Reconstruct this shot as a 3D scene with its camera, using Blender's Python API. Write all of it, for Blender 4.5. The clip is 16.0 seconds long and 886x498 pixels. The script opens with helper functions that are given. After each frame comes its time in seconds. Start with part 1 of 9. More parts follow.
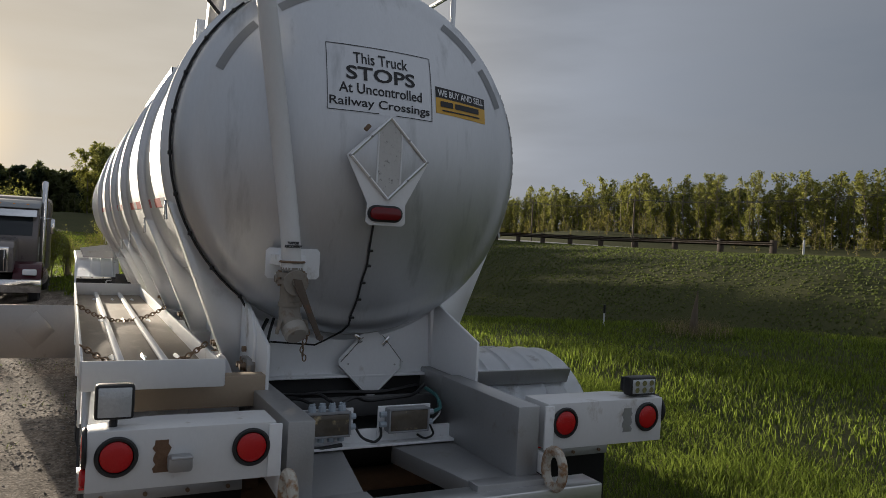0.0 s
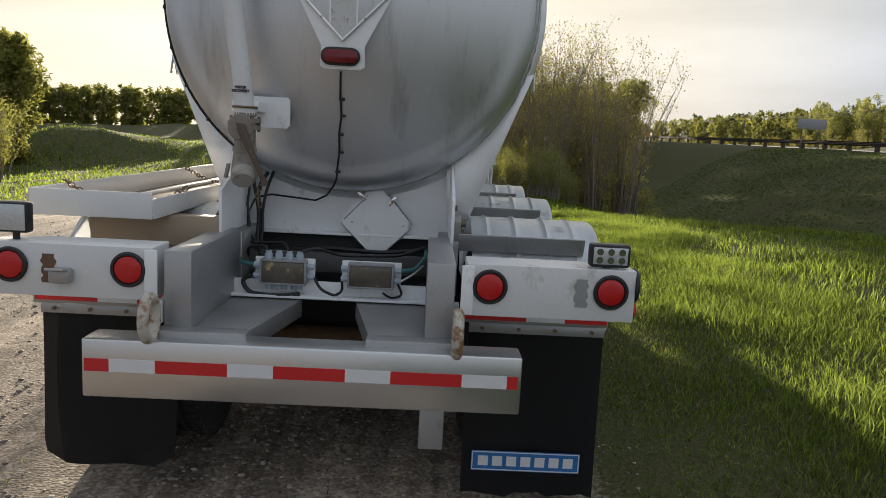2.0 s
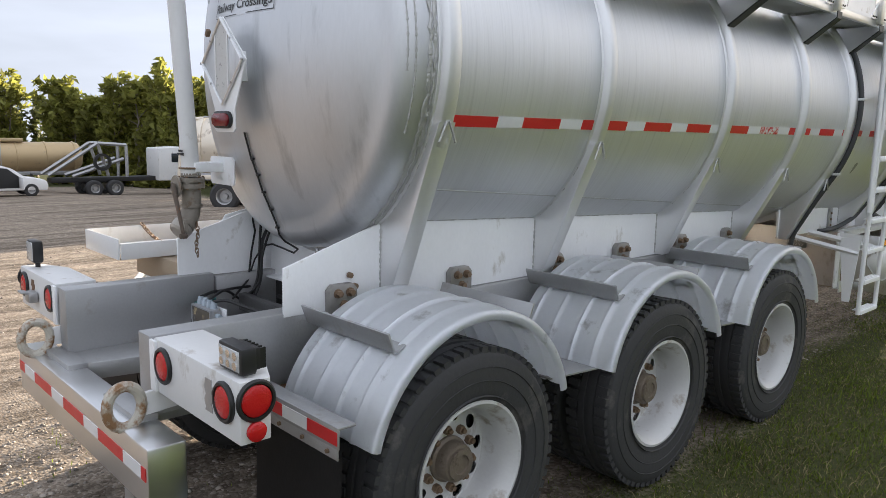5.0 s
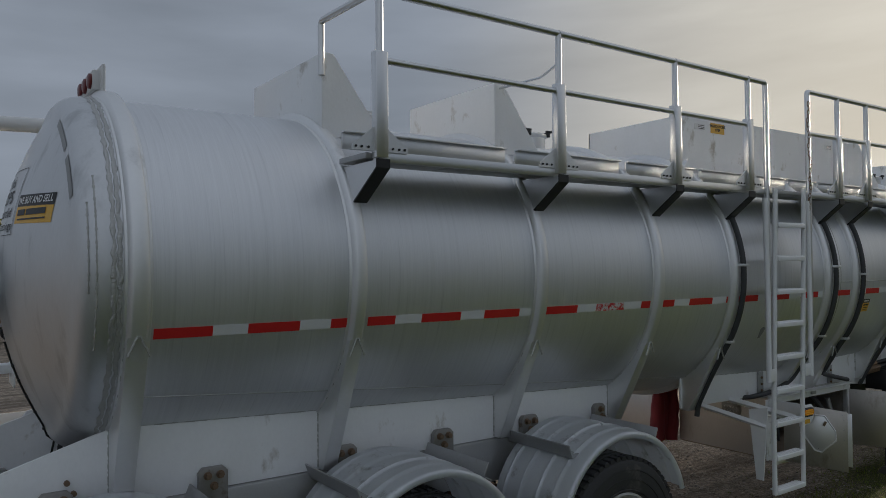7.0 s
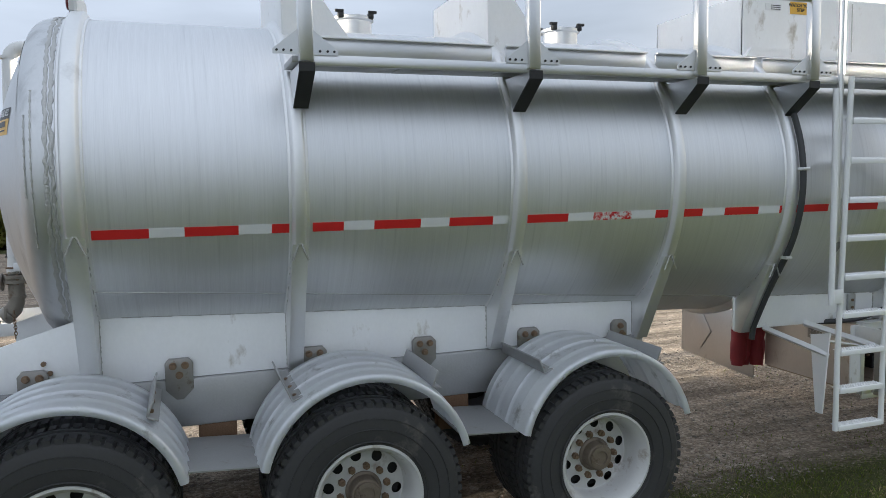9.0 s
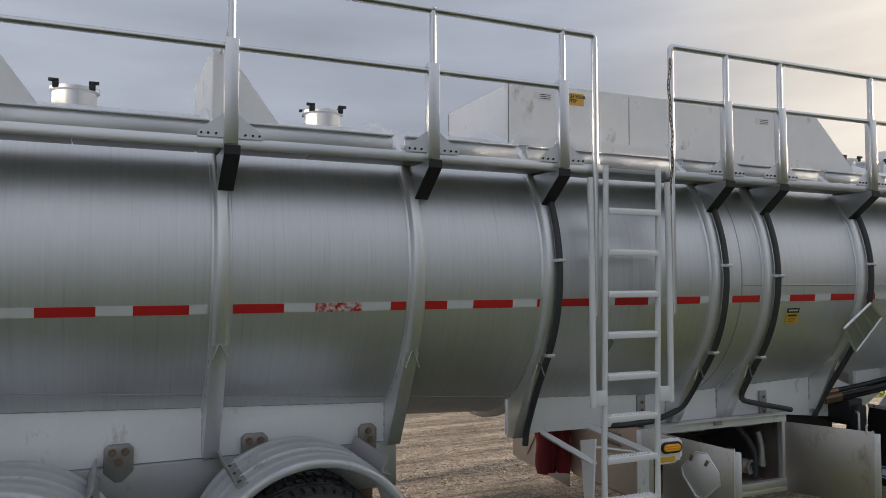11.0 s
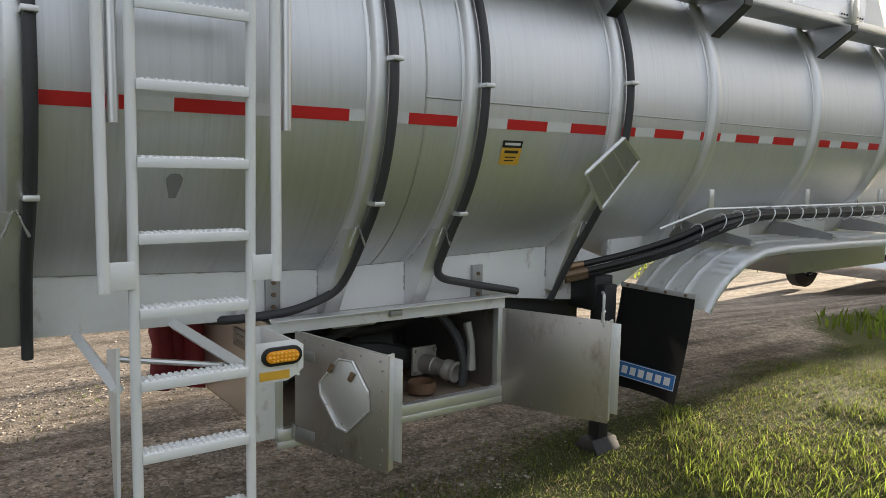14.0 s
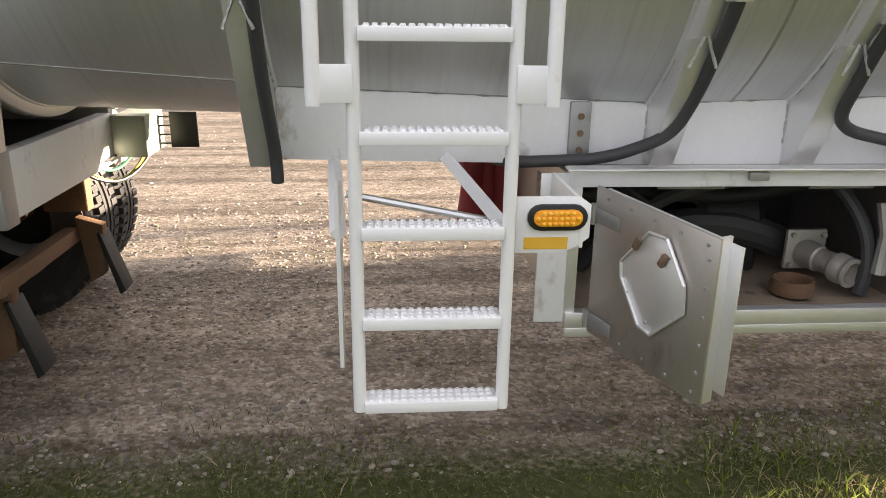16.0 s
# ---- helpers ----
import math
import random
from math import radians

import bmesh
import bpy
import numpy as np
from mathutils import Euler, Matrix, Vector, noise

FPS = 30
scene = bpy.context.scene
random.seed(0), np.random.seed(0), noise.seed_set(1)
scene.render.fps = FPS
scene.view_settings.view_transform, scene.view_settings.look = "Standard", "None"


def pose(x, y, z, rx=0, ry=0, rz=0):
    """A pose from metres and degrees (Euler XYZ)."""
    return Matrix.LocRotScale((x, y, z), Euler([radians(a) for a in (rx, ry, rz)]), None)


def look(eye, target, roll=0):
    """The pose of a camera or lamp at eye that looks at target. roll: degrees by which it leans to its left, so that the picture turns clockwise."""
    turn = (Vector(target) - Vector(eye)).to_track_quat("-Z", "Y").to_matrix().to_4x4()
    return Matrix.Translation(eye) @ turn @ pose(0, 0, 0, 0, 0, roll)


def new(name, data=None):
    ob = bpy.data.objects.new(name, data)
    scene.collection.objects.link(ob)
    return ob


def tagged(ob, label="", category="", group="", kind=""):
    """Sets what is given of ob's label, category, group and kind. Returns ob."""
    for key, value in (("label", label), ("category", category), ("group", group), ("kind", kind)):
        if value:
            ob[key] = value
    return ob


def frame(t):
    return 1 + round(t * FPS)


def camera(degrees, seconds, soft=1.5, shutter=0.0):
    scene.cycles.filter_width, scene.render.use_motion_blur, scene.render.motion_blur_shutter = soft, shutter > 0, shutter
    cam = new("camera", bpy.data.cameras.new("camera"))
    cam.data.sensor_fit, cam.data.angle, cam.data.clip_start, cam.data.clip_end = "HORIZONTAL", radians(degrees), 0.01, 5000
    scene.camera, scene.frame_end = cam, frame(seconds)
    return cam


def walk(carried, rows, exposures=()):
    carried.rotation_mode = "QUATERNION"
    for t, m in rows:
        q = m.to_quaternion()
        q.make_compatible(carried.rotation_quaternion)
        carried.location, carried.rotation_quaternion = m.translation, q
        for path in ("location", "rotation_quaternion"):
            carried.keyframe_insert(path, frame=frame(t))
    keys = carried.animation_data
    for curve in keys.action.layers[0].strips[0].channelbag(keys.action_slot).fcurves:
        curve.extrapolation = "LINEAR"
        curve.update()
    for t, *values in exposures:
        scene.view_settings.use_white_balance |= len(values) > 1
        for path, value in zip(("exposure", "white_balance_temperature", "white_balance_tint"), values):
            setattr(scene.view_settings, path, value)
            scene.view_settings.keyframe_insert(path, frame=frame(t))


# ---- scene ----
cam = camera(61.5, 16.0, 0.45)
PATH = [
    (0, (-1.393, -4.058, 1.927), (-0.496, -2.271, 1.907), 3.0),
    (0.5, (-1.105, -4.292, 1.988), (-0.318, -2.456, 2.088), 2.9),
    (0.77, (-0.868, -4.326, 1.985), (-0.168, -2.453, 2.118), 2.9),
    (1, (-0.66, -4.345, 1.969), (-0.034, -2.449, 2.086), 2.9),
    (1.5, (-0.118, -4.337, 1.841), (0.27, -2.378, 1.735), 2.6),
    (2, (0.428, -4.191, 1.702), (0.475, -2.213, 1.406), 3.0),
    (2.5, (0.994, -3.927, 1.654), (0.666, -1.995, 1.253), 3.3),
    (3, (1.558, -3.646, 1.682), (0.959, -1.786, 1.253), 1.9),
    (3.2, (1.765, -3.477, 1.697), (1.09, -1.643, 1.274), 1.3),
    (5.3, (3.594, -2.14, 2.035), (2.085, -0.853, 1.778), 0.9),
    (5.5, (3.729, -2.003, 2.046), (2.204, -0.723, 1.863), 0.7),
    (6, (4.091, -1.67, 2.176), (2.525, -0.426, 2.128), 0.9),
    (6.5, (4.402, -1.33, 2.316), (2.809, -0.121, 2.374), 0.5),
    (7, (4.584, -0.913, 2.377), (2.953, 0.243, 2.421), -0.5),
    (7.5, (4.814, -0.518, 2.402), (3.099, 0.502, 2.26), -1.1),
    (8, (4.893, -0.221, 2.347), (3.095, 0.61, 2.073), -1.0),
    (8.2, (4.923, -0.108, 2.328), (3.096, 0.648, 2.027), -0.7),
    (10.3, (5.439, 1.354, 2.29), (3.539, 1.979, 2.315), 0.7),
    (10.5, (5.385, 1.458, 2.282), (3.509, 2.148, 2.357), 0.2),
    (11, (5.207, 1.847, 2.224), (3.382, 2.661, 2.311), -0.1),
    (11.5, (5.005, 2.252, 2.142), (3.226, 3.164, 2.092), 0.2),
    (12, (4.731, 2.637, 2.039), (3.007, 3.644, 1.92), -0.1),
    (12.5, (4.51, 3.033, 1.948), (2.859, 4.154, 1.819), -0.2),
    (13, (4.256, 3.459, 1.916), (2.702, 4.715, 1.809), -0.1),
    (13.5, (4.157, 3.855, 1.91), (2.64, 5.152, 1.793), 0.1),
    (14, (3.953, 4.158, 1.866), (2.338, 5.317, 1.65), 1.1),
    (14.5, (3.806, 4.475, 1.795), (2.04, 5.315, 1.376), 2.5),
    (15, (3.609, 4.635, 1.731), (1.765, 5.171, 1.174), 2.7),
    (15.5, (3.391, 4.77, 1.691), (1.51, 5.081, 1.088), 1.8),
    (16, (3.183, 4.879, 1.66), (1.287, 5.031, 1.042), 0.8),
]
EXPOSURES = [(0.0, 0.72, 5900, 9), (0.5, 0.52, 5950, 9), (1.0, 0.47, 6050, 9), (1.5, 0.62, 6300, 8), (2.0, 1.62, 6100, 8), (2.5, 2.02, 6000, 9), (3.2, 2.62, 5950, 10), (5.5, 2.37, 6150, 11), (6.0, 1.52, 6100, 11), (6.5, 1.07, 5950, 9), (7.0, 0.87, 5850, 7), (7.5, 1.57, 5800, 6), (8.2, 2.32, 5800, 6), (10.5, 1.67, 6050, 10), (11.0, 1.52, 6100, 11), (11.5, 1.82, 6150, 12), (12.5, 1.87, 6150, 13), (13.5, 1.92, 6100, 11), (14.2, 2.37, 6290, 8), (15.0, 3.1, 6540, 11), (16.0, 2.92, 6590, 15)]
walk(cam, [(t, look(eye, aim, roll)) for t, eye, aim, roll in PATH], EXPOSURES)

# ---- sky and sun ----
SUN_AZ, SUN_EL = radians(10.0), radians(7.3)
SUN_DIR = Vector((-math.sin(SUN_AZ) * math.cos(SUN_EL), math.cos(SUN_AZ) * math.cos(SUN_EL), math.sin(SUN_EL)))
world = bpy.data.worlds.new("sky")
scene.world = world
world.use_nodes = True
wn, wl = world.node_tree.nodes, world.node_tree.links
wn.clear()
w_out, w_bg = wn.new("ShaderNodeOutputWorld"), wn.new("ShaderNodeBackground")
w_sky = wn.new("ShaderNodeTexSky")
w_sky.sky_type, w_sky.sun_disc = "NISHITA", False
w_sky.sun_elevation, w_sky.sun_rotation = SUN_EL, -SUN_AZ
w_sky.air_density, w_sky.dust_density, w_sky.ozone_density = 1.0, 2.5, 1.0
w_tc, w_map = wn.new("ShaderNodeTexCoord"), wn.new("ShaderNodeMapping")
w_sep, w_com = wn.new("ShaderNodeSeparateXYZ"), wn.new("ShaderNodeCombineXYZ")
wl.new(w_tc.outputs["Generated"], w_sep.inputs[0])
w_tip, w_max = wn.new("ShaderNodeMath"), wn.new("ShaderNodeMath")
w_tip.operation, w_max.operation = "MULTIPLY_ADD", "MAXIMUM"
w_tip.inputs[1].default_value, w_max.inputs[1].default_value = -0.038, 0.012
wl.new(w_sep.outputs["X"], w_tip.inputs[0])
wl.new(w_sep.outputs["Z"], w_tip.inputs[2])
wl.new(w_tip.outputs[0], w_max.inputs[0])
wl.new(w_sep.outputs["X"], w_com.inputs["X"])
wl.new(w_sep.outputs["Y"], w_com.inputs["Y"])
wl.new(w_max.outputs[0], w_com.inputs["Z"])
wl.new(w_com.outputs[0], w_sky.inputs["Vector"])
w_map.inputs["Scale"].default_value = (1.0, 1.0, 5.0)
w_noise = wn.new("ShaderNodeTexNoise")
w_noise.inputs["Scale"].default_value, w_noise.inputs["Detail"].default_value = 1.8, 7.0
w_cover = wn.new("ShaderNodeMapRange")
w_cover.inputs[1].default_value, w_cover.inputs[2].default_value = 0.30, 0.65
w_cover.inputs[3].default_value, w_cover.inputs[4].default_value = 0.90, 0.98
# cloud: pale where thin, a slate bank low on one side, thinner round the sun
w_norm, w_bank, w_near = wn.new("ShaderNodeVectorMath"), wn.new("ShaderNodeVectorMath"), wn.new("ShaderNodeVectorMath")
w_norm.operation, w_bank.operation, w_near.operation = "NORMALIZE", "DOT_PRODUCT", "DOT_PRODUCT"
wl.new(w_com.outputs[0], w_norm.inputs[0])
w_bank.inputs[1].default_value = Vector((0.92, 0.36, 0.16)).normalized()
w_near.inputs[1].default_value = SUN_DIR
wl.new(w_norm.outputs[0], w_bank.inputs[0])
wl.new(w_norm.outputs[0], w_near.inputs[0])
w_wob = wn.new("ShaderNodeMath")
w_wob.operation = "MULTIPLY_ADD"
w_wob.inputs[1].default_value = 0.30
wl.new(w_noise.outputs["Fac"], w_wob.inputs[0])
wl.new(w_bank.outputs["Value"], w_wob.inputs[2])
w_side = wn.new("ShaderNodeMapRange")
w_side.interpolation_type = "SMOOTHSTEP"
w_side.inputs[1].default_value, w_side.inputs[2].default_value = 1.0, 1.22
wl.new(w_wob.outputs[0], w_side.inputs[0])
w_thin = wn.new("ShaderNodeMapRange")
w_thin.interpolation_type = "SMOOTHSTEP"
w_thin.inputs[1].default_value, w_thin.inputs[2].default_value = 0.9900, 0.9999
w_thin.inputs[3].default_value, w_thin.inputs[4].default_value = 0.0, 0.10
wl.new(w_near.outputs["Value"], w_thin.inputs[0])
w_cov2 = wn.new("ShaderNodeMath")
w_cov2.operation = "SUBTRACT"
w_cloud = wn.new("ShaderNodeMix")
w_cloud.data_type = "RGBA"
w_back = wn.new("ShaderNodeMapRange")
w_back.inputs[1].default_value, w_back.inputs[2].default_value = -0.6, 0.6
wl.new(w_sep.outputs["X"], w_back.inputs[0])
w_pale = wn.new("ShaderNodeMix")
w_pale.data_type = "RGBA"
w_pale.inputs[6].default_value, w_pale.inputs[7].default_value = (4.4, 4.6, 5.05, 1), (6.0, 6.1, 6.45, 1)
wl.new(w_back.outputs[0], w_pale.inputs[0])
wl.new(w_pale.outputs[2], w_cloud.inputs[6])
w_cloud.inputs[7].default_value = (1.95, 2.25, 2.7, 1)
# brighter overhead than low down
w_up = wn.new("ShaderNodeMapRange")
w_up.inputs[1].default_value, w_up.inputs[2].default_value = 0.1, 0.8
w_up.inputs[3].default_value, w_up.inputs[4].default_value = 1.0, 1.15
wl.new(w_sep.outputs["Z"], w_up.inputs[0])
w_mul = wn.new("ShaderNodeVectorMath")
w_mul.operation = "SCALE"
w_mix = wn.new("ShaderNodeMix")
w_mix.data_type = "RGBA"
wl.new(w_com.outputs[0], w_map.inputs["Vector"])
wl.new(w_map.outputs["Vector"], w_noise.inputs["Vector"])
wl.new(w_noise.outputs["Fac"], w_cover.inputs[0])
wl.new(w_side.outputs[0], w_cloud.inputs[0])
w_wisp = wn.new("ShaderNodeMapRange")
w_wisp.inputs[1].default_value, w_wisp.inputs[2].default_value = 0.32, 0.68
w_wisp.inputs[3].default_value, w_wisp.inputs[4].default_value = 0.82, 1.16
w_lit = wn.new("ShaderNodeVectorMath")
w_lit.operation = "SCALE"
wl.new(w_noise.outputs["Fac"], w_wisp.inputs[0])
# warm veil of cloud round the sun
w_veil, w_warm = wn.new("ShaderNodeMapRange"), wn.new("ShaderNodeMix")
w_veil.interpolation_type = "SMOOTHERSTEP"
w_veil.inputs[1].default_value, w_veil.inputs[2].default_value = 0.64, 1.02
w_warm.data_type = "RGBA"
w_warm.inputs[7].default_value = (11.0, 9.6, 7.7, 1)
wl.new(w_near.outputs["Value"], w_veil.inputs[0])
wl.new(w_veil.outputs[0], w_warm.inputs[0])
wl.new(w_cloud.outputs[2], w_warm.inputs[6])
wl.new(w_warm.outputs[2], w_lit.inputs[0])
wl.new(w_wisp.outputs[0], w_lit.inputs["Scale"])
wl.new(w_lit.outputs[0], w_mul.inputs[0])
wl.new(w_up.outputs[0], w_mul.inputs["Scale"])
wl.new(w_cover.outputs[0], w_cov2.inputs[0])
wl.new(w_thin.outputs[0], w_cov2.inputs[1])
wl.new(w_cov2.outputs[0], w_mix.inputs[0])
wl.new(w_sky.outputs["Color"], w_mix.inputs[6])
wl.new(w_mul.outputs[0], w_mix.inputs[7])
# the sun itself, white through thin cloud
w_core, w_disc = wn.new("ShaderNodeMapRange"), wn.new("ShaderNodeMix")
w_core.interpolation_type = "SMOOTHSTEP"
w_core.inputs[1].default_value, w_core.inputs[2].default_value = 0.9970, 0.9998
w_disc.data_type = "RGBA"
w_disc.inputs[7].default_value = (42.0, 38.0, 31.0, 1)
wl.new(w_near.outputs["Value"], w_core.inputs[0])
wl.new(w_core.outputs[0], w_disc.inputs[0])
wl.new(w_mix.outputs[2], w_disc.inputs[6])
wl.new(w_disc.outputs[2], w_bg.inputs["Color"])
w_bg.inputs["Strength"].default_value = 0.0325
wl.new(w_bg.outputs["Background"], w_out.inputs["Surface"])

sun_data = bpy.data.lights.new("sun", "SUN")
sun_data.energy, sun_data.angle, sun_data.color = 5.0, radians(0.8), (1.0, 0.82, 0.60)
sun = new("sun", sun_data)
sun.matrix_world = look(SUN_DIR * 50, (0, 0, 0))


# ---- materials ----
def material(name, color, rough=0.5, metal=0.0, vary=0.12, scale=6.0, stretch=(1, 1, 1), dirt=None, dirt_at=0.62, bump=0.05, bump_scale=60.0, rough_vary=0.1, spec=0.5, translucent=0.0, per_object=0.0, dirt_scale=3.0, island=0.0):
    """Painted, metal or rough surface: base colour with broad and fine variation, stains of a second colour, fine relief."""
    m = bpy.data.materials.new(name)
    m.use_nodes = True
    n, l = m.node_tree.nodes, m.node_tree.links
    b = n["Principled BSDF"]
    tc, mp = n.new("ShaderNodeTexCoord"), n.new("ShaderNodeMapping")
    mp.inputs["Scale"].default_value = stretch
    l.new(tc.outputs["Object"], mp.inputs["Vector"])
    big, fine = n.new("ShaderNodeTexNoise"), n.new("ShaderNodeTexNoise")
    big.inputs["Scale"].default_value, big.inputs["Detail"].default_value = scale, 6
    fine.inputs["Scale"].default_value, fine.inputs["Detail"].default_value = bump_scale, 4
    l.new(mp.outputs["Vector"], big.inputs["Vector"])
    l.new(mp.outputs["Vector"], fine.inputs["Vector"])
    base = n.new("ShaderNodeMix")
    base.data_type = "RGBA"
    lo, hi = [c * (1 - vary) for c in color], [min(1, c * (1 + vary)) for c in color]
    base.inputs[6].default_value, base.inputs[7].default_value = (*lo, 1), (*hi, 1)
    mid = n.new("ShaderNodeMath")
    mid.operation = "MULTIPLY_ADD"
    mid.inputs[1].default_value, mid.inputs[2].default_value = 0.4, 0.0
    l.new(fine.outputs["Fac"], mid.inputs[0])
    tot = n.new("ShaderNodeMath")
    tot.operation = "MULTIPLY_ADD"
    tot.inputs[1].default_value = 0.6
    l.new(big.outputs["Fac"], tot.inputs[0])
    l.new(mid.outputs[0], tot.inputs[2])
    l.new(tot.outputs[0], base.inputs[0])
    out = base.outputs[2]
    if dirt:
        st, rp, mx = n.new("ShaderNodeTexNoise"), n.new("ShaderNodeMapRange"), n.new("ShaderNodeMix")
        st.inputs["Scale"].default_value, st.inputs["Detail"].default_value, st.inputs["Roughness"].default_value = dirt_scale, 8, 0.65
        rp.inputs[1].default_value, rp.inputs[2].default_value = dirt_at, dirt_at + 0.12
        l.new(mp.outputs["Vector"], st.inputs["Vector"])
        l.new(st.outputs["Fac"], rp.inputs[0])
        mx.data_type = "RGBA"
        l.new(rp.outputs[0], mx.inputs[0])
        l.new(out, mx.inputs[6])
        mx.inputs[7].default_value = (*dirt, 1)
        out = mx.outputs[2]
    if translucent or island:
        gi, hv, vr = n.new("ShaderNodeNewGeometry"), n.new("ShaderNodeHueSaturation"), n.new("ShaderNodeMapRange")
        vr.inputs[3].default_value, vr.inputs[4].default_value = 1 - (island or 0.45), 1 + (island or 0.45)
        l.new(gi.outputs["Random Per Island"], vr.inputs[0])
        l.new(vr.outputs[0], hv.inputs["Value"])
        l.new(out, hv.inputs["Color"])
        out = hv.outputs["Color"]
    if per_object:
        oi, hs, mr = n.new("ShaderNodeObjectInfo"), n.new("ShaderNodeHueSaturation"), n.new("ShaderNodeMapRange")
        mr.inputs[3].default_value, mr.inputs[4].default_value = 1 - per_object, 1 + per_object
        l.new(oi.outputs["Random"], mr.inputs[0])
        l.new(mr.outputs[0], hs.inputs["Value"])
        l.new(out, hs.inputs["Color"])
        out = hs.outputs["Color"]
    l.new(out, b.inputs["Base Color"])
    b.inputs["Metallic"].default_value = metal
    b.inputs["Specular IOR Level"].default_value = spec
    rr = n.new("ShaderNodeMapRange")
    rr.inputs[3].default_value, rr.inputs[4].default_value = max(0.02, rough - rough_vary), min(1, rough + rough_vary)
    l.new(big.outputs["Fac"], rr.inputs[0])
    l.new(rr.outputs[0], b.inputs["Roughness"])
    if bump:
        bp = n.new("ShaderNodeBump")
        bp.inputs["Strength"].default_value, bp.inputs["Distance"].default_value = bump, 0.01
        l.new(fine.outputs["Fac"], bp.inputs["Height"])
        l.new(bp.outputs["Normal"], b.inputs["Normal"])
    if translucent:
        tr, ms, o = n.new("ShaderNodeBsdfTranslucent"), n.new("ShaderNodeMixShader"), n["Material Output"]
        l.new(out, tr.inputs["Color"])
        ms.inputs[0].default_value = translucent
        l.new(b.outputs[0], ms.inputs[1])
        l.new(tr.outputs[0], ms.inputs[2])
        l.new(ms.outputs[0], o.inputs["Surface"])
    return m


TANK_AL = material("brushed aluminium", (0.735, 0.745, 0.765), 0.49, 0.86, 0.17, 6.0, (0.25, 9.0, 0.22), (0.66, 0.67, 0.69), 0.56, bump=0.07, bump_scale=34, rough_vary=0.16, dirt_scale=5)
HEAD_AL = material("oxidised aluminium", (0.62, 0.63, 0.645), 0.46, 0.90, 0.12, 5.0, (1.6, 1, 0.28), (0.47, 0.48, 0.49), 0.56, bump=0.05, bump_scale=60, rough_vary=0.10, dirt_scale=4)
RIB_AL = material("rib aluminium", (0.78, 0.785, 0.79), 0.44, 0.8, 0.06, 5.0, (1, 1, 1), (0.6, 0.6, 0.6), 0.62, bump=0.06, bump_scale=50)
PLATE_AL = material("skirt plate", (0.84, 0.85, 0.86), 0.48, 0.1, 0.09, 5.0, (1, 1, 0.6), (0.46, 0.43, 0.38), 0.60, bump=0.08, bump_scale=60, dirt_scale=5)
FRAME_AL = material("mill finish frame", (0.41, 0.412, 0.415), 0.46, 0.7, 0.15, 8.0, (1, 1, 1), (0.33, 0.31, 0.28), 0.60, bump=0.12, bump_scale=80, dirt_scale=6)
WELD = material("weld bead", (0.50, 0.50, 0.49), 0.5, 0.9, 0.25, 60, bump=0.6, bump_scale=90)
RAIL_AL = material("rail tube aluminium", (0.70, 0.705, 0.71), 0.34, 1.0, 0.06, 8.0, bump=0.03)
LADDER = material("ladder pale paint", (0.82, 0.83, 0.84), 0.42, 0.1, 0.05, 6.0, (1, 1, 1), (0.55, 0.54, 0.5), 0.68, bump=0.05)
WHITE = material("worn white paint", (0.68, 0.68, 0.675), 0.44, 0.0, 0.09, 6.0, (1, 1, 0.6), (0.40, 0.36, 0.31), 0.60, bump=0.08, dirt_scale=6)
FENDER = material("polished fender", (0.88, 0.90, 0.93), 0.32, 0.35, 0.08, 6.0, (1, 1, 1), (0.52, 0.52, 0.52), 0.59, bump=0.10, bump_scale=45, dirt_scale=6)
STEEL = material("stainless door", (0.50, 0.47, 0.44), 0.40, 0.85, 0.14, 5.0, (1, 1, 0.5), (0.34, 0.29, 0.24), 0.58, bump=0.06, dirt_scale=5)
RUST = material("rusty steel", (0.17, 0.10, 0.058), 0.8, 0.2, 0.35, 18, (1, 1, 1), (0.36, 0.33, 0.28), 0.62, bump=0.4, bump_scale=80)
BOLT = material("rusty bolt", (0.21, 0.145, 0.095), 0.6, 0.5, 0.3, 40, bump=0.3)
RUBBER = material("tyre rubber", (0.035, 0.035, 0.036), 0.72, 0.0, 0.3, 10, (1, 1, 1), (0.12, 0.11, 0.10), 0.6, bump=0.15, bump_scale=60)
FLAP = material("mud flap rubber", (0.016, 0.016, 0.017), 0.55, 0.0, 0.3, 6, (1, 1, 1), (0.05, 0.048, 0.045), 0.66, bump=0.08)
BLACK = material("black plastic", (0.014, 0.014, 0.015), 0.45, 0.0, 0.2, 12, bump=0.05)
CABLE = material("black cable", (0.010, 0.010, 0.011), 0.5, 0.0, 0.2, 30, bump=0.1)
HOSE = material("grey black hose", (0.045, 0.047, 0.05), 0.5, 0.0, 0.15, 10, bump=0.08)
RED_LENS = material("red lens", (0.50, 0.012, 0.014), 0.18, 0.0, 0.1, 30, bump=0.25, bump_scale=160)
AMBER_LENS = material("amber lens", (0.95, 0.36, 0.02), 0.2, 0.0, 0.15, 60, bump=0.3, bump_scale=120)
CLEAR_LENS = material("clear lens", (0.55, 0.57, 0.58), 0.12, 0.3, 0.2, 60, bump=0.2, bump_scale=90)
TAPE_RED = material("red reflective tape", (0.55, 0.020, 0.022), 0.38, 0.0, 0.12, 20, (1, 1, 1), (0.62, 0.55, 0.53), 0.74, bump=0.03, dirt_scale=9)
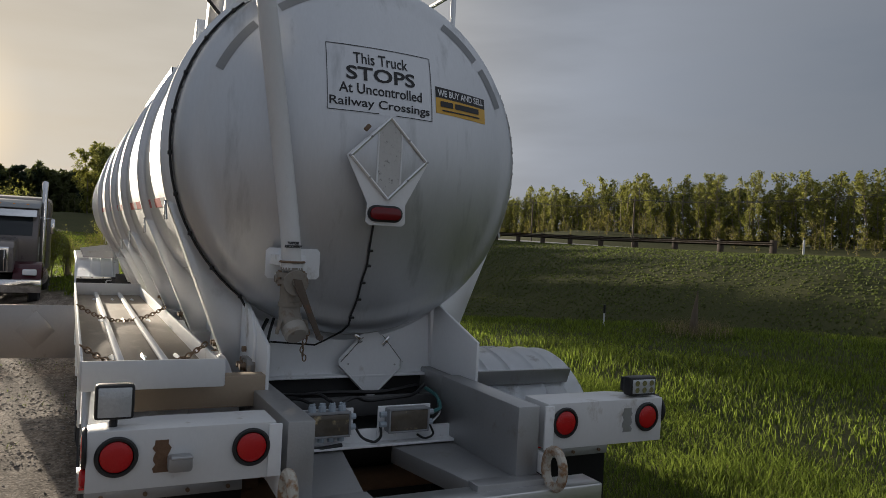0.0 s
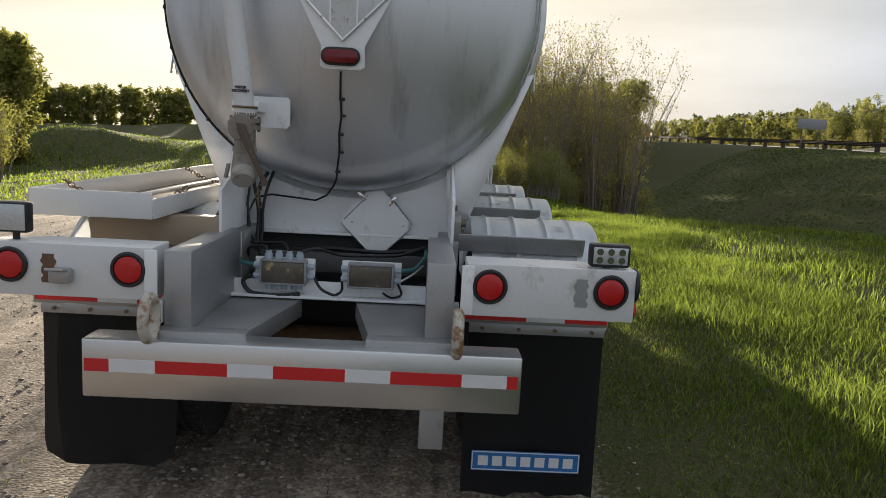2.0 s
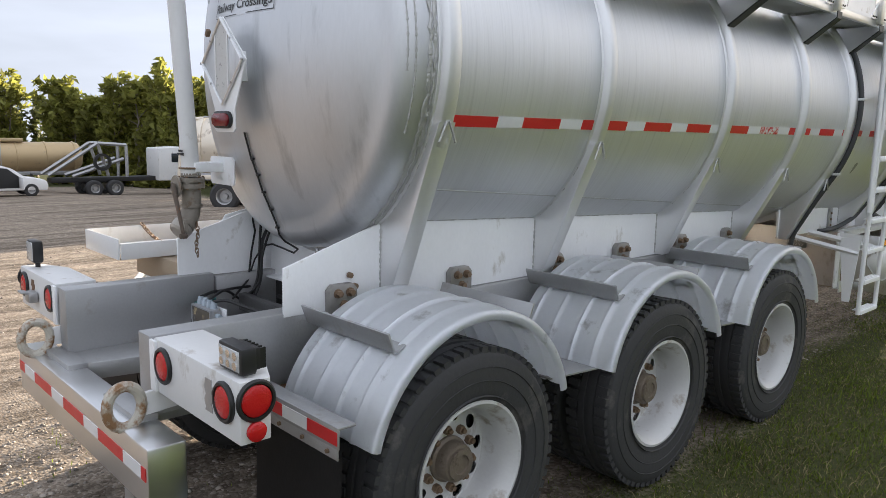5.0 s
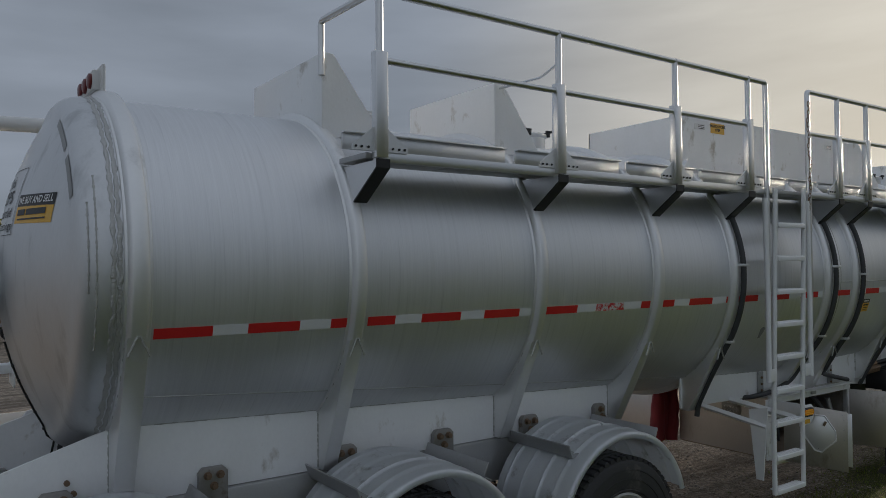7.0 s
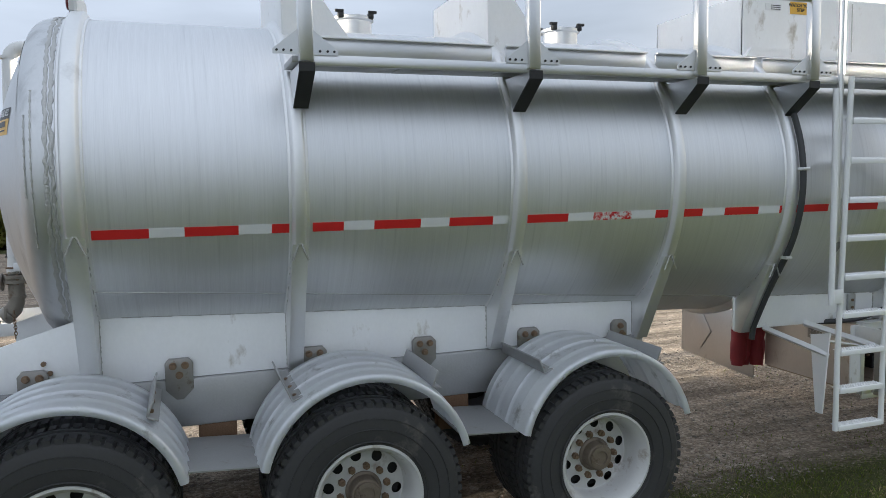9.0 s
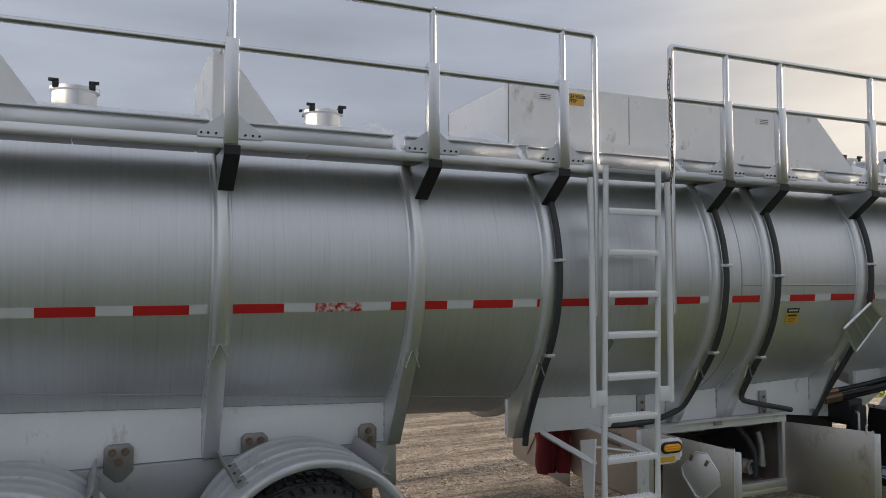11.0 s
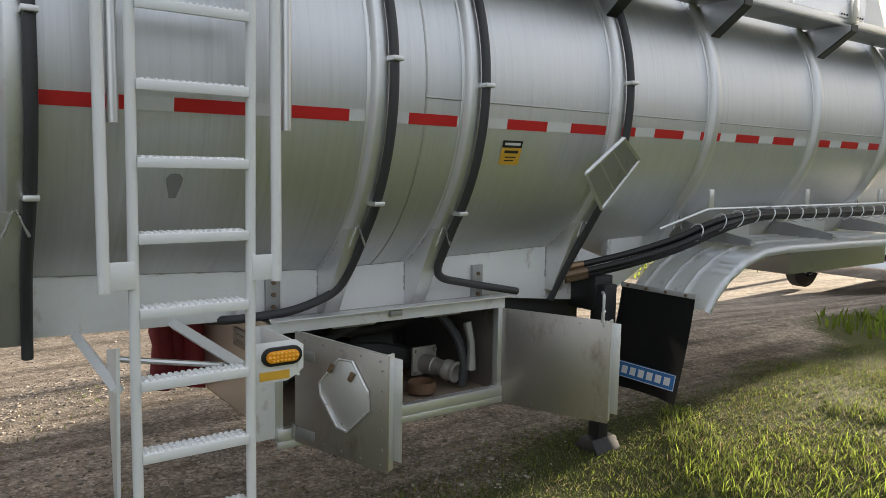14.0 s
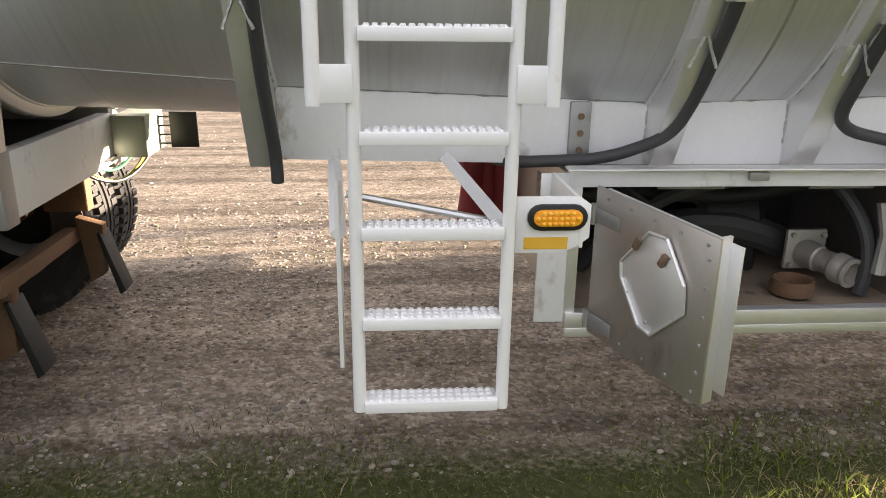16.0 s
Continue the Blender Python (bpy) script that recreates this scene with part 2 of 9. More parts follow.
TAPE_WHITE = material("white reflective tape", (0.74, 0.75, 0.76), 0.34, 0.1, 0.06, 20, (1, 1, 1), (0.55, 0.54, 0.53), 0.7, bump=0.03, dirt_scale=9)
STICKER_GREY = material("grey film patch", (0.30, 0.31, 0.32), 0.5, 0.2, 0.1, 20)
YELLOW = material("yellow sticker", (0.72, 0.42, 0.05), 0.4, 0.0, 0.05, 10)
INK = material("black ink", (0.015, 0.015, 0.017), 0.45, 0.0, 0.1, 10)
BLUE = material("blue sign panel", (0.035, 0.16, 0.42), 0.4, 0.0, 0.12, 12, (1, 1, 1), (0.35, 0.42, 0.5), 0.72, dirt_scale=8)
# near-black colour that stands for shade inside and under things
DARK = material("shade-black interior", (0.02, 0.02, 0.02), 0.7, 0.0, 0.3, 8)
MAROON = material("maroon paint", (0.055, 0.008, 0.014), 0.22, 0.2, 0.1, 4)
CHROME = material("chrome", (0.75, 0.75, 0.76), 0.12, 1.0, 0.04, 8)
GLASS_DARK = material("dark window glass", (0.02, 0.025, 0.03), 0.06, 0.0, 0.1, 3, bump=0)
CREAM = material("dusty cream tank", (0.50, 0.38, 0.22), 0.45, 0.4, 0.1, 2.0, (1, 1, 1), (0.36, 0.30, 0.2), 0.6)
BARK = material("grey bark", (0.23, 0.195, 0.155), 0.9, 0.0, 0.3, 8, bump=0.4)
WOOD = material("weathered wood post", (0.16, 0.125, 0.09), 0.85, 0.0, 0.25, 8, bump=0.3)
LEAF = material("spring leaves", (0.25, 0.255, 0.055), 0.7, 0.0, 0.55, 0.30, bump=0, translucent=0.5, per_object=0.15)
# darker copy of LEAF; shade of the rear and backlit woods is in its colour
LEAF_DARK = material("deep green shaded leaves", (0.085, 0.098, 0.032), 0.7, 0.0, 0.5, 0.30, bump=0, translucent=0.45, per_object=0.15)
NEEDLE = material("spruce needles", (0.022, 0.038, 0.016), 0.7, 0.0, 0.3, 0.4, bump=0, translucent=0.2)
BUD = material("bare twigs with buds", (0.30, 0.27, 0.065), 0.8, 0.0, 0.3, 0.5, bump=0, translucent=0.35)
GRASS = material("spring grass blades", (0.150, 0.198, 0.032), 0.75, 0.0, 0.45, 0.8, bump=0, translucent=0.75, spec=0.04)
GRASS_DARK = material("dull and shaded grass blades", (0.112, 0.138, 0.042), 0.75, 0.0, 0.4, 0.8, bump=0, translucent=0.4, spec=0.15)
STRAW = material("dry grass blades", (0.27, 0.225, 0.125), 0.8, 0.0, 0.3, 0.8, bump=0, translucent=0.35, spec=0.05)
PEBBLE = material("grey pebbles", (0.27, 0.238, 0.205), 0.85, 0.0, 0.25, 7, bump=0.2, spec=0.25, island=0.55)
SPLICE = material("stained stainless plate", (0.27, 0.26, 0.245), 0.42, 0.6, 0.2, 14, (1, 1, 1), (0.13, 0.09, 0.06), 0.60, bump=0.1, dirt_scale=10)
SPECKLE = material("speckled worn panel", (0.58, 0.575, 0.56), 0.5, 0.2, 0.1, 10, (1, 1, 1), (0.10, 0.095, 0.09), 0.585, bump=0.2, dirt_scale=34)
ASPHALT = material("grey road asphalt", (0.24, 0.235, 0.23), 0.8, 0.0, 0.15, 0.6, bump=0.1)


# ---- terrain ----
def smooth(a, b, v):
    t = min(1.0, max(0.0, (v - a) / (b - a)))
    return t * t * (3 - 2 * t)


def ground_z(x, y):
    tilt = 0.038 * (x - min(max(x, -1.5), 2.5))
    z = 0.012 * min(max(y, -4.0), 8.0) - 0.02 * max(0.0, min(y, 60.0) - 9.0) + tilt - 0.5 * smooth(-20.0, -36.0, x)
    past = min(((x - 13.0) * 9.0 + (y - 5.0) * 9.5) / 13.1, x - 3.2)
    z -= 2.6 * smooth(-1.0, 11.0, past) * smooth(33.0, 19.0, x)
    z += (2.15 + 0.010 * max(0.0, y - 40) - z) * smooth(17.0, 32.0, x) * smooth(52.0, 45.0, x)
    z += 1.2 * smooth(53.0, 70.0, x)
    out = 14.0 * smooth(60.0, 95.0, y)
    z += 4.0 * smooth(28.0, 95.0, y) * smooth(16.0 + out, 2.0 + out, x)
    z -= 0.28 * smooth(8.0, 17.0, y) * smooth(-0.8, -3.6, x) * smooth(60.0, 30.0, y)
    # rough mounds on the far bank
    z += smooth(-6.0, -14.0, x) * smooth(18.0, 30.0, y) * (0.45 * noise.noise(Vector((x * 0.16, y * 0.10, 2))) + 0.18 * noise.noise(Vector((x * 0.5, y * 0.35, 4))))
    z += 1.9 * math.exp(-((x + 25.0) / 6.0) ** 2 - ((y - 50.0) / 6.0) ** 2)
    z += 2.3 * math.exp(-((x - 63.0) / 11.0) ** 2 - ((y - 82.0) / 26.0) ** 2)
    near = smooth(0.2, 2.2, x) * smooth(34.0, 28.0, x)
    z += near * 0.035 * noise.noise(Vector((x * 0.9, y * 0.9, 0))) + near * 0.02 * noise.noise(Vector((x * 2.7, y * 2.7, 3)))
    z += smooth(9.0, 16.0, x) * smooth(32.0, 24.0, x) * 0.25 * noise.noise(Vector((x * 0.25, y * 0.25, 7)))
    return z


def gravel_amount(x, y):
    wob = 0.35 * noise.noise(Vector((x * 0.6, y * 0.6, 5))) + 0.2 * noise.noise(Vector((x * 2.1, y * 2.1, 9)))
    edge = 1.12 - 0.62 * smooth(2.3, 4.2, y) - 0.30 * smooth(6.0, 11.0, y) - 0.3 * smooth(-2, -8, y) - 1.2 * smooth(11.0, 14.0, y) - 1.1 * smooth(15.0, 25.0, y) - 2.0 * smooth(25.0, 60.0, y) + wob
    road = smooth(edge + 0.55, edge - 0.45, x) * smooth(-7.6 + wob, -6.6 + wob, x)
    yard = smooth(-5.5 + 2 * wob, -7.0 + 2 * wob, x) * smooth(11.5 - 0.3 * (x + 12.0) * (x < -12.0), 8.5 - 0.3 * (x + 12.0) * (x < -12.0), y) * smooth(-66.0, -62.0, x)
    back = smooth(edge + 0.35, edge - 0.35, x) * smooth(-3.0, -5.0, y) * smooth(-48.0, -44.0, x)
    return max(road, yard, back)


def make_ground_material():
    m = bpy.data.materials.new("ground of gravel and grass")
    m.use_nodes = True
    n, l = m.node_tree.nodes, m.node_tree.links
    b = n["Principled BSDF"]
    at = n.new("ShaderNodeAttribute")
    at.attribute_name = "gravel"
    tc = n.new("ShaderNodeTexCoord")

    def noise_tex(scale, detail=6, rough=0.6):
        t = n.new("ShaderNodeTexNoise")
        t.inputs["Scale"].default_value, t.inputs["Detail"].default_value, t.inputs["Roughness"].default_value = scale, detail, rough
        l.new(tc.outputs["Object"], t.inputs["Vector"])
        return t

    def ramp(src, stops):
        r = n.new("ShaderNodeValToRGB")
        while len(r.color_ramp.elements) < len(stops):
            r.color_ramp.elements.new(0.5)
        for e, (p, c) in zip(r.color_ramp.elements, stops):
            e.position, e.color = p, (*c, 1)
        l.new(src, r.inputs["Fac"])
        return r.outputs["Color"]

    def mix(f, a, c, kind="MIX"):
        x = n.new("ShaderNodeMix")
        x.data_type, x.blend_type = "RGBA", kind
        if isinstance(f, float):
            x.inputs[0].default_value = f
        else:
            l.new(f, x.inputs[0])
        l.new(a, x.inputs[6])
        l.new(c, x.inputs[7])
        return x.outputs[2]

    coarse, fine, tint = noise_tex(1.1), noise_tex(38, 3), noise_tex(0.35)
    vor = n.new("ShaderNodeTexVoronoi")
    vor.inputs["Scale"].default_value = 52
    l.new(tc.outputs["Object"], vor.inputs["Vector"])
    stones = ramp(vor.outputs["Color"], [(0.0, (0.10, 0.085, 0.070)), (0.45, (0.28, 0.236, 0.192)), (0.75, (0.44, 0.385, 0.325)), (1.0, (0.66, 0.60, 0.52))])
    dust = ramp(coarse.outputs["Fac"], [(0.3, (0.22, 0.176, 0.134)), (0.7, (0.37, 0.302, 0.232))])
    gravel = mix(0.36, stones, dust)
    stretch = n.new("ShaderNodeMapping")
    stretch.inputs["Scale"].default_value = (1.0, 0.09, 1.0)
    l.new(tc.outputs["Object"], stretch.inputs["Vector"])
    lane = noise_tex(2.2, 5, 0.7)
    l.new(stretch.outputs["Vector"], lane.inputs["Vector"])
    packed = ramp(lane.outputs["Fac"], [(0.40, (0.50, 0.49, 0.48)), (0.52, (0.88, 0.88, 0.88)), (0.66, (1.2, 1.18, 1.15))])
    gravel = mix(1.0, gravel, packed, "MULTIPLY")
    clod = noise_tex(7.0, 8, 0.75)
    gravel = mix(0.8, gravel, ramp(clod.outputs["Fac"], [(0.36, (0.55, 0.53, 0.50)), (0.52, (1.0, 1.0, 1.0)), (0.68, (1.35, 1.33, 1.30))]), "MULTIPLY")
    grass = ramp(fine.outputs["Fac"], [(0.25, (0.034, 0.034, 0.017)), (0.5, (0.080, 0.077, 0.035)), (0.8, (0.165, 0.142, 0.082))])
    grass2 = ramp(tint.outputs["Fac"], [(0.35, (0.026, 0.042, 0.011)), (0.65, (0.052, 0.062, 0.021))])
    grass = mix(0.5, grass, grass2)
    brk = n.new("ShaderNodeMath")
    brk.operation = "MULTIPLY_ADD"
    brk.inputs[1].default_value, brk.inputs[2].default_value = 0.9, -0.45
    l.new(fine.outputs["Fac"], brk.inputs[0])
    add = n.new("ShaderNodeMath")
    add.operation, add.use_clamp = "ADD", True
    l.new(at.outputs["Fac"], add.inputs[0])
    l.new(brk.outputs[0], add.inputs[1])
    sharp = n.new("ShaderNodeMapRange")
    sharp.inputs[1].default_value, sharp.inputs[2].default_value = 0.3, 0.7
    l.new(add.outputs[0], sharp.inputs[0])
    l.new(mix(sharp.outputs[0], grass, gravel), b.inputs["Base Color"])
    b.inputs["Roughness"].default_value = 0.92
    b.inputs["Specular IOR Level"].default_value = 0.08
    bp, bp2 = n.new("ShaderNodeBump"), n.new("ShaderNodeBump")
    bp.inputs["Strength"].default_value, bp.inputs["Distance"].default_value = 0.3, 0.010
    l.new(vor.outputs["Distance"], bp.inputs["Height"])
    bp.invert = True
    bp2.inputs["Strength"].default_value, bp2.inputs["Distance"].default_value = 0.35, 0.04
    l.new(coarse.outputs["Fac"], bp2.inputs["Height"])
    l.new(bp.outputs["Normal"], bp2.inputs["Normal"])
    l.new(bp2.outputs["Normal"], b.inputs["Normal"])
    return m


def axis_steps(lo, hi, near_lo, near_hi, fine_step, grow=1.22):
    vals = list(np.arange(near_lo, near_hi + 1e-6, fine_step))
    v, s = near_hi, fine_step
    while v < hi:
        s *= grow
        v += s
        vals.append(min(v, hi))
    v, s = near_lo, fine_step
    while v > lo:
        s *= grow
        v -= s
        vals.insert(0, max(v, lo))
    return vals


gx = axis_steps(-900, 900, -9, 16, 0.25, 1.09)
gy = axis_steps(-900, 1500, -8, 16, 0.25, 1.09)
g_verts = [(x, y, ground_z(x, y)) for y in gy for x in gx]
nx = len(gx)
g_faces = [(j * nx + i, j * nx + i + 1, (j + 1) * nx + i + 1, (j + 1) * nx + i) for j in range(len(gy) - 1) for i in range(nx - 1)]
g_mesh = bpy.data.meshes.new("ground")
g_mesh.from_pydata(g_verts, [], g_faces)
g_mesh.attributes.new("gravel", "FLOAT", "POINT").data.foreach_set("value", [gravel_amount(x, y) for x, y, z in g_verts])
g_mesh.shade_smooth()
g_mesh.materials.append(make_ground_material())
tagged(new("ground", g_mesh), "gravel yard and track beside spring grass field", "ground", kind="structure")


# ---- mesh helpers ----
def add_mesh(bm, other):
    me = bpy.data.meshes.new("tmp")
    other.to_mesh(me)
    other.free()
    bm.from_mesh(me)
    bpy.data.meshes.remove(me)


def b_box(bm, c, s, bevel=0.004, turn=None):
    t = bmesh.new()
    bmesh.ops.create_cube(t, size=1.0)
    for v in t.verts:
        v.co = Vector((v.co.x * s[0], v.co.y * s[1], v.co.z * s[2]))
    if bevel:
        bmesh.ops.bevel(t, geom=list(t.edges), offset=min(bevel, min(s) * 0.45), segments=2, affect="EDGES", profile=0.5)
    m = Matrix.Translation(c)
    if turn:
        m = m @ Euler([radians(a) for a in turn]).to_matrix().to_4x4()
    bmesh.ops.transform(t, matrix=m, verts=t.verts)
    add_mesh(bm, t)
    return bm


def b_prism(bm, poly, axis, a, b, bevel=0.0):
    """A flat outline, extruded from a to b along axis; the outline is in the other two axes, in order."""
    t = bmesh.new()

    def put(p, h):
        return {"x": (h, p[0], p[1]), "y": (p[0], h, p[1]), "z": (p[0], p[1], h)}[axis]
    lo, hi = [t.verts.new(put(p, a)) for p in poly], [t.verts.new(put(p, b)) for p in poly]
    t.faces.new(lo)
    t.faces.new(hi[::-1])
    for i in range(len(poly)):
        j = (i + 1) % len(poly)
        t.faces.new((lo[j], lo[i], hi[i], hi[j]))
    bmesh.ops.recalc_face_normals(t, faces=t.faces)
    if bevel:
        bmesh.ops.bevel(t, geom=list(t.edges), offset=bevel, segments=2, affect="EDGES", profile=0.5)
    add_mesh(bm, t)
    return bm


def frame_of(d):
    d = d.normalized()
    u = d.cross(Vector((0, 0, 1)) if abs(d.z) < 0.9 else Vector((1, 0, 0))).normalized()
    return u, d.cross(u)


def b_tube(bm, pts, r, seg=12, caps=True):
    pts = [Vector(p) for p in pts]
    rs = r if isinstance(r, (list, tuple)) else [r] * len(pts)
    rings, u = [], None
    for i, p in enumerate(pts):
        d = (pts[min(i + 1, len(pts) - 1)] - pts[max(i - 1, 0)]).normalized()
        if u is None:
            u, w = frame_of(d)
        u = (u - d * u.dot(d)).normalized()
        w = d.cross(u)
        rings.append([bm.verts.new(p + (u * math.cos(a) + w * math.sin(a)) * rs[i]) for a in [2 * math.pi * k / seg for k in range(seg)]])
    for a, b in zip(rings, rings[1:]):
        for k in range(seg):
            bm.faces.new((a[k], a[(k + 1) % seg], b[(k + 1) % seg], b[k]))
    if caps:
        bm.faces.new(rings[0][::-1])
        bm.faces.new(rings[-1])
    return bm


def b_cyl(bm, p0, p1, r, seg=20, r2=None):
    return b_tube(bm, [p0, p1], [r, r if r2 is None else r2], seg)


def b_lathe(bm, profile, origin, axis, seg=48, closed=False):
    """profile: (radius, along) pairs, turned round an axis through origin."""
    d = Vector(axis).normalized()
    u, w = frame_of(d)
    o, rings = Vector(origin), []
    for r, h in profile:
        if r < 1e-6:
            rings.append([bm.verts.new(o + d * h)])
        else:
            rings.append([bm.verts.new(o + d * h + (u * math.cos(a) + w * math.sin(a)) * r) for a in [2 * math.pi * k / seg for k in range(seg)]])
    pairs = list(zip(rings, rings[1:])) + ([(rings[-1], rings[0])] if closed else [])
    for a, b in pairs:
        for k in range(seg):
            j = (k + 1) % seg
            if len(a) == 1 and len(b) > 1:
                bm.faces.new((a[0], b[j], b[k]))
            elif len(b) == 1 and len(a) > 1:
                bm.faces.new((a[k], a[j], b[0]))
            elif len(a) > 1:
                bm.faces.new((a[k], a[j], b[j], b[k]))
    return bm


def round_path(pts, r=0.05, n=5):
    """Rounds the corners of a broken line."""
    pts = [Vector(p) for p in pts]
    out = [pts[0]]
    for a, b, c in zip(pts, pts[1:], pts[2:]):
        k = min(r, (a - b).length * 0.45, (c - b).length * 0.45)
        p, q = b + (a - b).normalized() * k, b + (c - b).normalized() * k
        out += [p.lerp(b, t).lerp(b.lerp(q, t), t) for t in [i / n for i in range(n + 1)]]
    return out + [pts[-1]]


def thing(name, label, category, at=(0, 0, 0), group="", turn=0.0):
    ob = new(name)
    ob.matrix_world = pose(*at, 0, 0, turn)
    ob.empty_display_size = 0.2
    return tagged(ob, label, category, group)


def finish(name, bm, mat, angle=35):
    bmesh.ops.recalc_face_normals(bm, faces=bm.faces)
    me = bpy.data.meshes.new(name)
    bm.to_mesh(me)
    bm.free()
    me.shade_smooth()
    me.set_sharp_from_angle(angle=radians(angle))
    me.materials.append(mat)
    return me


def part(name, bm, mat, parent, label="", at=None, angle=35):
    ob = new(name, bm if isinstance(bm, bpy.types.Mesh) else finish(name, bm, mat, angle))
    ob.parent = parent
    if at is not None:
        ob.matrix_local = at if isinstance(at, Matrix) else Matrix.Translation(at)
    return tagged(ob, label)


def bars(name, mat, parent, cells, place, depth=0.0015):
    """Plain bars in place of writing; cells: x, y, width, height on the panel; place: panel to parent."""
    bm = bmesh.new()
    for x, y, w, h in cells:
        b_box(bm, (x, y, 0), (w, h, depth), 0)
    bmesh.ops.transform(bm, matrix=place, verts=bm.verts)
    return part(name, bm, mat, parent)


def words(name, text, size, mat, parent, place, bold=0.0, stretch=1.0):
    cu = bpy.data.curves.new(name, "FONT")
    cu.body, cu.size, cu.align_x, cu.align_y, cu.extrude, cu.offset = text, size, "CENTER", "CENTER", 0.0008, bold
    tmp = new("tmp_text", cu)
    me = bpy.data.meshes.new_from_object(tmp.evaluated_get(bpy.context.evaluated_depsgraph_get()))
    bpy.data.objects.remove(tmp)
    bpy.data.curves.remove(cu)
    me.transform(place @ Matrix.Diagonal((stretch, 1, 1, 1)))
    me.materials.clear()
    me.materials.append(mat)
    return part(name, me, mat, parent)


# ---- tank trailer ----
trailer = thing("tank_trailer", "bare aluminium tanker trailer with outer ribs, parked on gravel", "tank trailer")
RIBS = (-0.07, 1.07, 2.40, 3.54, 4.46, 5.86, 6.38, 7.43, 8.35, 9.64, 10.8, 12.1)
TIPS = (2.057, 1.975, 1.878, 1.791, 1.681, 1.58, 1.56, 1.56, 1.58, 1.62, 1.66, 1.70)


def tank_r(y):
    return float(np.interp(y, (-0.1, 5.86, 12.2), (0.965, 1.07, 0.975)))


def tank_z(y):
    return float(np.interp(y, (-0.1, 5.86, 12.2), (2.36, 2.255, 2.35)))


def tank_x(y, z, lift=0.0):
    """The shell's x on its right flank at this height."""
    r = tank_r(y) + lift
    return math.sqrt(max(0.0, r * r - (z - tank_z(y)) ** 2))


def ring_shell(bm, stations, seg=120):
    """stations: (y, radius, centre height)."""
    rings = []
    for y, r, zc in stations:
        rings.append([bm.verts.new((r * math.sin(a), y, zc + r * math.cos(a))) for a in [2 * math.pi * k / seg for k in range(seg)]])
    for a, b in zip(rings, rings[1:]):
        for k in range(seg):
            j = (k + 1) % seg
            bm.faces.new((a[k], a[j], b[j], b[k]))
    return rings


def head_y(r):
    """How far back the dished rear head reaches at radius r."""
    if r <= 0.84:
        return -0.56 + 0.33 * r * r
    return -0.327 + 0.147 * (1 - math.sqrt(max(0.0, 1 - ((r - 0.84) / 0.125) ** 2)))


bm = bmesh.new()
ys = sorted(set([-0.18, -0.07] + [y for y in np.linspace(-0.1, 12.2, 42)] + [5.86, 12.2]))
ring_shell(bm, [(y, tank_r(y), tank_z(y)) for y in ys])
part("tank_shell", bm, TANK_AL, trailer, "brushed aluminium shell with vertical rain streaks", angle=60)

bm = bmesh.new()
prof = [(r, head_y(r)) for r in np.linspace(0.0, 0.84, 22)] + [(r, head_y(r)) for r in (0.87, 0.90, 0.925, 0.945, 0.957, 0.9645)] + [(0.965, -0.17)]
b_lathe(bm, prof, (0, 0, 2.36), (0, 1, 0), 120)
part("rear_head", bm, HEAD_AL, trailer, "dull oxidised dished rear head", angle=60)
bm = bmesh.new()
b_lathe(bm, [(r, 12.2 + 0.5 * (1 - (r / 0.975) ** 2.4)) for r in np.linspace(0.975, 0.0, 16)], (0, 0, 2.35), (0, 1, 0), 96)
part("front_head", bm, HEAD_AL, trailer, angle=60)
# girth weld with a hammered look near the rear rib: two rows of lumps
for row, yy in enumerate((-0.178, -0.150)):
    bm = bmesh.new()
    b_lathe(bm, [(0.9655 + 0.006 * math.cos(a), yy + 0.011 * math.sin(a)) for a in np.linspace(-1.6, 1.6, 6)], (0, 0, 2.36), (0, 1, 0), 420)
    for v in bm.verts:
        k = 1.0 + 0.004 * noise.noise(v.co * 26 + Vector((7 * row, 0, 0))) + 0.002 * noise.noise(v.co * 70)
        v.co = Vector((v.co.x * k, v.co.y + 0.012 * noise.noise(v.co * 30), 2.36 + (v.co.z - 2.36) * k))
    part("girth_weld", bm, WELD, trailer, "rough hammered girth weld")
for y in (6.12,):
    bm = bmesh.new()
    b_lathe(bm, [(tank_r(y) + 0.003 * math.cos(a), y + 0.006 * math.sin(a)) for a in np.linspace(-1.6, 1.6, 5)], (0, 0, tank_z(y)), (0, 1, 0), 120)
    part("girth_weld", bm, WELD, trailer)


def rib_mesh(y, wide):
    bm = bmesh.new()
    h = wide / 2
    prof = ((-h - 0.014, 0.001), (-h - 0.010, 0.006), (-h, 0.008), (-h + 0.012, 0.040), (-h + 0.020, 0.045), (h - 0.020, 0.045), (h - 0.012, 0.040), (h, 0.008), (h + 0.010, 0.006), (h + 0.014, 0.001))
    ring_shell(bm, [(y + dy, tank_r(y + dy) + dr, tank_z(y)) for dy, dr in prof])
    return bm


for i, y in enumerate(RIBS):
    part("rib", rib_mesh(y, 0.10 if i == 0 else 0.085), RIB_AL, trailer, angle=40)


def gusset_outline(y, tip, foot_z, side):
    """Web between shell and sloping outer plate, from the tip down to the frame."""
    zc, r = tank_z(y), tank_r(y)
    pts = [(tank_x(y, tip, 0.046), tip + 0.0), (0.625, foot_z), (0.545, foot_z)]
    z0 = zc - math.sqrt(r * r - 0.545 ** 2)
    for z in np.linspace(z0 - 0.005, tip - 0.02, 9):
        pts.append((tank_x(y, z, -0.01), z))
    return [(side * x, z) for x, z in pts]


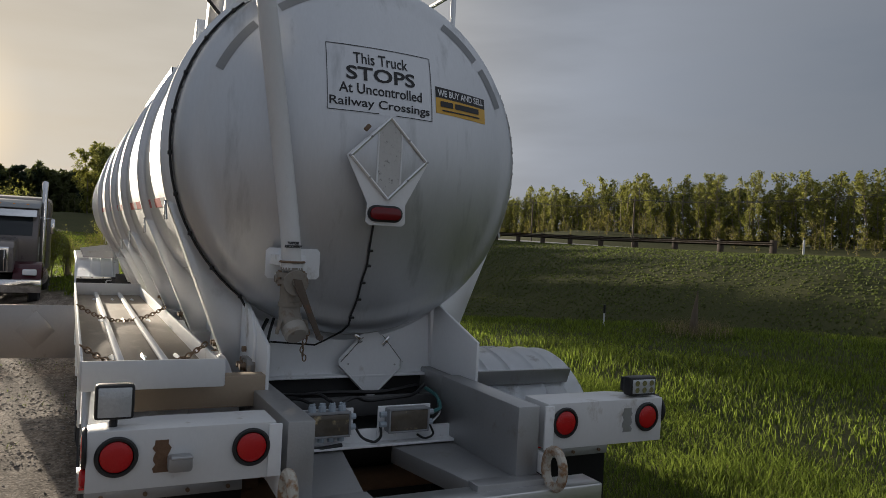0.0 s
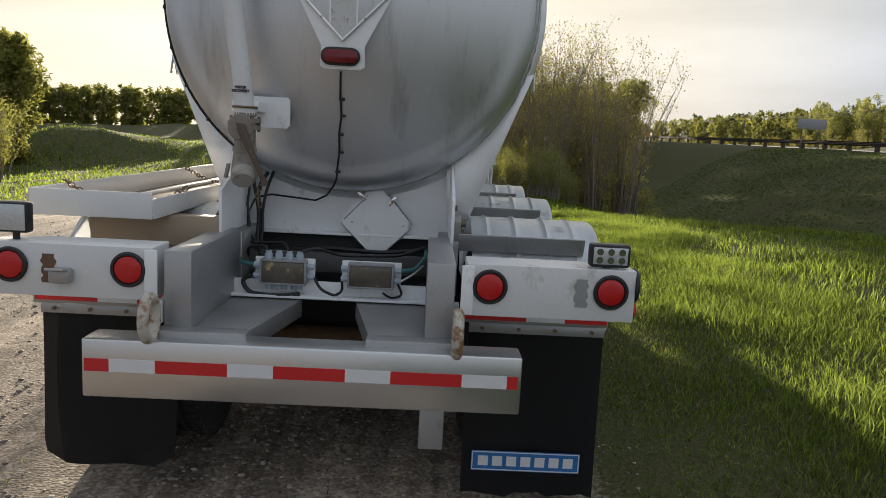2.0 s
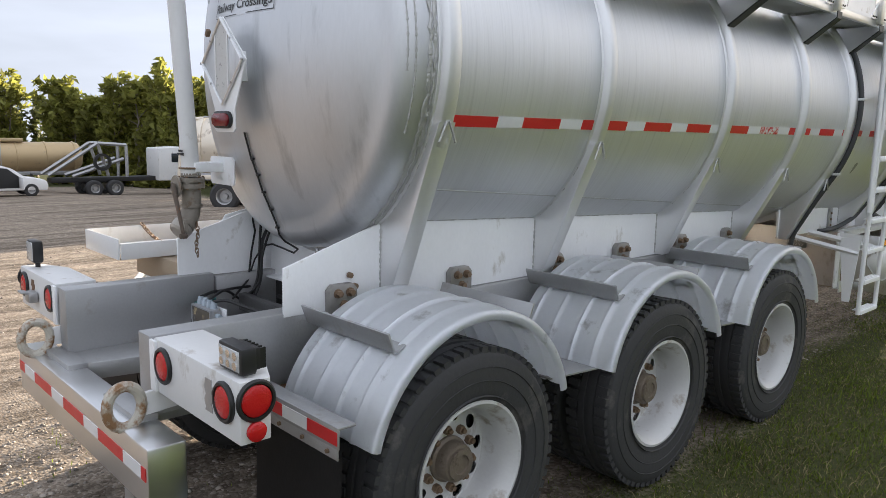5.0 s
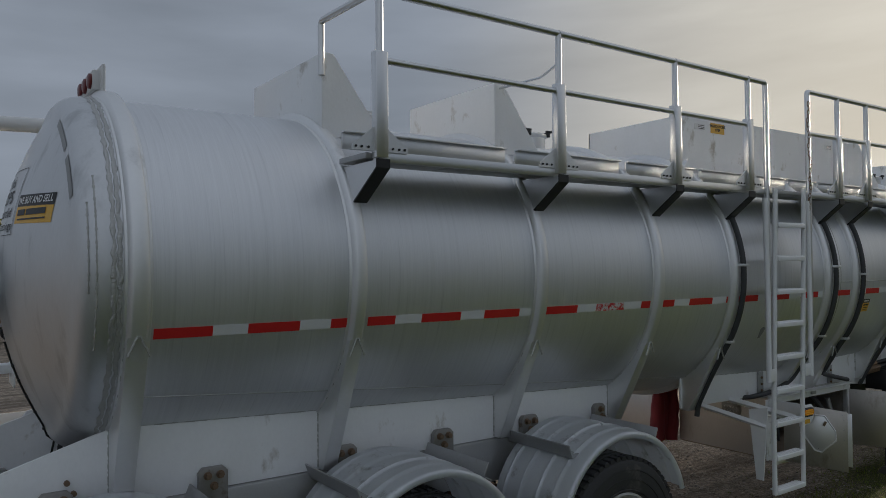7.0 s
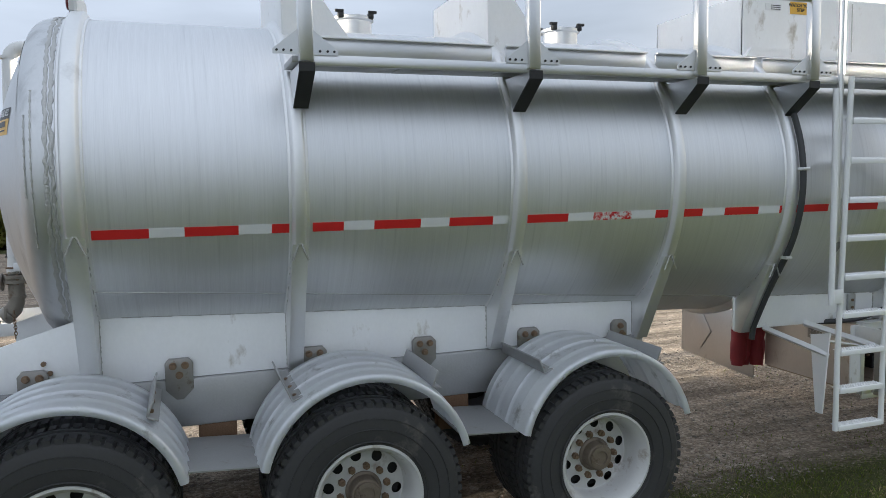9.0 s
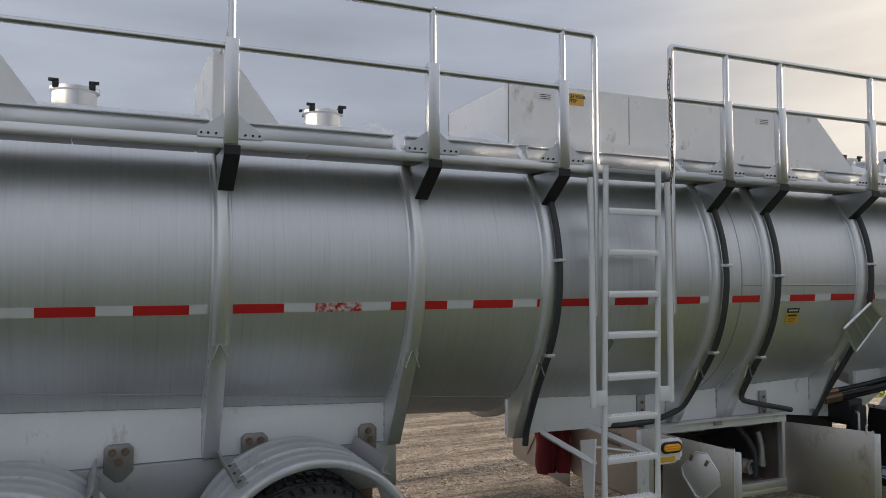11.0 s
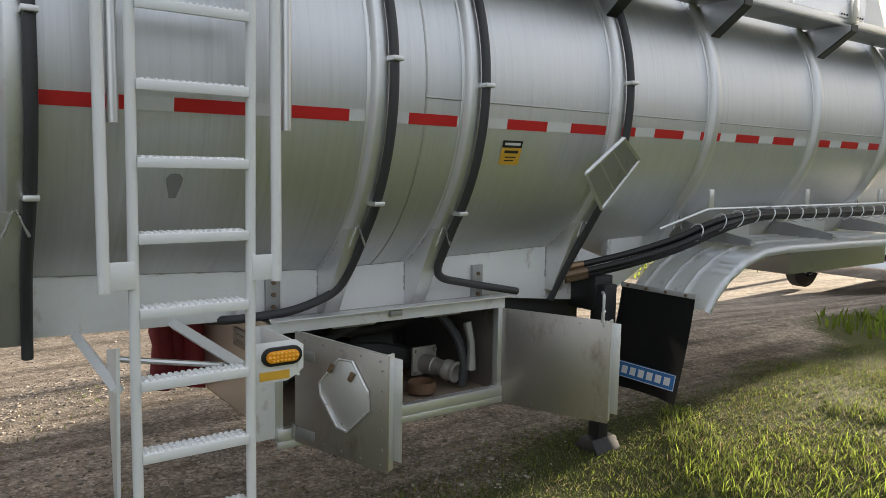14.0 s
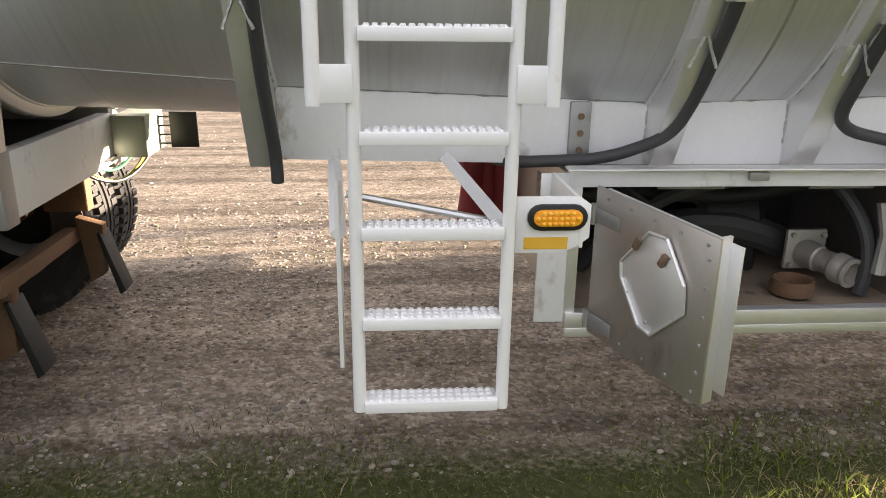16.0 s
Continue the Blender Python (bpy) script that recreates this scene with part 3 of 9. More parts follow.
FOOT = (1.19, 1.19, 1.19, 1.17, 1.13, 1.13, 1.12, 1.12, 1.30, 1.34, 1.36, 1.38)
for i, y in enumerate(RIBS):
    for side in (1, -1):
        bm = bmesh.new()
        w = 0.10 if i == 0 else 0.088
        poly = gusset_outline(y, TIPS[i], FOOT[i], side)
        b_prism(bm, poly, "y", y - w / 2, y + w / 2, 0.003)
        g = part("gusset", bm, RIB_AL, trailer)
        # welded peak above the plate
        bm = bmesh.new()
        x, z = poly[0]
        for dy in (-1, 1):
            b_tube(bm, [(x, y + dy * w / 2, z - 0.09), (x + side * 0.004, y + dy * 0.006, z + 0.004)], 0.006, 6)
        part("weld_bead", bm, WELD, g)

# lower shell seam and wrap plates beside the skirts
for side in (1, -1):
    for a, b in zip(RIBS[:4], RIBS[1:5]):
        bm = bmesh.new()
        pts = []
        for t in np.linspace(0, 1, 8):
            y = a + 0.06 + (b - a - 0.12) * t
            z = 1.745 - 0.075 * y
            pts.append((side * (tank_x(y, z) + 0.0005), y, z))
        b_tube(bm, pts, 0.0035, 5)
        part("seam", bm, WELD, trailer)

    # lap seam just above the tape on the forward bays
    for a, b in [(6.12, 6.38)] + list(zip(RIBS[6:11], RIBS[7:12])):
        pts = [(side * (tank_x(y, 2.19) + 0.0005), y, 2.19) for y in np.linspace(a + (0.05 if a != 6.12 else 0.0), b - 0.05, 6)]
        part("seam", b_tube(bmesh.new(), pts, 0.004, 5), WELD, trailer)

# side skirts over the axles and over the front legs
for side in (1, -1):
    bm = bmesh.new()
    def under(y, k=0.553):
        return tank_z(y) - math.sqrt(tank_r(y) ** 2 - k * k) + 0.004
    poly = [(-0.655, 1.185), (-0.655, 1.405), (-0.13, under(-0.1) - 0.004)] + [(y, under(y)) for y in np.linspace(0.1, 3.54, 10)] + [(3.56, 1.185)]
    b_prism(bm, poly, "x", side * 0.545, side * 0.56, 0.002)
    part("side_skirt", bm, PLATE_AL, trailer, "white-coated skirt plate with welded edges")
    bm = bmesh.new()
    poly = [(4.40, 1.145), (4.40, under(4.4))] + [(y, under(y)) for y in np.linspace(4.5, 7.6, 8)] + [(7.95, 1.28), (7.95, 1.0), (7.0, 1.10)]
    b_prism(bm, poly, "x", side * 0.545, side * 0.56, 0.002)
    part("side_skirt", bm, PLATE_AL, trailer, "white-coated skirt plate with welded edges")
    # long frame beam of the axle group
    bm = bmesh.new()
    b_box(bm, (side * 0.545, 1.555, 1.04), (0.10, 4.03, 0.285), 0.008)
    part("frame_beam", bm, FRAME_AL, trailer)
    for y in (-0.3, 0.6, 2.1, 3.3):
        part("suspension_hanger", b_box(bmesh.new(), (side * 0.55, y, 0.80), (0.08, 0.22, 0.26), 0.01), RUST, trailer, "rust-stained suspension hanger")

def bead(points, r, seed, step=0.012):
    """An uneven weld bead along a line."""
    pts = [Vector(p) for p in points]
    out = []
    for a, b in zip(pts, pts[1:]):
        k = max(1, int((b - a).length / step))
        out += [a.lerp(b, i / k) for i in range(k)]
    out.append(pts[-1])
    rs = [r * (0.8 + 0.35 * math.sin(i * 2.6 + seed) + 0.25 * math.sin(i * 1.1 + seed * 3)) for i in range(len(out))]
    return b_tube(bmesh.new(), out, rs, 5)


for i, y in enumerate(RIBS[:8]):
    w = 0.10 if i == 0 else 0.088
    for dy in (-1, 1):
        yy = y + dy * (w / 2 + 0.001)
        z1 = tank_z(yy) - math.sqrt(tank_r(yy) ** 2 - 0.563 ** 2)
        if -0.6 < yy < 3.5 or 4.45 < yy < 7.7:
            part("weld_bead", bead([(0.563, yy, max(FOOT[i], 1.20)), (0.563, yy, z1)], 0.0055, i + dy), WELD, trailer)
        part("weld_bead", bead([(tank_x(yy, z, 0.004), yy, z) for z in np.linspace(z1 + 0.02, TIPS[i] - 0.05, 8)], 0.005, 2 * i + dy, 0.02), WELD, trailer)
for y0, y1 in ((0.1, 3.5), (4.45, 7.5)):
    part("weld_bead", bead([(0.562, y, tank_z(y) - math.sqrt(tank_r(y) ** 2 - 0.562 ** 2) + 0.002) for y in np.linspace(y0, y1, 14)], 0.005, y0, 0.03), WELD, trailer)
for rr, a0, a1 in ((0.952, 62, 112), (0.934, 70, 96)):
    part("weld_bead", bead([(rr * math.sin(radians(a)), head_y(rr) - 0.001, 2.36 + rr * math.cos(radians(a))) for a in np.linspace(a0, a1, 18)], 0.0055, rr, 0.011), WELD, trailer)

# cross plate that closes the cradle at the back, cut to the head
bm = bmesh.new()
poly = [(-0.56, 1.155), (-0.56, 1.60)]
for a in np.linspace(-0.60, 0.60, 25):
    poly.append((0.968 * math.sin(a), 2.36 - 0.968 * math.cos(a)))
poly += [(0.56, 1.60), (0.56, 1.155)]
b_prism(bm, poly, "y", -0.085, -0.065, 0.002)
part("cradle_plate", bm, PLATE_AL, trailer, "stained white cross plate under the head")
bm = bmesh.new()
b_box(bm, (0, -0.10, 1.150), (1.12, 0.09, 0.014), 0.003)
part("cradle_flange", bm, PLATE_AL, trailer)
bm = bmesh.new()
b_prism(bm, [(-0.43, 1.19), (-0.43, 1.42), (-0.36, 1.52), (-0.13, 1.57), (-0.13, 1.19)], "x", -0.575, -0.56, 0.003)
part("cradle_tab", bm, PLATE_AL, trailer)
for x, side in ((0.565, 1), (-0.582, -1)):
    for y, z in ((-0.34, 1.285), (-0.28, 1.285), (-0.31, 1.34)):
        part("bolt", b_cyl(bmesh.new(), (x, y, z), (x + side * 0.02, y, z), 0.014, 8), BOLT, trailer)


def bolt_plate(y, side, pointed, w=0.078):
    bm = bmesh.new()
    lo = 1.066 if pointed else 1.10
    poly = [(y - w, 1.282), (y - w + 0.024, 1.308), (y + w - 0.024, 1.308), (y + w, 1.282), (y + w, lo + 0.06), (y + 0.02, lo), (y - 0.02, lo), (y - w, lo + 0.06)]
    b_prism(bm, poly, "x", side * 0.562, side * 0.602, 0.004)
    p = part("bolt_plate", bm, SPLICE, trailer, "stained splice plate with rusty bolts")
    for dy, z in ((-0.034, 1.268), (0.034, 1.268), (0.0, 1.212)) if w > 0.06 else ((0.0, 1.268), (0.015, 1.212)):
        bm = bmesh.new()
        b_cyl(bm, (side * 0.602, y + dy, z), (side * 0.609, y + dy, z), 0.022, 14)
        b_cyl(bm, (side * 0.608, y + dy, z), (side * 0.630, y + dy, z), 0.016, 6)
        part("bolt", bm, BOLT, p)


for i, y in enumerate((-0.364, 0.396, 1.187, 1.904, 2.657, 3.372)):
    for side in (1, -1):
        bolt_plate(y, side, i == 1, 0.078 if i < 5 else 0.058)

# reflective tape along the flank, red 11 inch and white 7 inch
TAPE_TORN = material("torn red tape", (0.72, 0.73, 0.74), 0.4, 0.2, 0.08, 20, (1, 1, 1), (0.55, 0.020, 0.022), 0.45, bump=0.05, dirt_scale=26)


def tape_piece(y0, y1, z, red, side=1, n=3, torn=False):
    bm = bmesh.new()
    rows = []
    for t in np.linspace(0, 1, n):
        y = y0 + (y1 - y0) * t
        rows.append([bm.verts.new((side * (tank_x(y, zz) + k), y, zz)) for zz, k in ((z - 0.0255, 0.0004), (z - 0.0255, 0.003), (z, 0.003), (z + 0.0255, 0.003), (z + 0.0255, 0.0004))])
    for a, b in zip(rows, rows[1:]):
        for k in range(4):
            bm.faces.new((a[k], a[k + 1], b[k + 1], b[k]))
    bm.faces.new(rows[0])
    bm.faces.new(rows[-1])
    part("red_tape" if red else "white_tape", bm, (TAPE_TORN if torn else TAPE_RED) if red else TAPE_WHITE, trailer, "torn red tape" if torn else "")


# per bay: where the tape starts and its first piece (red, and how long it is)
BAYS = ((0.005, 1.025, True, 0.279), (1.145, 2.33, True, 0.176), (2.465, 3.475, True, 0.279), (3.60, 4.40, True, 0.145), (4.53, 5.80, True, 0.279), (5.93, 6.32, False, 0.10),
        (6.45, 7.37, False, 0.178), (7.50, 8.29, True, 0.12), (8.42, 9.57, True, 0.05), (9.71, 10.73, True, 0.2), (10.87, 12.03, False, 0.05))
for side in (1, -1):
    for y0, y1, red, first in BAYS:
        y, step = y0, first
        while y < y1 - 0.01:
            e = min(y + step, y1)
            tape_piece(y, e, 2.064 + 0.0042 * y, red, side, 3, red and y0 == 2.465 and 2.8 < y < 3.1)
            y, red = e, not red
            step = 0.2794 if red else 0.1778

# ---- rear frame ----
for side, x0, x1 in ((1, 0.44, 0.555), (-1, -0.61, -0.50)):
    bm = bmesh.new()
    b_box(bm, ((x0 + x1) / 2, -0.86, 1.04), (x1 - x0, 0.78, 0.325), 0.006)
    part("rear_rail", bm, FRAME_AL, trailer, "mill-finish aluminium box rail")
    bm = bmesh.new()
    inner = x0 if side > 0 else x1
    b_prism(bm, [(inner, -1.27), (inner - side * 0.22, -1.27), (inner - side * 0.34, -0.62), (inner, -0.62)], "z", 0.80, 0.885, 0.004)
    part("rear_shelf", bm, FRAME_AL, trailer)
    bm = bmesh.new()
    b_box(bm, ((x0 + x1) / 2 - side * 0.11, -1.275, 0.862), (0.36, 0.09, 0.06), 0.004)
    part("bumper_bracket", bm, FRAME_AL, trailer)
bm = bmesh.new()
b_box(bm, (-0.027, -1.305, 0.748), (1.714, 0.15, 0.235), 0.01)
bumper = part("bumper", bm, RAIL_AL, trailer, "brushed aluminium under-ride bumper")
x, red = -0.872, True
step = 0.095
while x < 0.81:
    e = min(x + step, 0.815)
    bm = bmesh.new()
    b_box(bm, ((x + e) / 2, -1.3815, 0.762), (e - x, 0.003, 0.051), 0)
    part("red_tape" if red else "white_tape", bm, TAPE_RED if red else TAPE_WHITE, bumper)
    x, red = e, not red
    step = 0.2794 if red else 0.1778
for x in (0.485,):
    bm = bmesh.new()
    b_box(bm, (x, -1.28, 0.545), (0.10, 0.10, 0.19), 0.006)
    part("bumper_leg", bm, FRAME_AL, trailer)
bm = bmesh.new()
b_box(bm, (-0.03, -0.58, 0.935), (0.95, 0.02, 0.07), 0.003)
b_box(bm, (-0.03, -0.60, 0.90), (0.95, 0.10, 0.014), 0.003)
part("cross_member", bm, PLATE_AL, trailer)
for y in (-0.155, 1.36, 2.86):
    part("axle", b_cyl(bmesh.new(), (-1.0, y, 0.57), (1.0, y, 0.57), 0.065, 20), RUST, trailer, "rusty steel axle")
# near-black sheet over the axles in place of the underbody's shade
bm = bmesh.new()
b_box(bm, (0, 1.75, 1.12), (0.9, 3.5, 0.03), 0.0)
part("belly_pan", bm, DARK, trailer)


def tail_light(x, y, z, parent, facing):
    """facing: 'rear' or a side sign."""
    d = Vector((0, -1, 0)) if facing == "rear" else Vector((facing, 0, 0))
    bm = bmesh.new()
    b_lathe(bm, [(0.052, 0.0), (0.070, 0.0), (0.072, 0.008), (0.066, 0.015), (0.058, 0.015), (0.055, 0.004)], (x, y, z), d, 36, True)
    p = part("tail_light", bm, BLACK, parent, "round red tail lamp in black rubber grommet")
    bm = bmesh.new()
    b_lathe(bm, [(0.055, 0.001), (0.054, 0.011), (0.045, 0.016), (0.02, 0.018), (0, 0.018)], (x, y, z), d, 36)
    part("lens", bm, RED_LENS, p, "red lens")


def square_light(x, y, z, parent):
    """Older square lamp with a milky lens on a short stalk."""
    bm = bmesh.new()
    b_box(bm, (x, y, z), (0.130, 0.055, 0.125), 0.012)
    b_cyl(bm, (x, y + 0.01, z - 0.10), (x, y + 0.01, z - 0.05), 0.014, 10)
    p = part("work_light", bm, BLACK, parent, "square work lamp with a milky lens")
    part("lens", b_box(bmesh.new(), (x, y - 0.027, z), (0.110, 0.008, 0.105), 0.006), CLEAR_LENS, p, "milky lens")


def work_light(x, y, z, parent):
    bm = bmesh.new()
    b_box(bm, (x, y, z), (0.165, 0.06, 0.095), 0.012)
    b_box(bm, (x, y + 0.035, z), (0.13, 0.03, 0.075), 0.004)
    b_box(bm, (x, y + 0.03, z - 0.05), (0.03, 0.03, 0.03), 0.003)
    p = part("work_light", bm, BLACK, parent, "black square LED work lamp")
    bm = bmesh.new()
    b_box(bm, (x, y - 0.029, z), (0.140, 0.008, 0.070), 0.003)
    part("lens", bm, CLEAR_LENS, p, "clear lens")
    for k in range(6):
        part("fin", b_box(bmesh.new(), (x - 0.06 + 0.024 * k, y + 0.055, z), (0.006, 0.03, 0.07), 0), BLACK, p)
    for i in range(3):
        for j in range(2):
            part("led", b_cyl(bmesh.new(), (x - 0.045 + 0.045 * i, y - 0.032, z - 0.017 + 0.034 * j), (x - 0.045 + 0.045 * i, y - 0.036, z - 0.017 + 0.034 * j), 0.014, 12), CHROME, p)


for side in (1, -1):
    xi, xo = (0.60, 1.285) if side > 0 else (-0.655, -1.31)
    bm = bmesh.new()
    b_prism(bm, [(xi, -1.25), (xi, -1.05), (xo - side * 0.20, -1.05), (xo, -1.14), (xo, -1.25)], "z", 0.995, 1.208, 0.005)
    box = part("light_box", bm, WHITE, trailer, "white-painted light box with chipped paint")
    bm = bmesh.new()
    b_box(bm, (xi + side * 0.004, -1.255, 1.10), (0.05, 0.012, 0.20), 0.002)
    part("mount_strip", bm, PLATE_AL, box)
    for x in ((0.694, 1.184) if side > 0 else (-0.748, -1.215)):
        tail_light(x, -1.25, 1.118, box, "rear")
    ragged = [(side * (1.065 + 0.026 + 0.006 * math.sin(k * 2.3)), 1.05 + 0.0145 * k) for k in range(9)] + [(side * (1.065 - 0.026 + 0.007 * math.sin(k * 1.9)), 1.05 + 0.0145 * k) for k in range(8, -1, -1)]
    part("bare_patch", b_prism(bmesh.new(), ragged, "y", -1.2525, -1.249), RUST if side < 0 else FRAME_AL, box, "patch of scraped bare metal")
    tail_light(xo, -1.195, 1.14, box, side)
    bm = bmesh.new()
    b_lathe(bm, [(0.034, 0), (0.034, 0.012), (0.025, 0.018), (0, 0.02)], (xo, -1.195, 1.035), (side, 0, 0), 24)
    part("reflector", bm, RED_LENS, box)
    if side > 0:
        work_light(1.178, -1.20, 1.262, box)
    else:
        square_light(-1.225, -1.19, 1.300, box)
    # strip, hanger and rubber flap below
    lo, hi = (0.645, 1.272) if side > 0 else (-1.30, -0.69)
    bm = bmesh.new()
    b_prism(bm, [(lo - 0.03, -0.87), (hi + 0.01, -0.87), (hi + 0.01, -0.862), (lo - 0.03, -0.862)], "z", 0.872, 0.955, 0.002)
    b_prism(bm, [(lo - 0.03, -0.864), (hi + 0.01, -0.864), (hi + 0.01, -0.79), (lo - 0.03, -0.79)], "z", 0.945, 0.955, 0.002)
    bar = part("flap_bar", bm, FRAME_AL, trailer)
    x, red = lo - 0.02, True
    while x < hi:
        e = min(x + (0.279 if red else 0.178), hi + 0.005)
        bm = bmesh.new()
        b_box(bm, ((x + e) / 2, -0.8715, 0.912), (e - x, 0.003, 0.050), 0)
        part("red_tape" if red else "white_tape", bm, TAPE_RED if red else TAPE_WHITE, bar)
        x, red = e, not red
    bm = bmesh.new()
    nn = 14
    prev = None
    for j in range(nn + 1):
        bottom = 0.045 if side > 0 else 0.11
        z = 0.87 - (0.87 - bottom) * j / nn
        row = []
        for i in range(13):
            u = i / 12
            x = lo + (hi - lo) * u
            y = -0.845 - 0.022 * (j / nn) ** 2 - 0.012 * math.sin(u * 7.2) * (j / nn)
            if side < 0:
                # rounded lower corners on the whole flap
                inset = max(0.0, z - bottom)
                cut = 0.10 - math.sqrt(max(0.0, 0.01 - (0.10 - inset) ** 2)) if inset < 0.10 else 0.0
                x = lo + cut + (hi - lo - 2 * cut) * u
            row.append(bm.verts.new((x, y, z + (0.010 * math.sin(i * 1.3) + 0.006 * math.sin(i * 2.9) if j == nn and side > 0 else 0))))
        if prev:
            for i in range(12):
                bm.faces.new((prev[i], prev[i + 1], row[i + 1], row[i]))
        prev = row
    bmesh.ops.solidify(bm, geom=list(bm.faces), thickness=0.009)
    flap = part("mud_flap", bm, FLAP, trailer, "black rubber mud flap with a torn lower edge" if side > 0 else "black rubber mud flap with rounded corners")
    bm = bmesh.new()
    b_box(bm, ((lo + hi) / 2, -0.862, 0.848), (hi - lo, 0.006, 0.045), 0.001)
    strip = part("clamp_strip", bm, FRAME_AL, flap, "dirty aluminium clamp strip")
    for i in range(4):
        x = lo + 0.06 + (hi - lo - 0.12) * i / 3
        part("bolt", b_cyl(bmesh.new(), (x, -0.865, 0.848), (x, -0.875, 0.848), 0.009, 8), BOLT, flap)
    if side > 0:
        bm = bmesh.new()
        b_box(bm, (0.945, -0.884, 0.215), (0.51, 0.003, 0.098), 0)
        part("name_plate", bm, BLUE, flap, "blue name plate")
        pl = Matrix.Translation((0.945, -0.8865, 0.215)) @ pose(0, 0, 0, 90, 0, 0)
        cells = [(0, 0.043, 0.505, 0.005), (0, -0.043, 0.505, 0.005), (-0.2505, 0, 0.005, 0.09), (0.2505, 0, 0.005, 0.09)]
        cells += [(-0.2 + 0.0667 * k, 0.0, 0.047, 0.048) for k in range(7)]
        for c in cells:
            bars("bar", TAPE_WHITE, flap, [c], pl)

# tow eyes
for x, z in ((0.570, 0.945), (-0.628, 0.952)):
    bm = bmesh.new()
    n = 20
    ring = [(x, -1.36 + 0.066 * math.cos(2 * math.pi * k / n), z + 0.082 * math.sin(2 * math.pi * k / n)) for k in range(n)]
    rings = []
    for k in range(n):
        c = Vector(ring[k])
        rad = Vector((0, math.cos(2 * math.pi * k / n), math.sin(2 * math.pi * k / n)))
        rings.append([bm.verts.new(c + (rad * math.cos(b) + Vector((1, 0, 0)) * math.sin(b)) * 0.022) for b in [2 * math.pi * j / 10 for j in range(10)]])
    for k in range(n):
        a, b = rings[k], rings[(k + 1) % n]
        for j in range(10):
            bm.faces.new((a[j], a[(j + 1) % 10], b[(j + 1) % 10], b[j]))
    eye = part("tow_eye", bm, material("chipped tow eye paint", (0.52, 0.49, 0.42), 0.6, 0.1, 0.15, 20, (1, 1, 1), (0.27, 0.15, 0.07), 0.47, bump=0.3, dirt_scale=16), trailer, "chipped and rusty forged tow eye")
    bm = bmesh.new()
    b_prism(bm, [(-1.31, z - 0.05), (-1.31, z + 0.04), (-1.05, z + 0.06), (-1.05, z - 0.03)], "x", x - 0.012, x + 0.012, 0.003)
    part("tow_plate", bm, WHITE, eye)

# ---- wheels ----
def tyre_mesh():
    bm = bmesh.new()
    prof = [(0.285, -0.120), (0.300, -0.128), (0.36, -0.141), (0.44, -0.146), (0.50, -0.138), (0.522, -0.122), (0.528, -0.10), (0.531, 0.0), (0.528, 0.10), (0.522, 0.122), (0.50, 0.138), (0.44, 0.146), (0.36, 0.141), (0.300, 0.128), (0.285, 0.120)]
    b_lathe(bm, prof, (0, 0, 0), (1, 0, 0), 72)
    # tread and shoulder lugs
    for k in range(60):
        a = 2 * math.pi * k / 60
        for s in (-1, 1):
            t = bmesh.new()
            bmesh.ops.create_cube(t, size=1.0)
            bmesh.ops.transform(t, matrix=Matrix.Rotation(a, 4, "X") @ Matrix.Translation((s * 0.092, 0, 0.526)) @ Matrix.Diagonal((0.068, 0.036, 0.034, 1)), verts=t.verts)
            add_mesh(bm, t)
    for s in (-0.030, 0.030):
        b_lathe(bm, [(0.525, s - 0.018), (0.541, s - 0.016), (0.541, s + 0.016), (0.525, s + 0.018)], (0, 0, 0), (1, 0, 0), 72)
    for s in (-1, 1):
        for r in (0.33, 0.40, 0.46):
            b_lathe(bm, [(r - 0.004, s * 0.139), (r, s * 0.1485), (r + 0.004, s * 0.139)], (0, 0, 0), (1, 0, 0), 72)
    return finish("tyre", bm, RUBBER, 40)


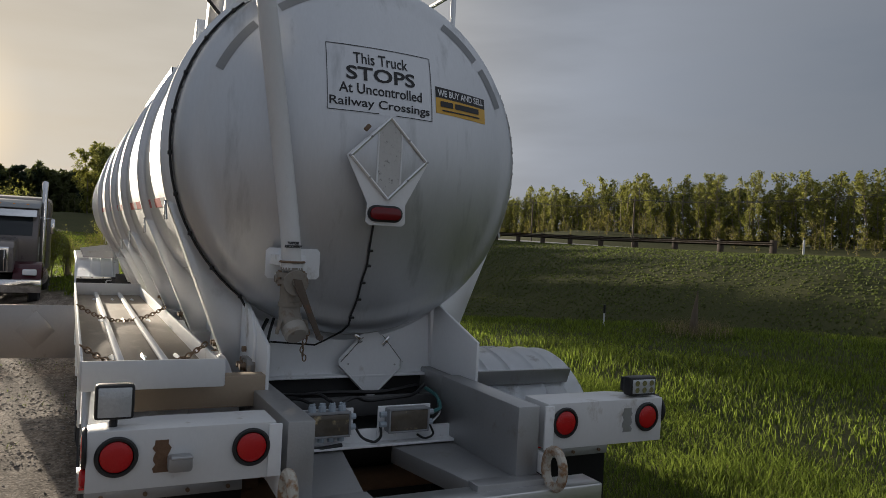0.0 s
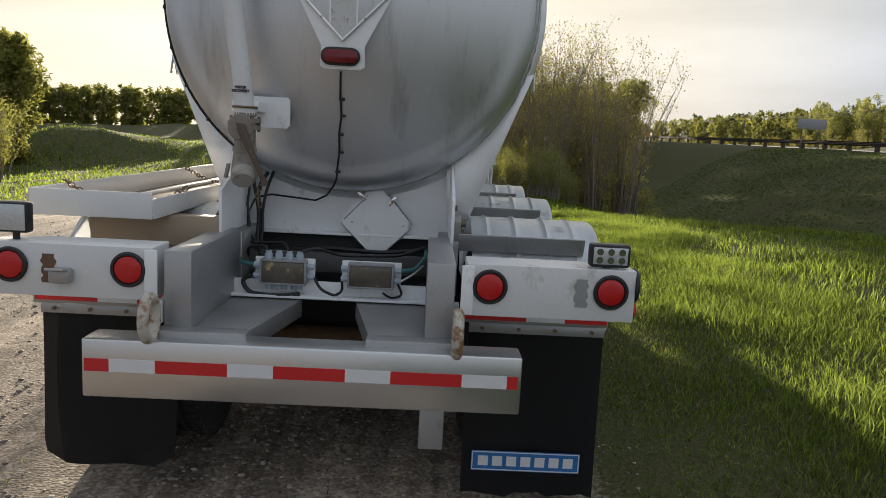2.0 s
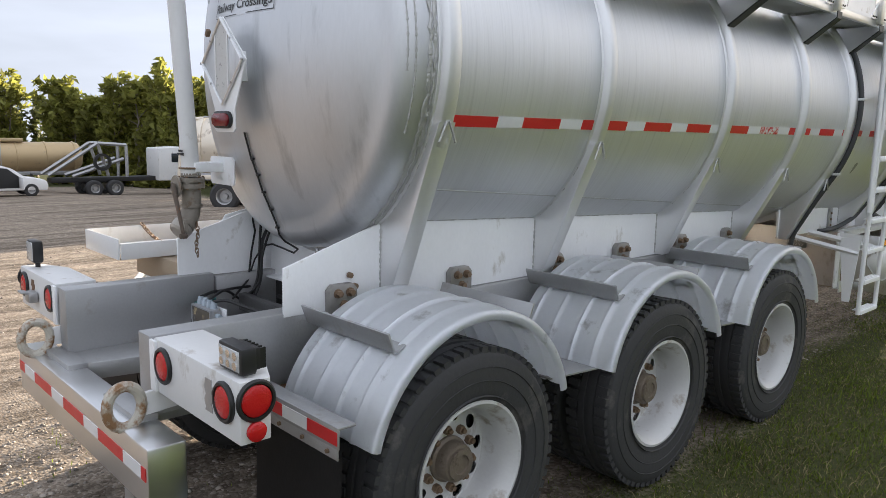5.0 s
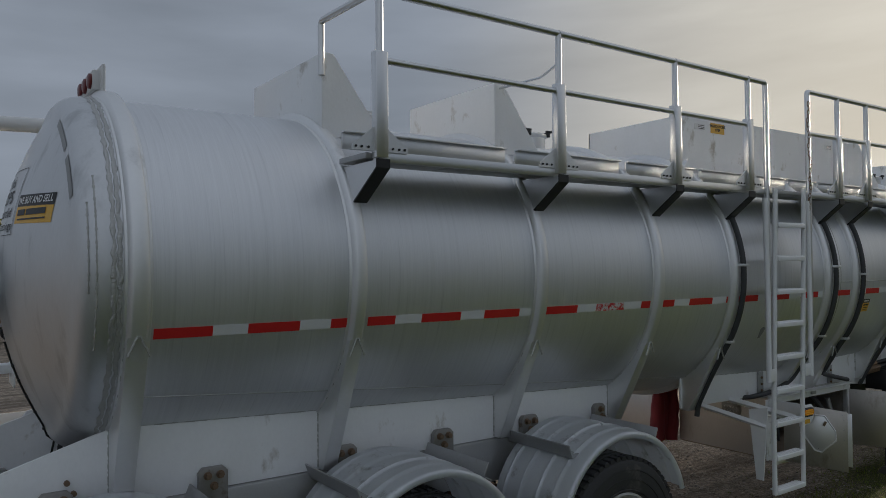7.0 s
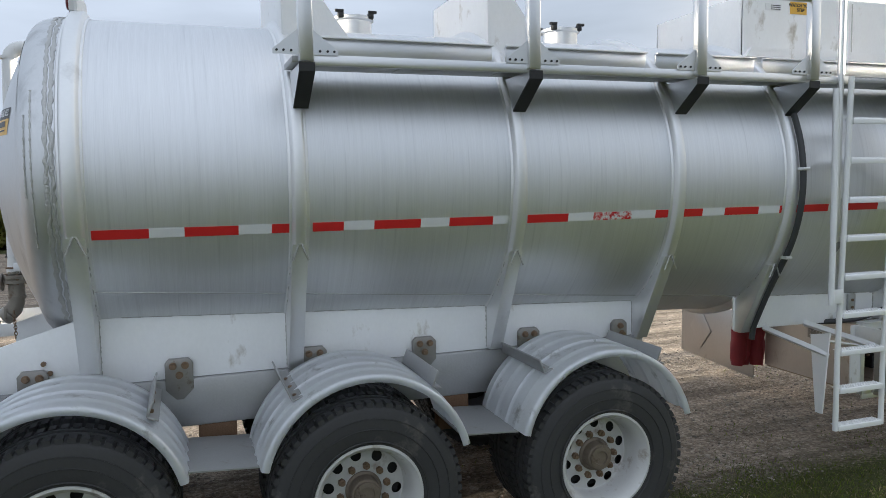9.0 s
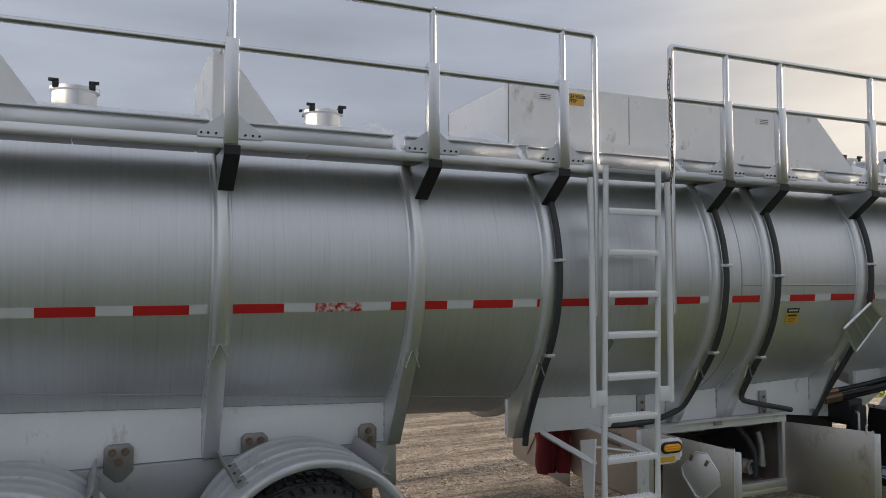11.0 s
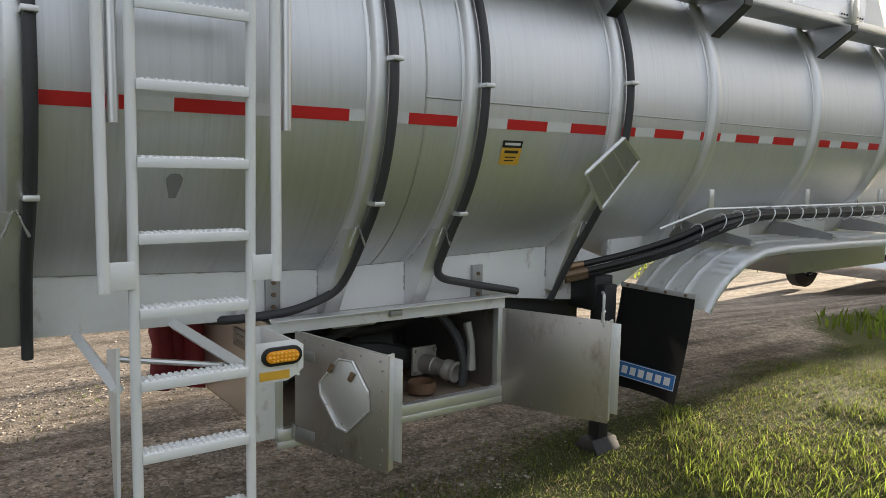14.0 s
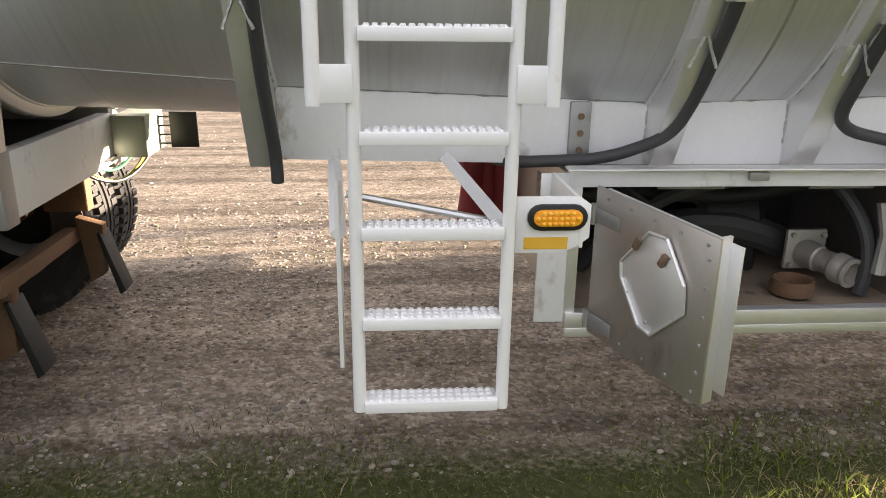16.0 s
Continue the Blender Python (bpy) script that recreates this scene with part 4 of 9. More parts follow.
def rim_mesh():
    """Deep white disc wheel, dish facing +x, with ten hand holes and studs."""
    bm = bmesh.new()
    b_lathe(bm, [(0.275, -0.115), (0.300, -0.128), (0.306, -0.118), (0.288, -0.10), (0.262, -0.05), (0.256, 0.03), (0.272, 0.08), (0.288, 0.108), (0.300, 0.118), (0.311, 0.126), (0.309, 0.135), (0.296, 0.137), (0.284, 0.122), (0.268, 0.100), (0.252, 0.05), (0.248, -0.02), (0.246, -0.042), (0.240, -0.052)], (0, 0, 0), (1, 0, 0), 72)
    # disc face with ten round hand holes
    seg, hole, at = 240, 0.031, 0.200
    radii = [0.240 - 0.0075 * q for q in range(12)] + [0.130, 0.105]
    rings = []
    for r in radii:
        x = -0.052 + 0.018 * smooth(0.24, 0.15, r)
        rings.append([bm.verts.new((x, r * math.cos(2 * math.pi * k / seg), r * math.sin(2 * math.pi * k / seg))) for k in range(seg)])
    centres = [(at * math.cos(math.pi * k / 5), at * math.sin(math.pi * k / 5)) for k in range(10)]

    def near(y, z):
        return min(((math.hypot(y - cy, z - cz), cy, cz) for cy, cz in centres))
    for a, b in zip(rings, rings[1:]):
        for k in range(seg):
            j = (k + 1) % seg
            quad = (a[k], a[j], b[j], b[k])
            if near(sum(v.co.y for v in quad) / 4, sum(v.co.z for v in quad) / 4)[0] > hole:
                bm.faces.new(quad)
    for v in bm.verts:
        d, cy, cz = near(v.co.y, v.co.z)
        if abs(d - hole) < 0.0062 and abs(v.co.x + 0.04) < 0.02 and d > 1e-6 and v.link_faces and any(len(e.link_faces) == 1 for e in v.link_edges):
            v.co.y, v.co.z = cy + (v.co.y - cy) * hole / d, cz + (v.co.z - cz) * hole / d
    bmesh.ops.delete(bm, geom=[v for v in bm.verts if not v.link_faces], context="VERTS")
    return finish("rim", bm, material("dusty white rim", (0.56, 0.56, 0.555), 0.45, 0.1, 0.12, 7, (1, 1, 1), (0.33, 0.29, 0.25), 0.56, bump=0.08, dirt_scale=7), 50)


def hub_mesh():
    bm = bmesh.new()
    b_lathe(bm, [(0.10, -0.07), (0.105, -0.034), (0.105, -0.02), (0.092, -0.012), (0.088, 0.035), (0.082, 0.045), (0.072, 0.047), (0.070, 0.060), (0.045, 0.062), (0.042, 0.052), (0.0, 0.050)], (0, 0, 0), (1, 0, 0), 40)
    return finish("hub", bm, material("grimy hub", (0.20, 0.165, 0.13), 0.6, 0.5, 0.3, 30, (1, 1, 1), (0.10, 0.075, 0.055), 0.55, bump=0.3, dirt_scale=14), 35)


def stud_mesh():
    bm = bmesh.new()
    b_lathe(bm, [(0.021, -0.034), (0.021, -0.008), (0.013, -0.006), (0.012, 0.008), (0, 0.010)], (0, 0, 0), (1, 0, 0), 6)
    return finish("wheel_nut", bm, BOLT, 30)


TYRE, RIM, HUB, STUD = tyre_mesh(), rim_mesh(), hub_mesh(), stud_mesh()
# drum disc coloured near-black for the shade seen through the hand holes
DRUM = finish("brake_drum", b_lathe(bmesh.new(), [(0.0, -0.11), (0.225, -0.11), (0.225, -0.09), (0.0, -0.09)], (0, 0, 0), (1, 0, 0), 40), DARK)
WHEEL_Y = (-0.155, 1.36, 2.86)
WHEEL_Z = 0.572


def wheel(x, y, side, z=WHEEL_Z, spin=0.0):
    m = Matrix.Translation((x, y, z)) @ (Matrix.Identity(4) if side > 0 else Matrix.Rotation(math.pi, 4, "Z")) @ Matrix.Rotation(spin, 4, "X")
    w = part("wheel", HUB, None, trailer, "white steel wheel with a worn black tyre", m)
    part("tyre", TYRE, None, w, "worn black tyre")
    part("rim", RIM, None, w, "white painted disc")
    part("brake_drum", DRUM, None, w, "near-black brake drum")
    for k in range(10):
        a = 2 * math.pi * (k + 0.5) / 10
        part("wheel_nut", STUD, None, w, "rusty wheel nut", (0, 0.138 * math.cos(a), 0.138 * math.sin(a)))
    return w


for i, y in enumerate(WHEEL_Y):
    for side in (1, -1):
        wheel(side * 1.135, y, side, spin=0.4 * i + 0.1)
        part("inner_tyre", TYRE, None, trailer, "", Matrix.Translation((side * 0.80, y, WHEEL_Z)))


bm = bmesh.new()
b_tube(bm, round_path([(1.13, 1.25, 0.50), (1.145, 1.215, 0.47), (1.15, 1.20, 0.40), (1.16, 1.205, 0.33)], 0.03, 4), [0.012] * 14, 4)
for v in bm.verts:
    v.co.x = 1.146 + (v.co.x - 1.146) * 0.25
part("ribbon", bm, YELLOW, trailer, "yellow ribbon tied to a wheel nut")


def fender(y, side, ang0=166, ang1=14, r=0.60, x0=0.66, x1=1.30, zc=0.685):
    """Ribbed quarter-round mud guard over one wheel."""
    bm = bmesh.new()
    n = 36
    prof = []
    w = x1 - x0
    for u in np.linspace(0, 1, 49):
        lift = 0.0
        for c in (0.12, 0.36, 0.60, 0.82):
            lift = max(lift, 0.014 * max(0.0, 1 - abs(u - c) / 0.022))
        prof.append((x0 + w * u, lift))
    prof += [(x1 + 0.012, -0.006), (x1 + 0.016, -0.022), (x1 + 0.012, -0.040), (x1 + 0.002, -0.046)]
    rows = []
    for k in range(n + 1):
        a = radians(ang0 + (ang1 - ang0) * k / n)
        rows.append([bm.verts.new((side * px, y + (r + pr) * math.cos(a), zc + (r + pr) * math.sin(a))) for px, pr in prof])
    for a, b in zip(rows, rows[1:]):
        for k in range(len(prof) - 1):
            bm.faces.new((a[k], a[k + 1], b[k + 1], b[k]))
    bmesh.ops.solidify(bm, geom=list(bm.faces), thickness=0.004)
    f = part("fender", bm, FENDER, trailer, "scuffed ribbed aluminium mud guard", angle=50)
    return f


def fender_bracket(y, z, side, tilt):
    bm = bmesh.new()
    t = bmesh.new()
    b_box(t, (0.30, 0, 0.045), (0.62, 0.010, 0.09), 0.002)
    b_box(t, (0.30, 0.030, 0.0), (0.62, 0.060, 0.010), 0.002)
    bmesh.ops.transform(t, matrix=Matrix.Translation((side * 0.60, y, z)) @ (Matrix.Identity(4) if side > 0 else Matrix.Diagonal((-1, 1, 1, 1))) @ Matrix.Rotation(radians(tilt), 4, "X"), verts=t.verts)
    add_mesh(bm, t)
    p = part("fender_bracket", bm, FRAME_AL, trailer, "aluminium angle bracket")
    for k in range(3):
        part("bolt", b_cyl(bmesh.new(), (side * (0.78 + 0.18 * k), y + 0.02, z + 0.005), (side * (0.78 + 0.18 * k), y + 0.02, z + 0.022), 0.011, 6), BOLT, p)


for i, y in enumerate(WHEEL_Y):
    for side in (1, -1):
        fender(y, side)
        for s in (-1, 1):
            a = radians(90 + s * 40)
            fender_bracket(y + 0.615 * math.cos(a), 0.685 + 0.615 * math.sin(a), side, 22 * s)
for a, b in zip(WHEEL_Y, WHEEL_Y[1:]):
    for side in (1, -1):
        bm = bmesh.new()
        b_prism(bm, [(a + 0.56, 0.845), (b - 0.56, 0.82), (b - 0.56, 0.828), (a + 0.56, 0.853)], "x", side * 0.66, side * 1.22)
        part("spray_panel", bm, FRAME_AL, trailer)

# ---- walkway, rails and ladder ----
WZ = 2.955
walkway = part("walkway", b_box(bmesh.new(), (1.155, 2.95, WZ + 0.005), (0.030, 3.75, 0.055), 0.003), RAIL_AL, trailer, "punched aluminium walkway along the tank")
part("walkway_edge", b_box(bmesh.new(), (1.155, 8.85, WZ + 0.005), (0.030, 7.0, 0.055), 0.003), RAIL_AL, walkway)
for y0, y1 in ((1.03, 12.3),):
    # treads in planks, with raised buttons
    y = y0
    while y < y1 - 0.05:
        e = min(y + 0.62, y1)
        bm = bmesh.new()
        b_box(bm, (0.985, (y + e) / 2, WZ + 0.012), (0.30, e - y - 0.006, 0.030), 0.002)
        for k in range(int((e - y) / 0.045)):
            for xx in (0.86, 0.92, 0.98, 1.04, 1.10):
                b_cyl(bm, (xx, y + 0.03 + 0.045 * k, WZ + 0.026), (xx, y + 0.03 + 0.045 * k, WZ + 0.033), 0.010, 6)
        part("tread", bm, FRAME_AL, walkway)
        y = e
for y0, y1 in ((1.12, 2.36), (2.45, 3.50), (3.58, 4.42), (4.50, 5.82), (5.9, 6.34), (6.42, 7.39), (7.47, 8.31), (8.39, 9.6), (9.68, 10.76), (10.84, 12.06)):
    bm = bmesh.new()
    b_box(bm, (0.70, (y0 + y1) / 2, 3.115), (0.014, y1 - y0, 0.10), 0.002)
    b_box(bm, (0.715, (y0 + y1) / 2, 3.165), (0.04, y1 - y0, 0.012), 0.002)
    part("toe_board", bm, RAIL_AL, walkway)
BRACKETS = (1.10, 2.42, 3.585, 4.485, 5.885, 6.42, 7.42, 8.40, 9.72, 10.95, 12.15)
for y in BRACKETS:
    bm = bmesh.new()
    zc, r = tank_z(y), tank_r(y)
    poly = [(1.20, WZ - 0.02), (1.20, WZ - 0.055), (0.0, 0.0)]
    z_low = 2.74
    x_low = tank_x(y, z_low, 0.03)
    arc = [(tank_x(y, z, 0.03), z) for z in np.linspace(z_low, WZ - 0.02, 6)]
    poly = [(1.20, WZ - 0.02), (1.20, WZ - 0.055)] + [(x_low + 0.015, z_low - 0.005)] + arc
    for s in (-1, 1):
        b_prism(bm, poly, "y", y + s * 0.036 - 0.004, y + s * 0.036 + 0.004)
    b_box(bm, (1.01, y, WZ - 0.022), (0.36, 0.078, 0.008), 0.001)
    k = part("bracket", bm, RAIL_AL, walkway, "folded plate bracket")
    bm = bmesh.new()
    b_prism(bm, [(1.207, WZ - 0.012), (1.207, WZ - 0.060), (x_low + 0.022, z_low - 0.012), (x_low + 0.016, z_low - 0.004), (1.200, WZ - 0.055), (1.200, WZ - 0.012)], "y", y - 0.042, y + 0.042)
    part("rubber_edge", bm, BLACK, k, "black rubber edging")

guard = part("guard_rail", b_tube(bmesh.new(), round_path([(1.175, 4.74, 2.0), (1.175, 4.74, 3.845), (1.175, 1.08, 3.845), (0.56, 1.06, 3.845), (0.56, 1.06, 3.52)], 0.03), 0.021, 14), RAIL_AL, trailer, "tubular aluminium guard rail")
part("rail", b_tube(bmesh.new(), round_path([(1.175, 5.38, 2.0), (1.175, 5.38, 3.855), (1.175, 12.5, 3.90), (0.5, 12.5, 3.90), (0.5, 12.5, 3.55)], 0.03), 0.021, 14), RAIL_AL, guard)
part("rail", b_tube(bmesh.new(), [(1.175, 1.10, 3.475), (1.175, 4.47, 3.475)], 0.019, 12), RAIL_AL, guard)
part("rail", b_tube(bmesh.new(), [(1.175, 5.38, 3.49), (1.175, 12.4, 3.53)], 0.019, 12), RAIL_AL, guard)
for y in (1.10, 2.415, 3.58, 4.49, 5.885, 6.42, 7.42, 8.40, 9.72, 10.95, 12.15):
    bm = bmesh.new()
    b_box(bm, (1.175, y, 3.235), (0.055, 0.075, 0.57), 0.006)
    b_cyl(bm, (1.175, y, 3.50), (1.175, y, 3.86), 0.021, 14)
    p = part("post", bm, RAIL_AL, guard)
    for s in (-1, 1):
        bm = b_prism(bmesh.new(), [(y + s * 0.037, WZ + 0.03), (y + s * 0.17, WZ + 0.03), (y + s * 0.17, WZ + 0.055), (y + s * 0.037, WZ + 0.16)], "x", 1.172, 1.180)
        part("gusset_plate", bm, RAIL_AL, p)
    for s in (-1, 1):
        for d in (0.075, 0.115, 0.15):
            part("bolt", b_cyl(bmesh.new(), (1.179, y + s * d, WZ + 0.048), (1.186, y + s * d, WZ + 0.048), 0.007, 6), BLACK, p)

# ladder: stiles, nine steps with pierced treads, side grips
LY0, LY1 = 4.795, 5.228


def ladder_x(z):
    return float(np.interp(z, (0.45, 1.05, 3.0), (1.165, 1.165, 1.215)))


ladder = part("ladder", b_tube(bmesh.new(), [(ladder_x(z), LY0, z) for z in (0.49, 1.05, 2.0, 2.98)], 0.0195, 14), LADDER, trailer, "pale painted ladder with pierced steps")
part("stile", b_tube(bmesh.new(), [(ladder_x(z), LY1, z) for z in (0.49, 1.05, 2.0, 3.0)], 0.0195, 14), LADDER, ladder)


def step_mesh():
    bm = bmesh.new()
    w = LY1 - LY0 - 0.03
    b_box(bm, (0, 0, -0.016), (0.012, w, 0.036), 0.003)
    b_box(bm, (-0.035, 0, 0.0), (0.078, w, 0.006), 0.002)
    for i in range(16):
        for x in (-0.060, -0.035, -0.010):
            y = -w / 2 + 0.022 + (w - 0.044) * i / 15
            b_tube(bm, [(x, y, 0.002), (x, y, 0.010)], [0.010, 0.007], 7)
    return finish("step", bm, LADDER, 30)


STEP = step_mesh()
for k, z in enumerate((0.522, 0.794, 1.068, 1.338, 1.609, 1.881, 2.150, 2.424, 2.695)):
    part("step", STEP, None, ladder, "", (ladder_x(z) + 0.018, (LY0 + LY1) / 2, z))
for y, s, ref in ((4.692, -1, LY0), (5.327, 1, LY1)):
    bm = bmesh.new()
    b_tube(bm, [(1.195, y, 1.41), (1.195, y, 2.1), (1.185, y, 2.9)], 0.021, 12)
    b_box(bm, (1.197, (y + ref) / 2, 1.467), (0.010, abs(ref - y), 0.10), 0.003)
    part("grip", bm, LADDER, ladder)
# foot braces to the skirt
part("brace", b_tube(bmesh.new(), [(0.56, 4.700, 1.135), (1.13, 4.742, 1.04)], 0.024, 4), LADDER, ladder)
part("brace", b_tube(bmesh.new(), [(0.56, 5.10, 1.145), (1.10, 5.225, 1.05)], 0.028, 4), LADDER, ladder)
part("brace", b_tube(bmesh.new(), [(1.0, 4.76, 1.125), (1.0, 5.24, 1.03)], 0.012, 8), RAIL_AL, ladder)
bm = bmesh.new()
b_prism(bm, [(1.04, 0.60), (1.10, 0.60), (1.15, 1.20), (0.98, 1.16)], "y", 4.735, 4.747)
part("brace_plate", bm, LADDER, ladder)
# chain across the gap at the ladder head
bm = bmesh.new()
for k in range(26):
    z = 3.74 - 0.036 * k
    t = bmesh.new()
    pts = [(0.010 * math.cos(a), 0, 0.024 * math.sin(a)) for a in np.linspace(0, 2 * math.pi, 9)]
    b_tube(t, pts, 0.0035, 5, False)
    bmesh.ops.transform(t, matrix=Matrix.Translation((1.20 + 0.006 * math.sin(k), 5.355 - 0.012 * math.sin(k * 0.3), z)) @ Matrix.Rotation(radians(90 * (k % 2)), 4, "Z"), verts=t.verts)
    add_mesh(bm, t)
part("safety_chain", bm, BOLT, guard, "thin hanging safety chain")

# spill boxes along the top
def spill_wing(y, x_in=-0.53):
    bm = bmesh.new()
    b_prism(bm, [(x_in, 3.16), (x_in, 3.655), (0.47, 3.655), (0.56, 3.655), (0.56, 3.14), (0.3, 3.2)], "y", y - 0.008, y + 0.008, 0.002)
    b_prism(bm, [(y, 3.665), (y + 0.07, 3.655), (y + 0.40, 3.20), (y, 3.14)], "x", 0.548, 0.562)
    b_prism(bm, [(y, 3.655), (y + 0.07, 3.645), (y + 0.40, 3.2), (y, 3.14)], "x", x_in, x_in + 0.012)
    return part("spill_wing", bm, PLATE_AL, trailer, "flat aluminium roll-over wing")


for y in (1.07, 2.40):
    spill_wing(y)
bm = bmesh.new()
b_prism(bm, [(-0.49, 3.2), (-0.49, 3.645), (0.47, 3.65), (0.56, 3.65), (0.56, 3.10), (0.3, 3.2)], "y", 4.44, 4.456, 0.002)
b_prism(bm, [(4.44, 3.665), (7.55, 3.68), (8.0, 3.25), (8.0, 3.1), (4.44, 3.1)], "x", 0.548, 0.562)
b_prism(bm, [(4.44, 3.645), (7.55, 3.67), (7.9, 3.2), (4.44, 3.2)], "x", -0.49, -0.478)
b_prism(bm, [(4.44, 3.2), (4.5, 3.27), (7.9, 3.27), (7.9, 3.2)], "x", 0.562, 0.60)
part("spill_box", bm, PLATE_AL, trailer, "long aluminium spill box along the crown")
for y in (5.5, 6.46):
    part("seam", b_box(bmesh.new(), (0.5635, y, 3.42), (0.004, 0.008, 0.46), 0), WELD, trailer)
for y in (9.64, 11.2):
    spill_wing(y, -0.48)
for y in (1.62, 3.22, 8.6, 9.0):
    bm = bmesh.new()
    b_lathe(bm, [(0.13, -0.10), (0.13, 0.05), (0.145, 0.06), (0.145, 0.08), (0.09, 0.095), (0, 0.10)], (0, y, 3.36), (0, 0, 1), 32)
    c = part("hatch", bm, RAIL_AL, trailer, "round man-hole cover with clamps")
    for k in range(4):
        a = radians(45 + 90 * k)
        bm = bmesh.new()
        b_box(bm, (0.145 * math.cos(a), y + 0.145 * math.sin(a), 3.44), (0.04, 0.04, 0.04), 0.008)
        b_box(bm, (0.16 * math.cos(a), y + 0.16 * math.sin(a), 3.465), (0.025, 0.06, 0.02), 0.006)
        part("clamp", bm, BLACK, c, "dark clamp")

# ---- rear head fittings ----
def on_head(me, lift):
    """Lays a flat mesh (x across, z up) onto the dished head."""
    for v in me.vertices:
        v.co.y = head_y(math.hypot(v.co.x, v.co.z - 2.36)) - lift + v.co.y * 0.0
    return me


def head_words(name, text, cx, cz, width, height, mat, bold=0.012, lift=0.0035):
    cu = bpy.data.curves.new(name, "FONT")
    cu.body, cu.size, cu.align_x, cu.align_y, cu.offset, cu.resolution_u = text, 1.0, "CENTER", "CENTER", bold, 3
    tmp = new("tmp_text", cu)
    me = bpy.data.meshes.new_from_object(tmp.evaluated_get(bpy.context.evaluated_depsgraph_get()))
    bpy.data.objects.remove(tmp)
    bpy.data.curves.remove(cu)
    xs, ys = [v.co.x for v in me.vertices], [v.co.y for v in me.vertices]
    sx, cap = width / (max(xs) - min(xs)), 0.70
    mx, my = (max(xs) + min(xs)) / 2, 0.5 * cap - 0.35 + (min(ys) + max(ys)) * 0.0
    for v in me.vertices:
        v.co = Vector((cx + (v.co.x - mx) * sx, 0, cz + (v.co.y - my) * height / cap))
    me.materials.clear()
    me.materials.append(mat)
    return me


def head_panel(name, x0, x1, z0, z1, mat, lift, parent=None, label="", n=8, tilt=0.0):
    bm = bmesh.new()
    g = [[bm.verts.new((x0 + (x1 - x0) * i / n, 0, z0 + (z1 - z0) * j / 4 + tilt * i / n)) for i in range(n + 1)] for j in range(5)]
    for a, b in zip(g, g[1:]):
        for i in range(n):
            bm.faces.new((a[i], a[i + 1], b[i + 1], b[i]))
    for v in bm.verts:
        v.co.y = head_y(math.hypot(v.co.x, v.co.z - 2.36)) - lift
    return part(name, bm, mat, parent or trailer, label)


sign = head_panel("warning_sign", -0.297, 0.283, 2.544, 2.900, HEAD_AL, 0.0012, None, "rail crossing warning lettered in black")
for text, cz, w, h, b in (("This Truck", 2.826, 0.298, 0.058, 0.010), ("STOPS", 2.745, 0.375, 0.068, 0.022), ("At Uncontrolled", 2.666, 0.452, 0.052, 0.012), ("Railway Crossings", 2.596, 0.545, 0.043, 0.012)):
    part("lettering", on_head(head_words("lettering", text, -0.010, cz, w, h, INK, b), 0.003), INK, sign)
bm = bmesh.new()
bw = 0.0035
for x0, x1, z0, z1 in ((-0.292, 0.278, 2.892, 2.892 + bw), (-0.292, 0.278, 2.549, 2.549 + bw)):
    k = 24
    for i in range(k):
        if z0 < 2.6 and 11 <= i <= 14:
            continue
        a, b = x0 + (x1 - x0) * i / k, x0 + (x1 - x0) * (i + 1) / k
        bm.faces.new([bm.verts.new((x, 0, z)) for x, z in ((a, z0), (b, z0), (b, z1), (a, z1))])
for x0 in (-0.294, 0.276):
    for i in range(8):
        a, b = 2.551 + 0.342 * i / 8, 2.551 + 0.342 * (i + 1) / 8
        bm.faces.new([bm.verts.new((x, 0, z)) for x, z in ((x0, a), (x0 + bw, a), (x0 + bw, b), (x0, b))])
for v in bm.verts:
    v.co.y = head_y(math.hypot(v.co.x, v.co.z - 2.36)) - 0.003
part("border", bm, INK, sign)

dealer = head_panel("dealer_sticker", 0.306, 0.668, 2.604, 2.690, YELLOW, 0.002, None, "black and yellow dealer sticker", tilt=-0.008)
head_panel("black_band", 0.306, 0.668, 2.688, 2.748, INK, 0.002, dealer, tilt=-0.008)
part("lettering", on_head(head_words("lettering", "WE BUY AND SELL", 0.487, 2.714, 0.335, 0.034, TAPE_WHITE, 0.02), 0.0045), TAPE_WHITE, dealer)
for x0, x1, z0, z1 in ((0.335, 0.42, 2.642, 2.672), (0.435, 0.615, 2.642, 2.672), (0.345, 0.62, 2.618, 2.626)):
    head_panel("bar", x0, x1, z0, z1, INK, 0.0045, dealer, n=4)

# grey film strips near the edge of the head
for a0, a1 in ((28, 46), (50, 66), (-66, -46), (-42, -40), (-36, -20)):
    bm = bmesh.new()
    rows = [[bm.verts.new((r * math.sin(radians(a)), head_y(r) - 0.002, 2.36 + r * math.cos(radians(a)))) for r in (0.835, 0.875)] for a in np.linspace(a0, a1, 9)]
    for p, q in zip(rows, rows[1:]):
        bm.faces.new((p[0], p[1], q[1], q[0]))
    part("film_strip", bm, STICKER_GREY, trailer)

# upper placard holder with marker lamp
PY = -0.635
bm = bmesh.new()
outline = [(0.0, 2.528), (0.218, 2.322), (0.205, 2.295), (0.10, 2.095), (0.105, 2.005), (0.085, 1.990), (-0.085, 1.990), (-0.105, 2.005), (-0.10, 2.095), (-0.205, 2.295), (-0.218, 2.322)]
b_prism(bm, outline, "y", PY, PY + 0.006, 0.001)
b_box(bm, (0, PY + 0.06, 2.300), (0.16, 0.11, 0.14), 0.004)
placard = part("placard_holder", bm, PLATE_AL, trailer, "worn metal placard holder with rivets")
bm = bmesh.new()
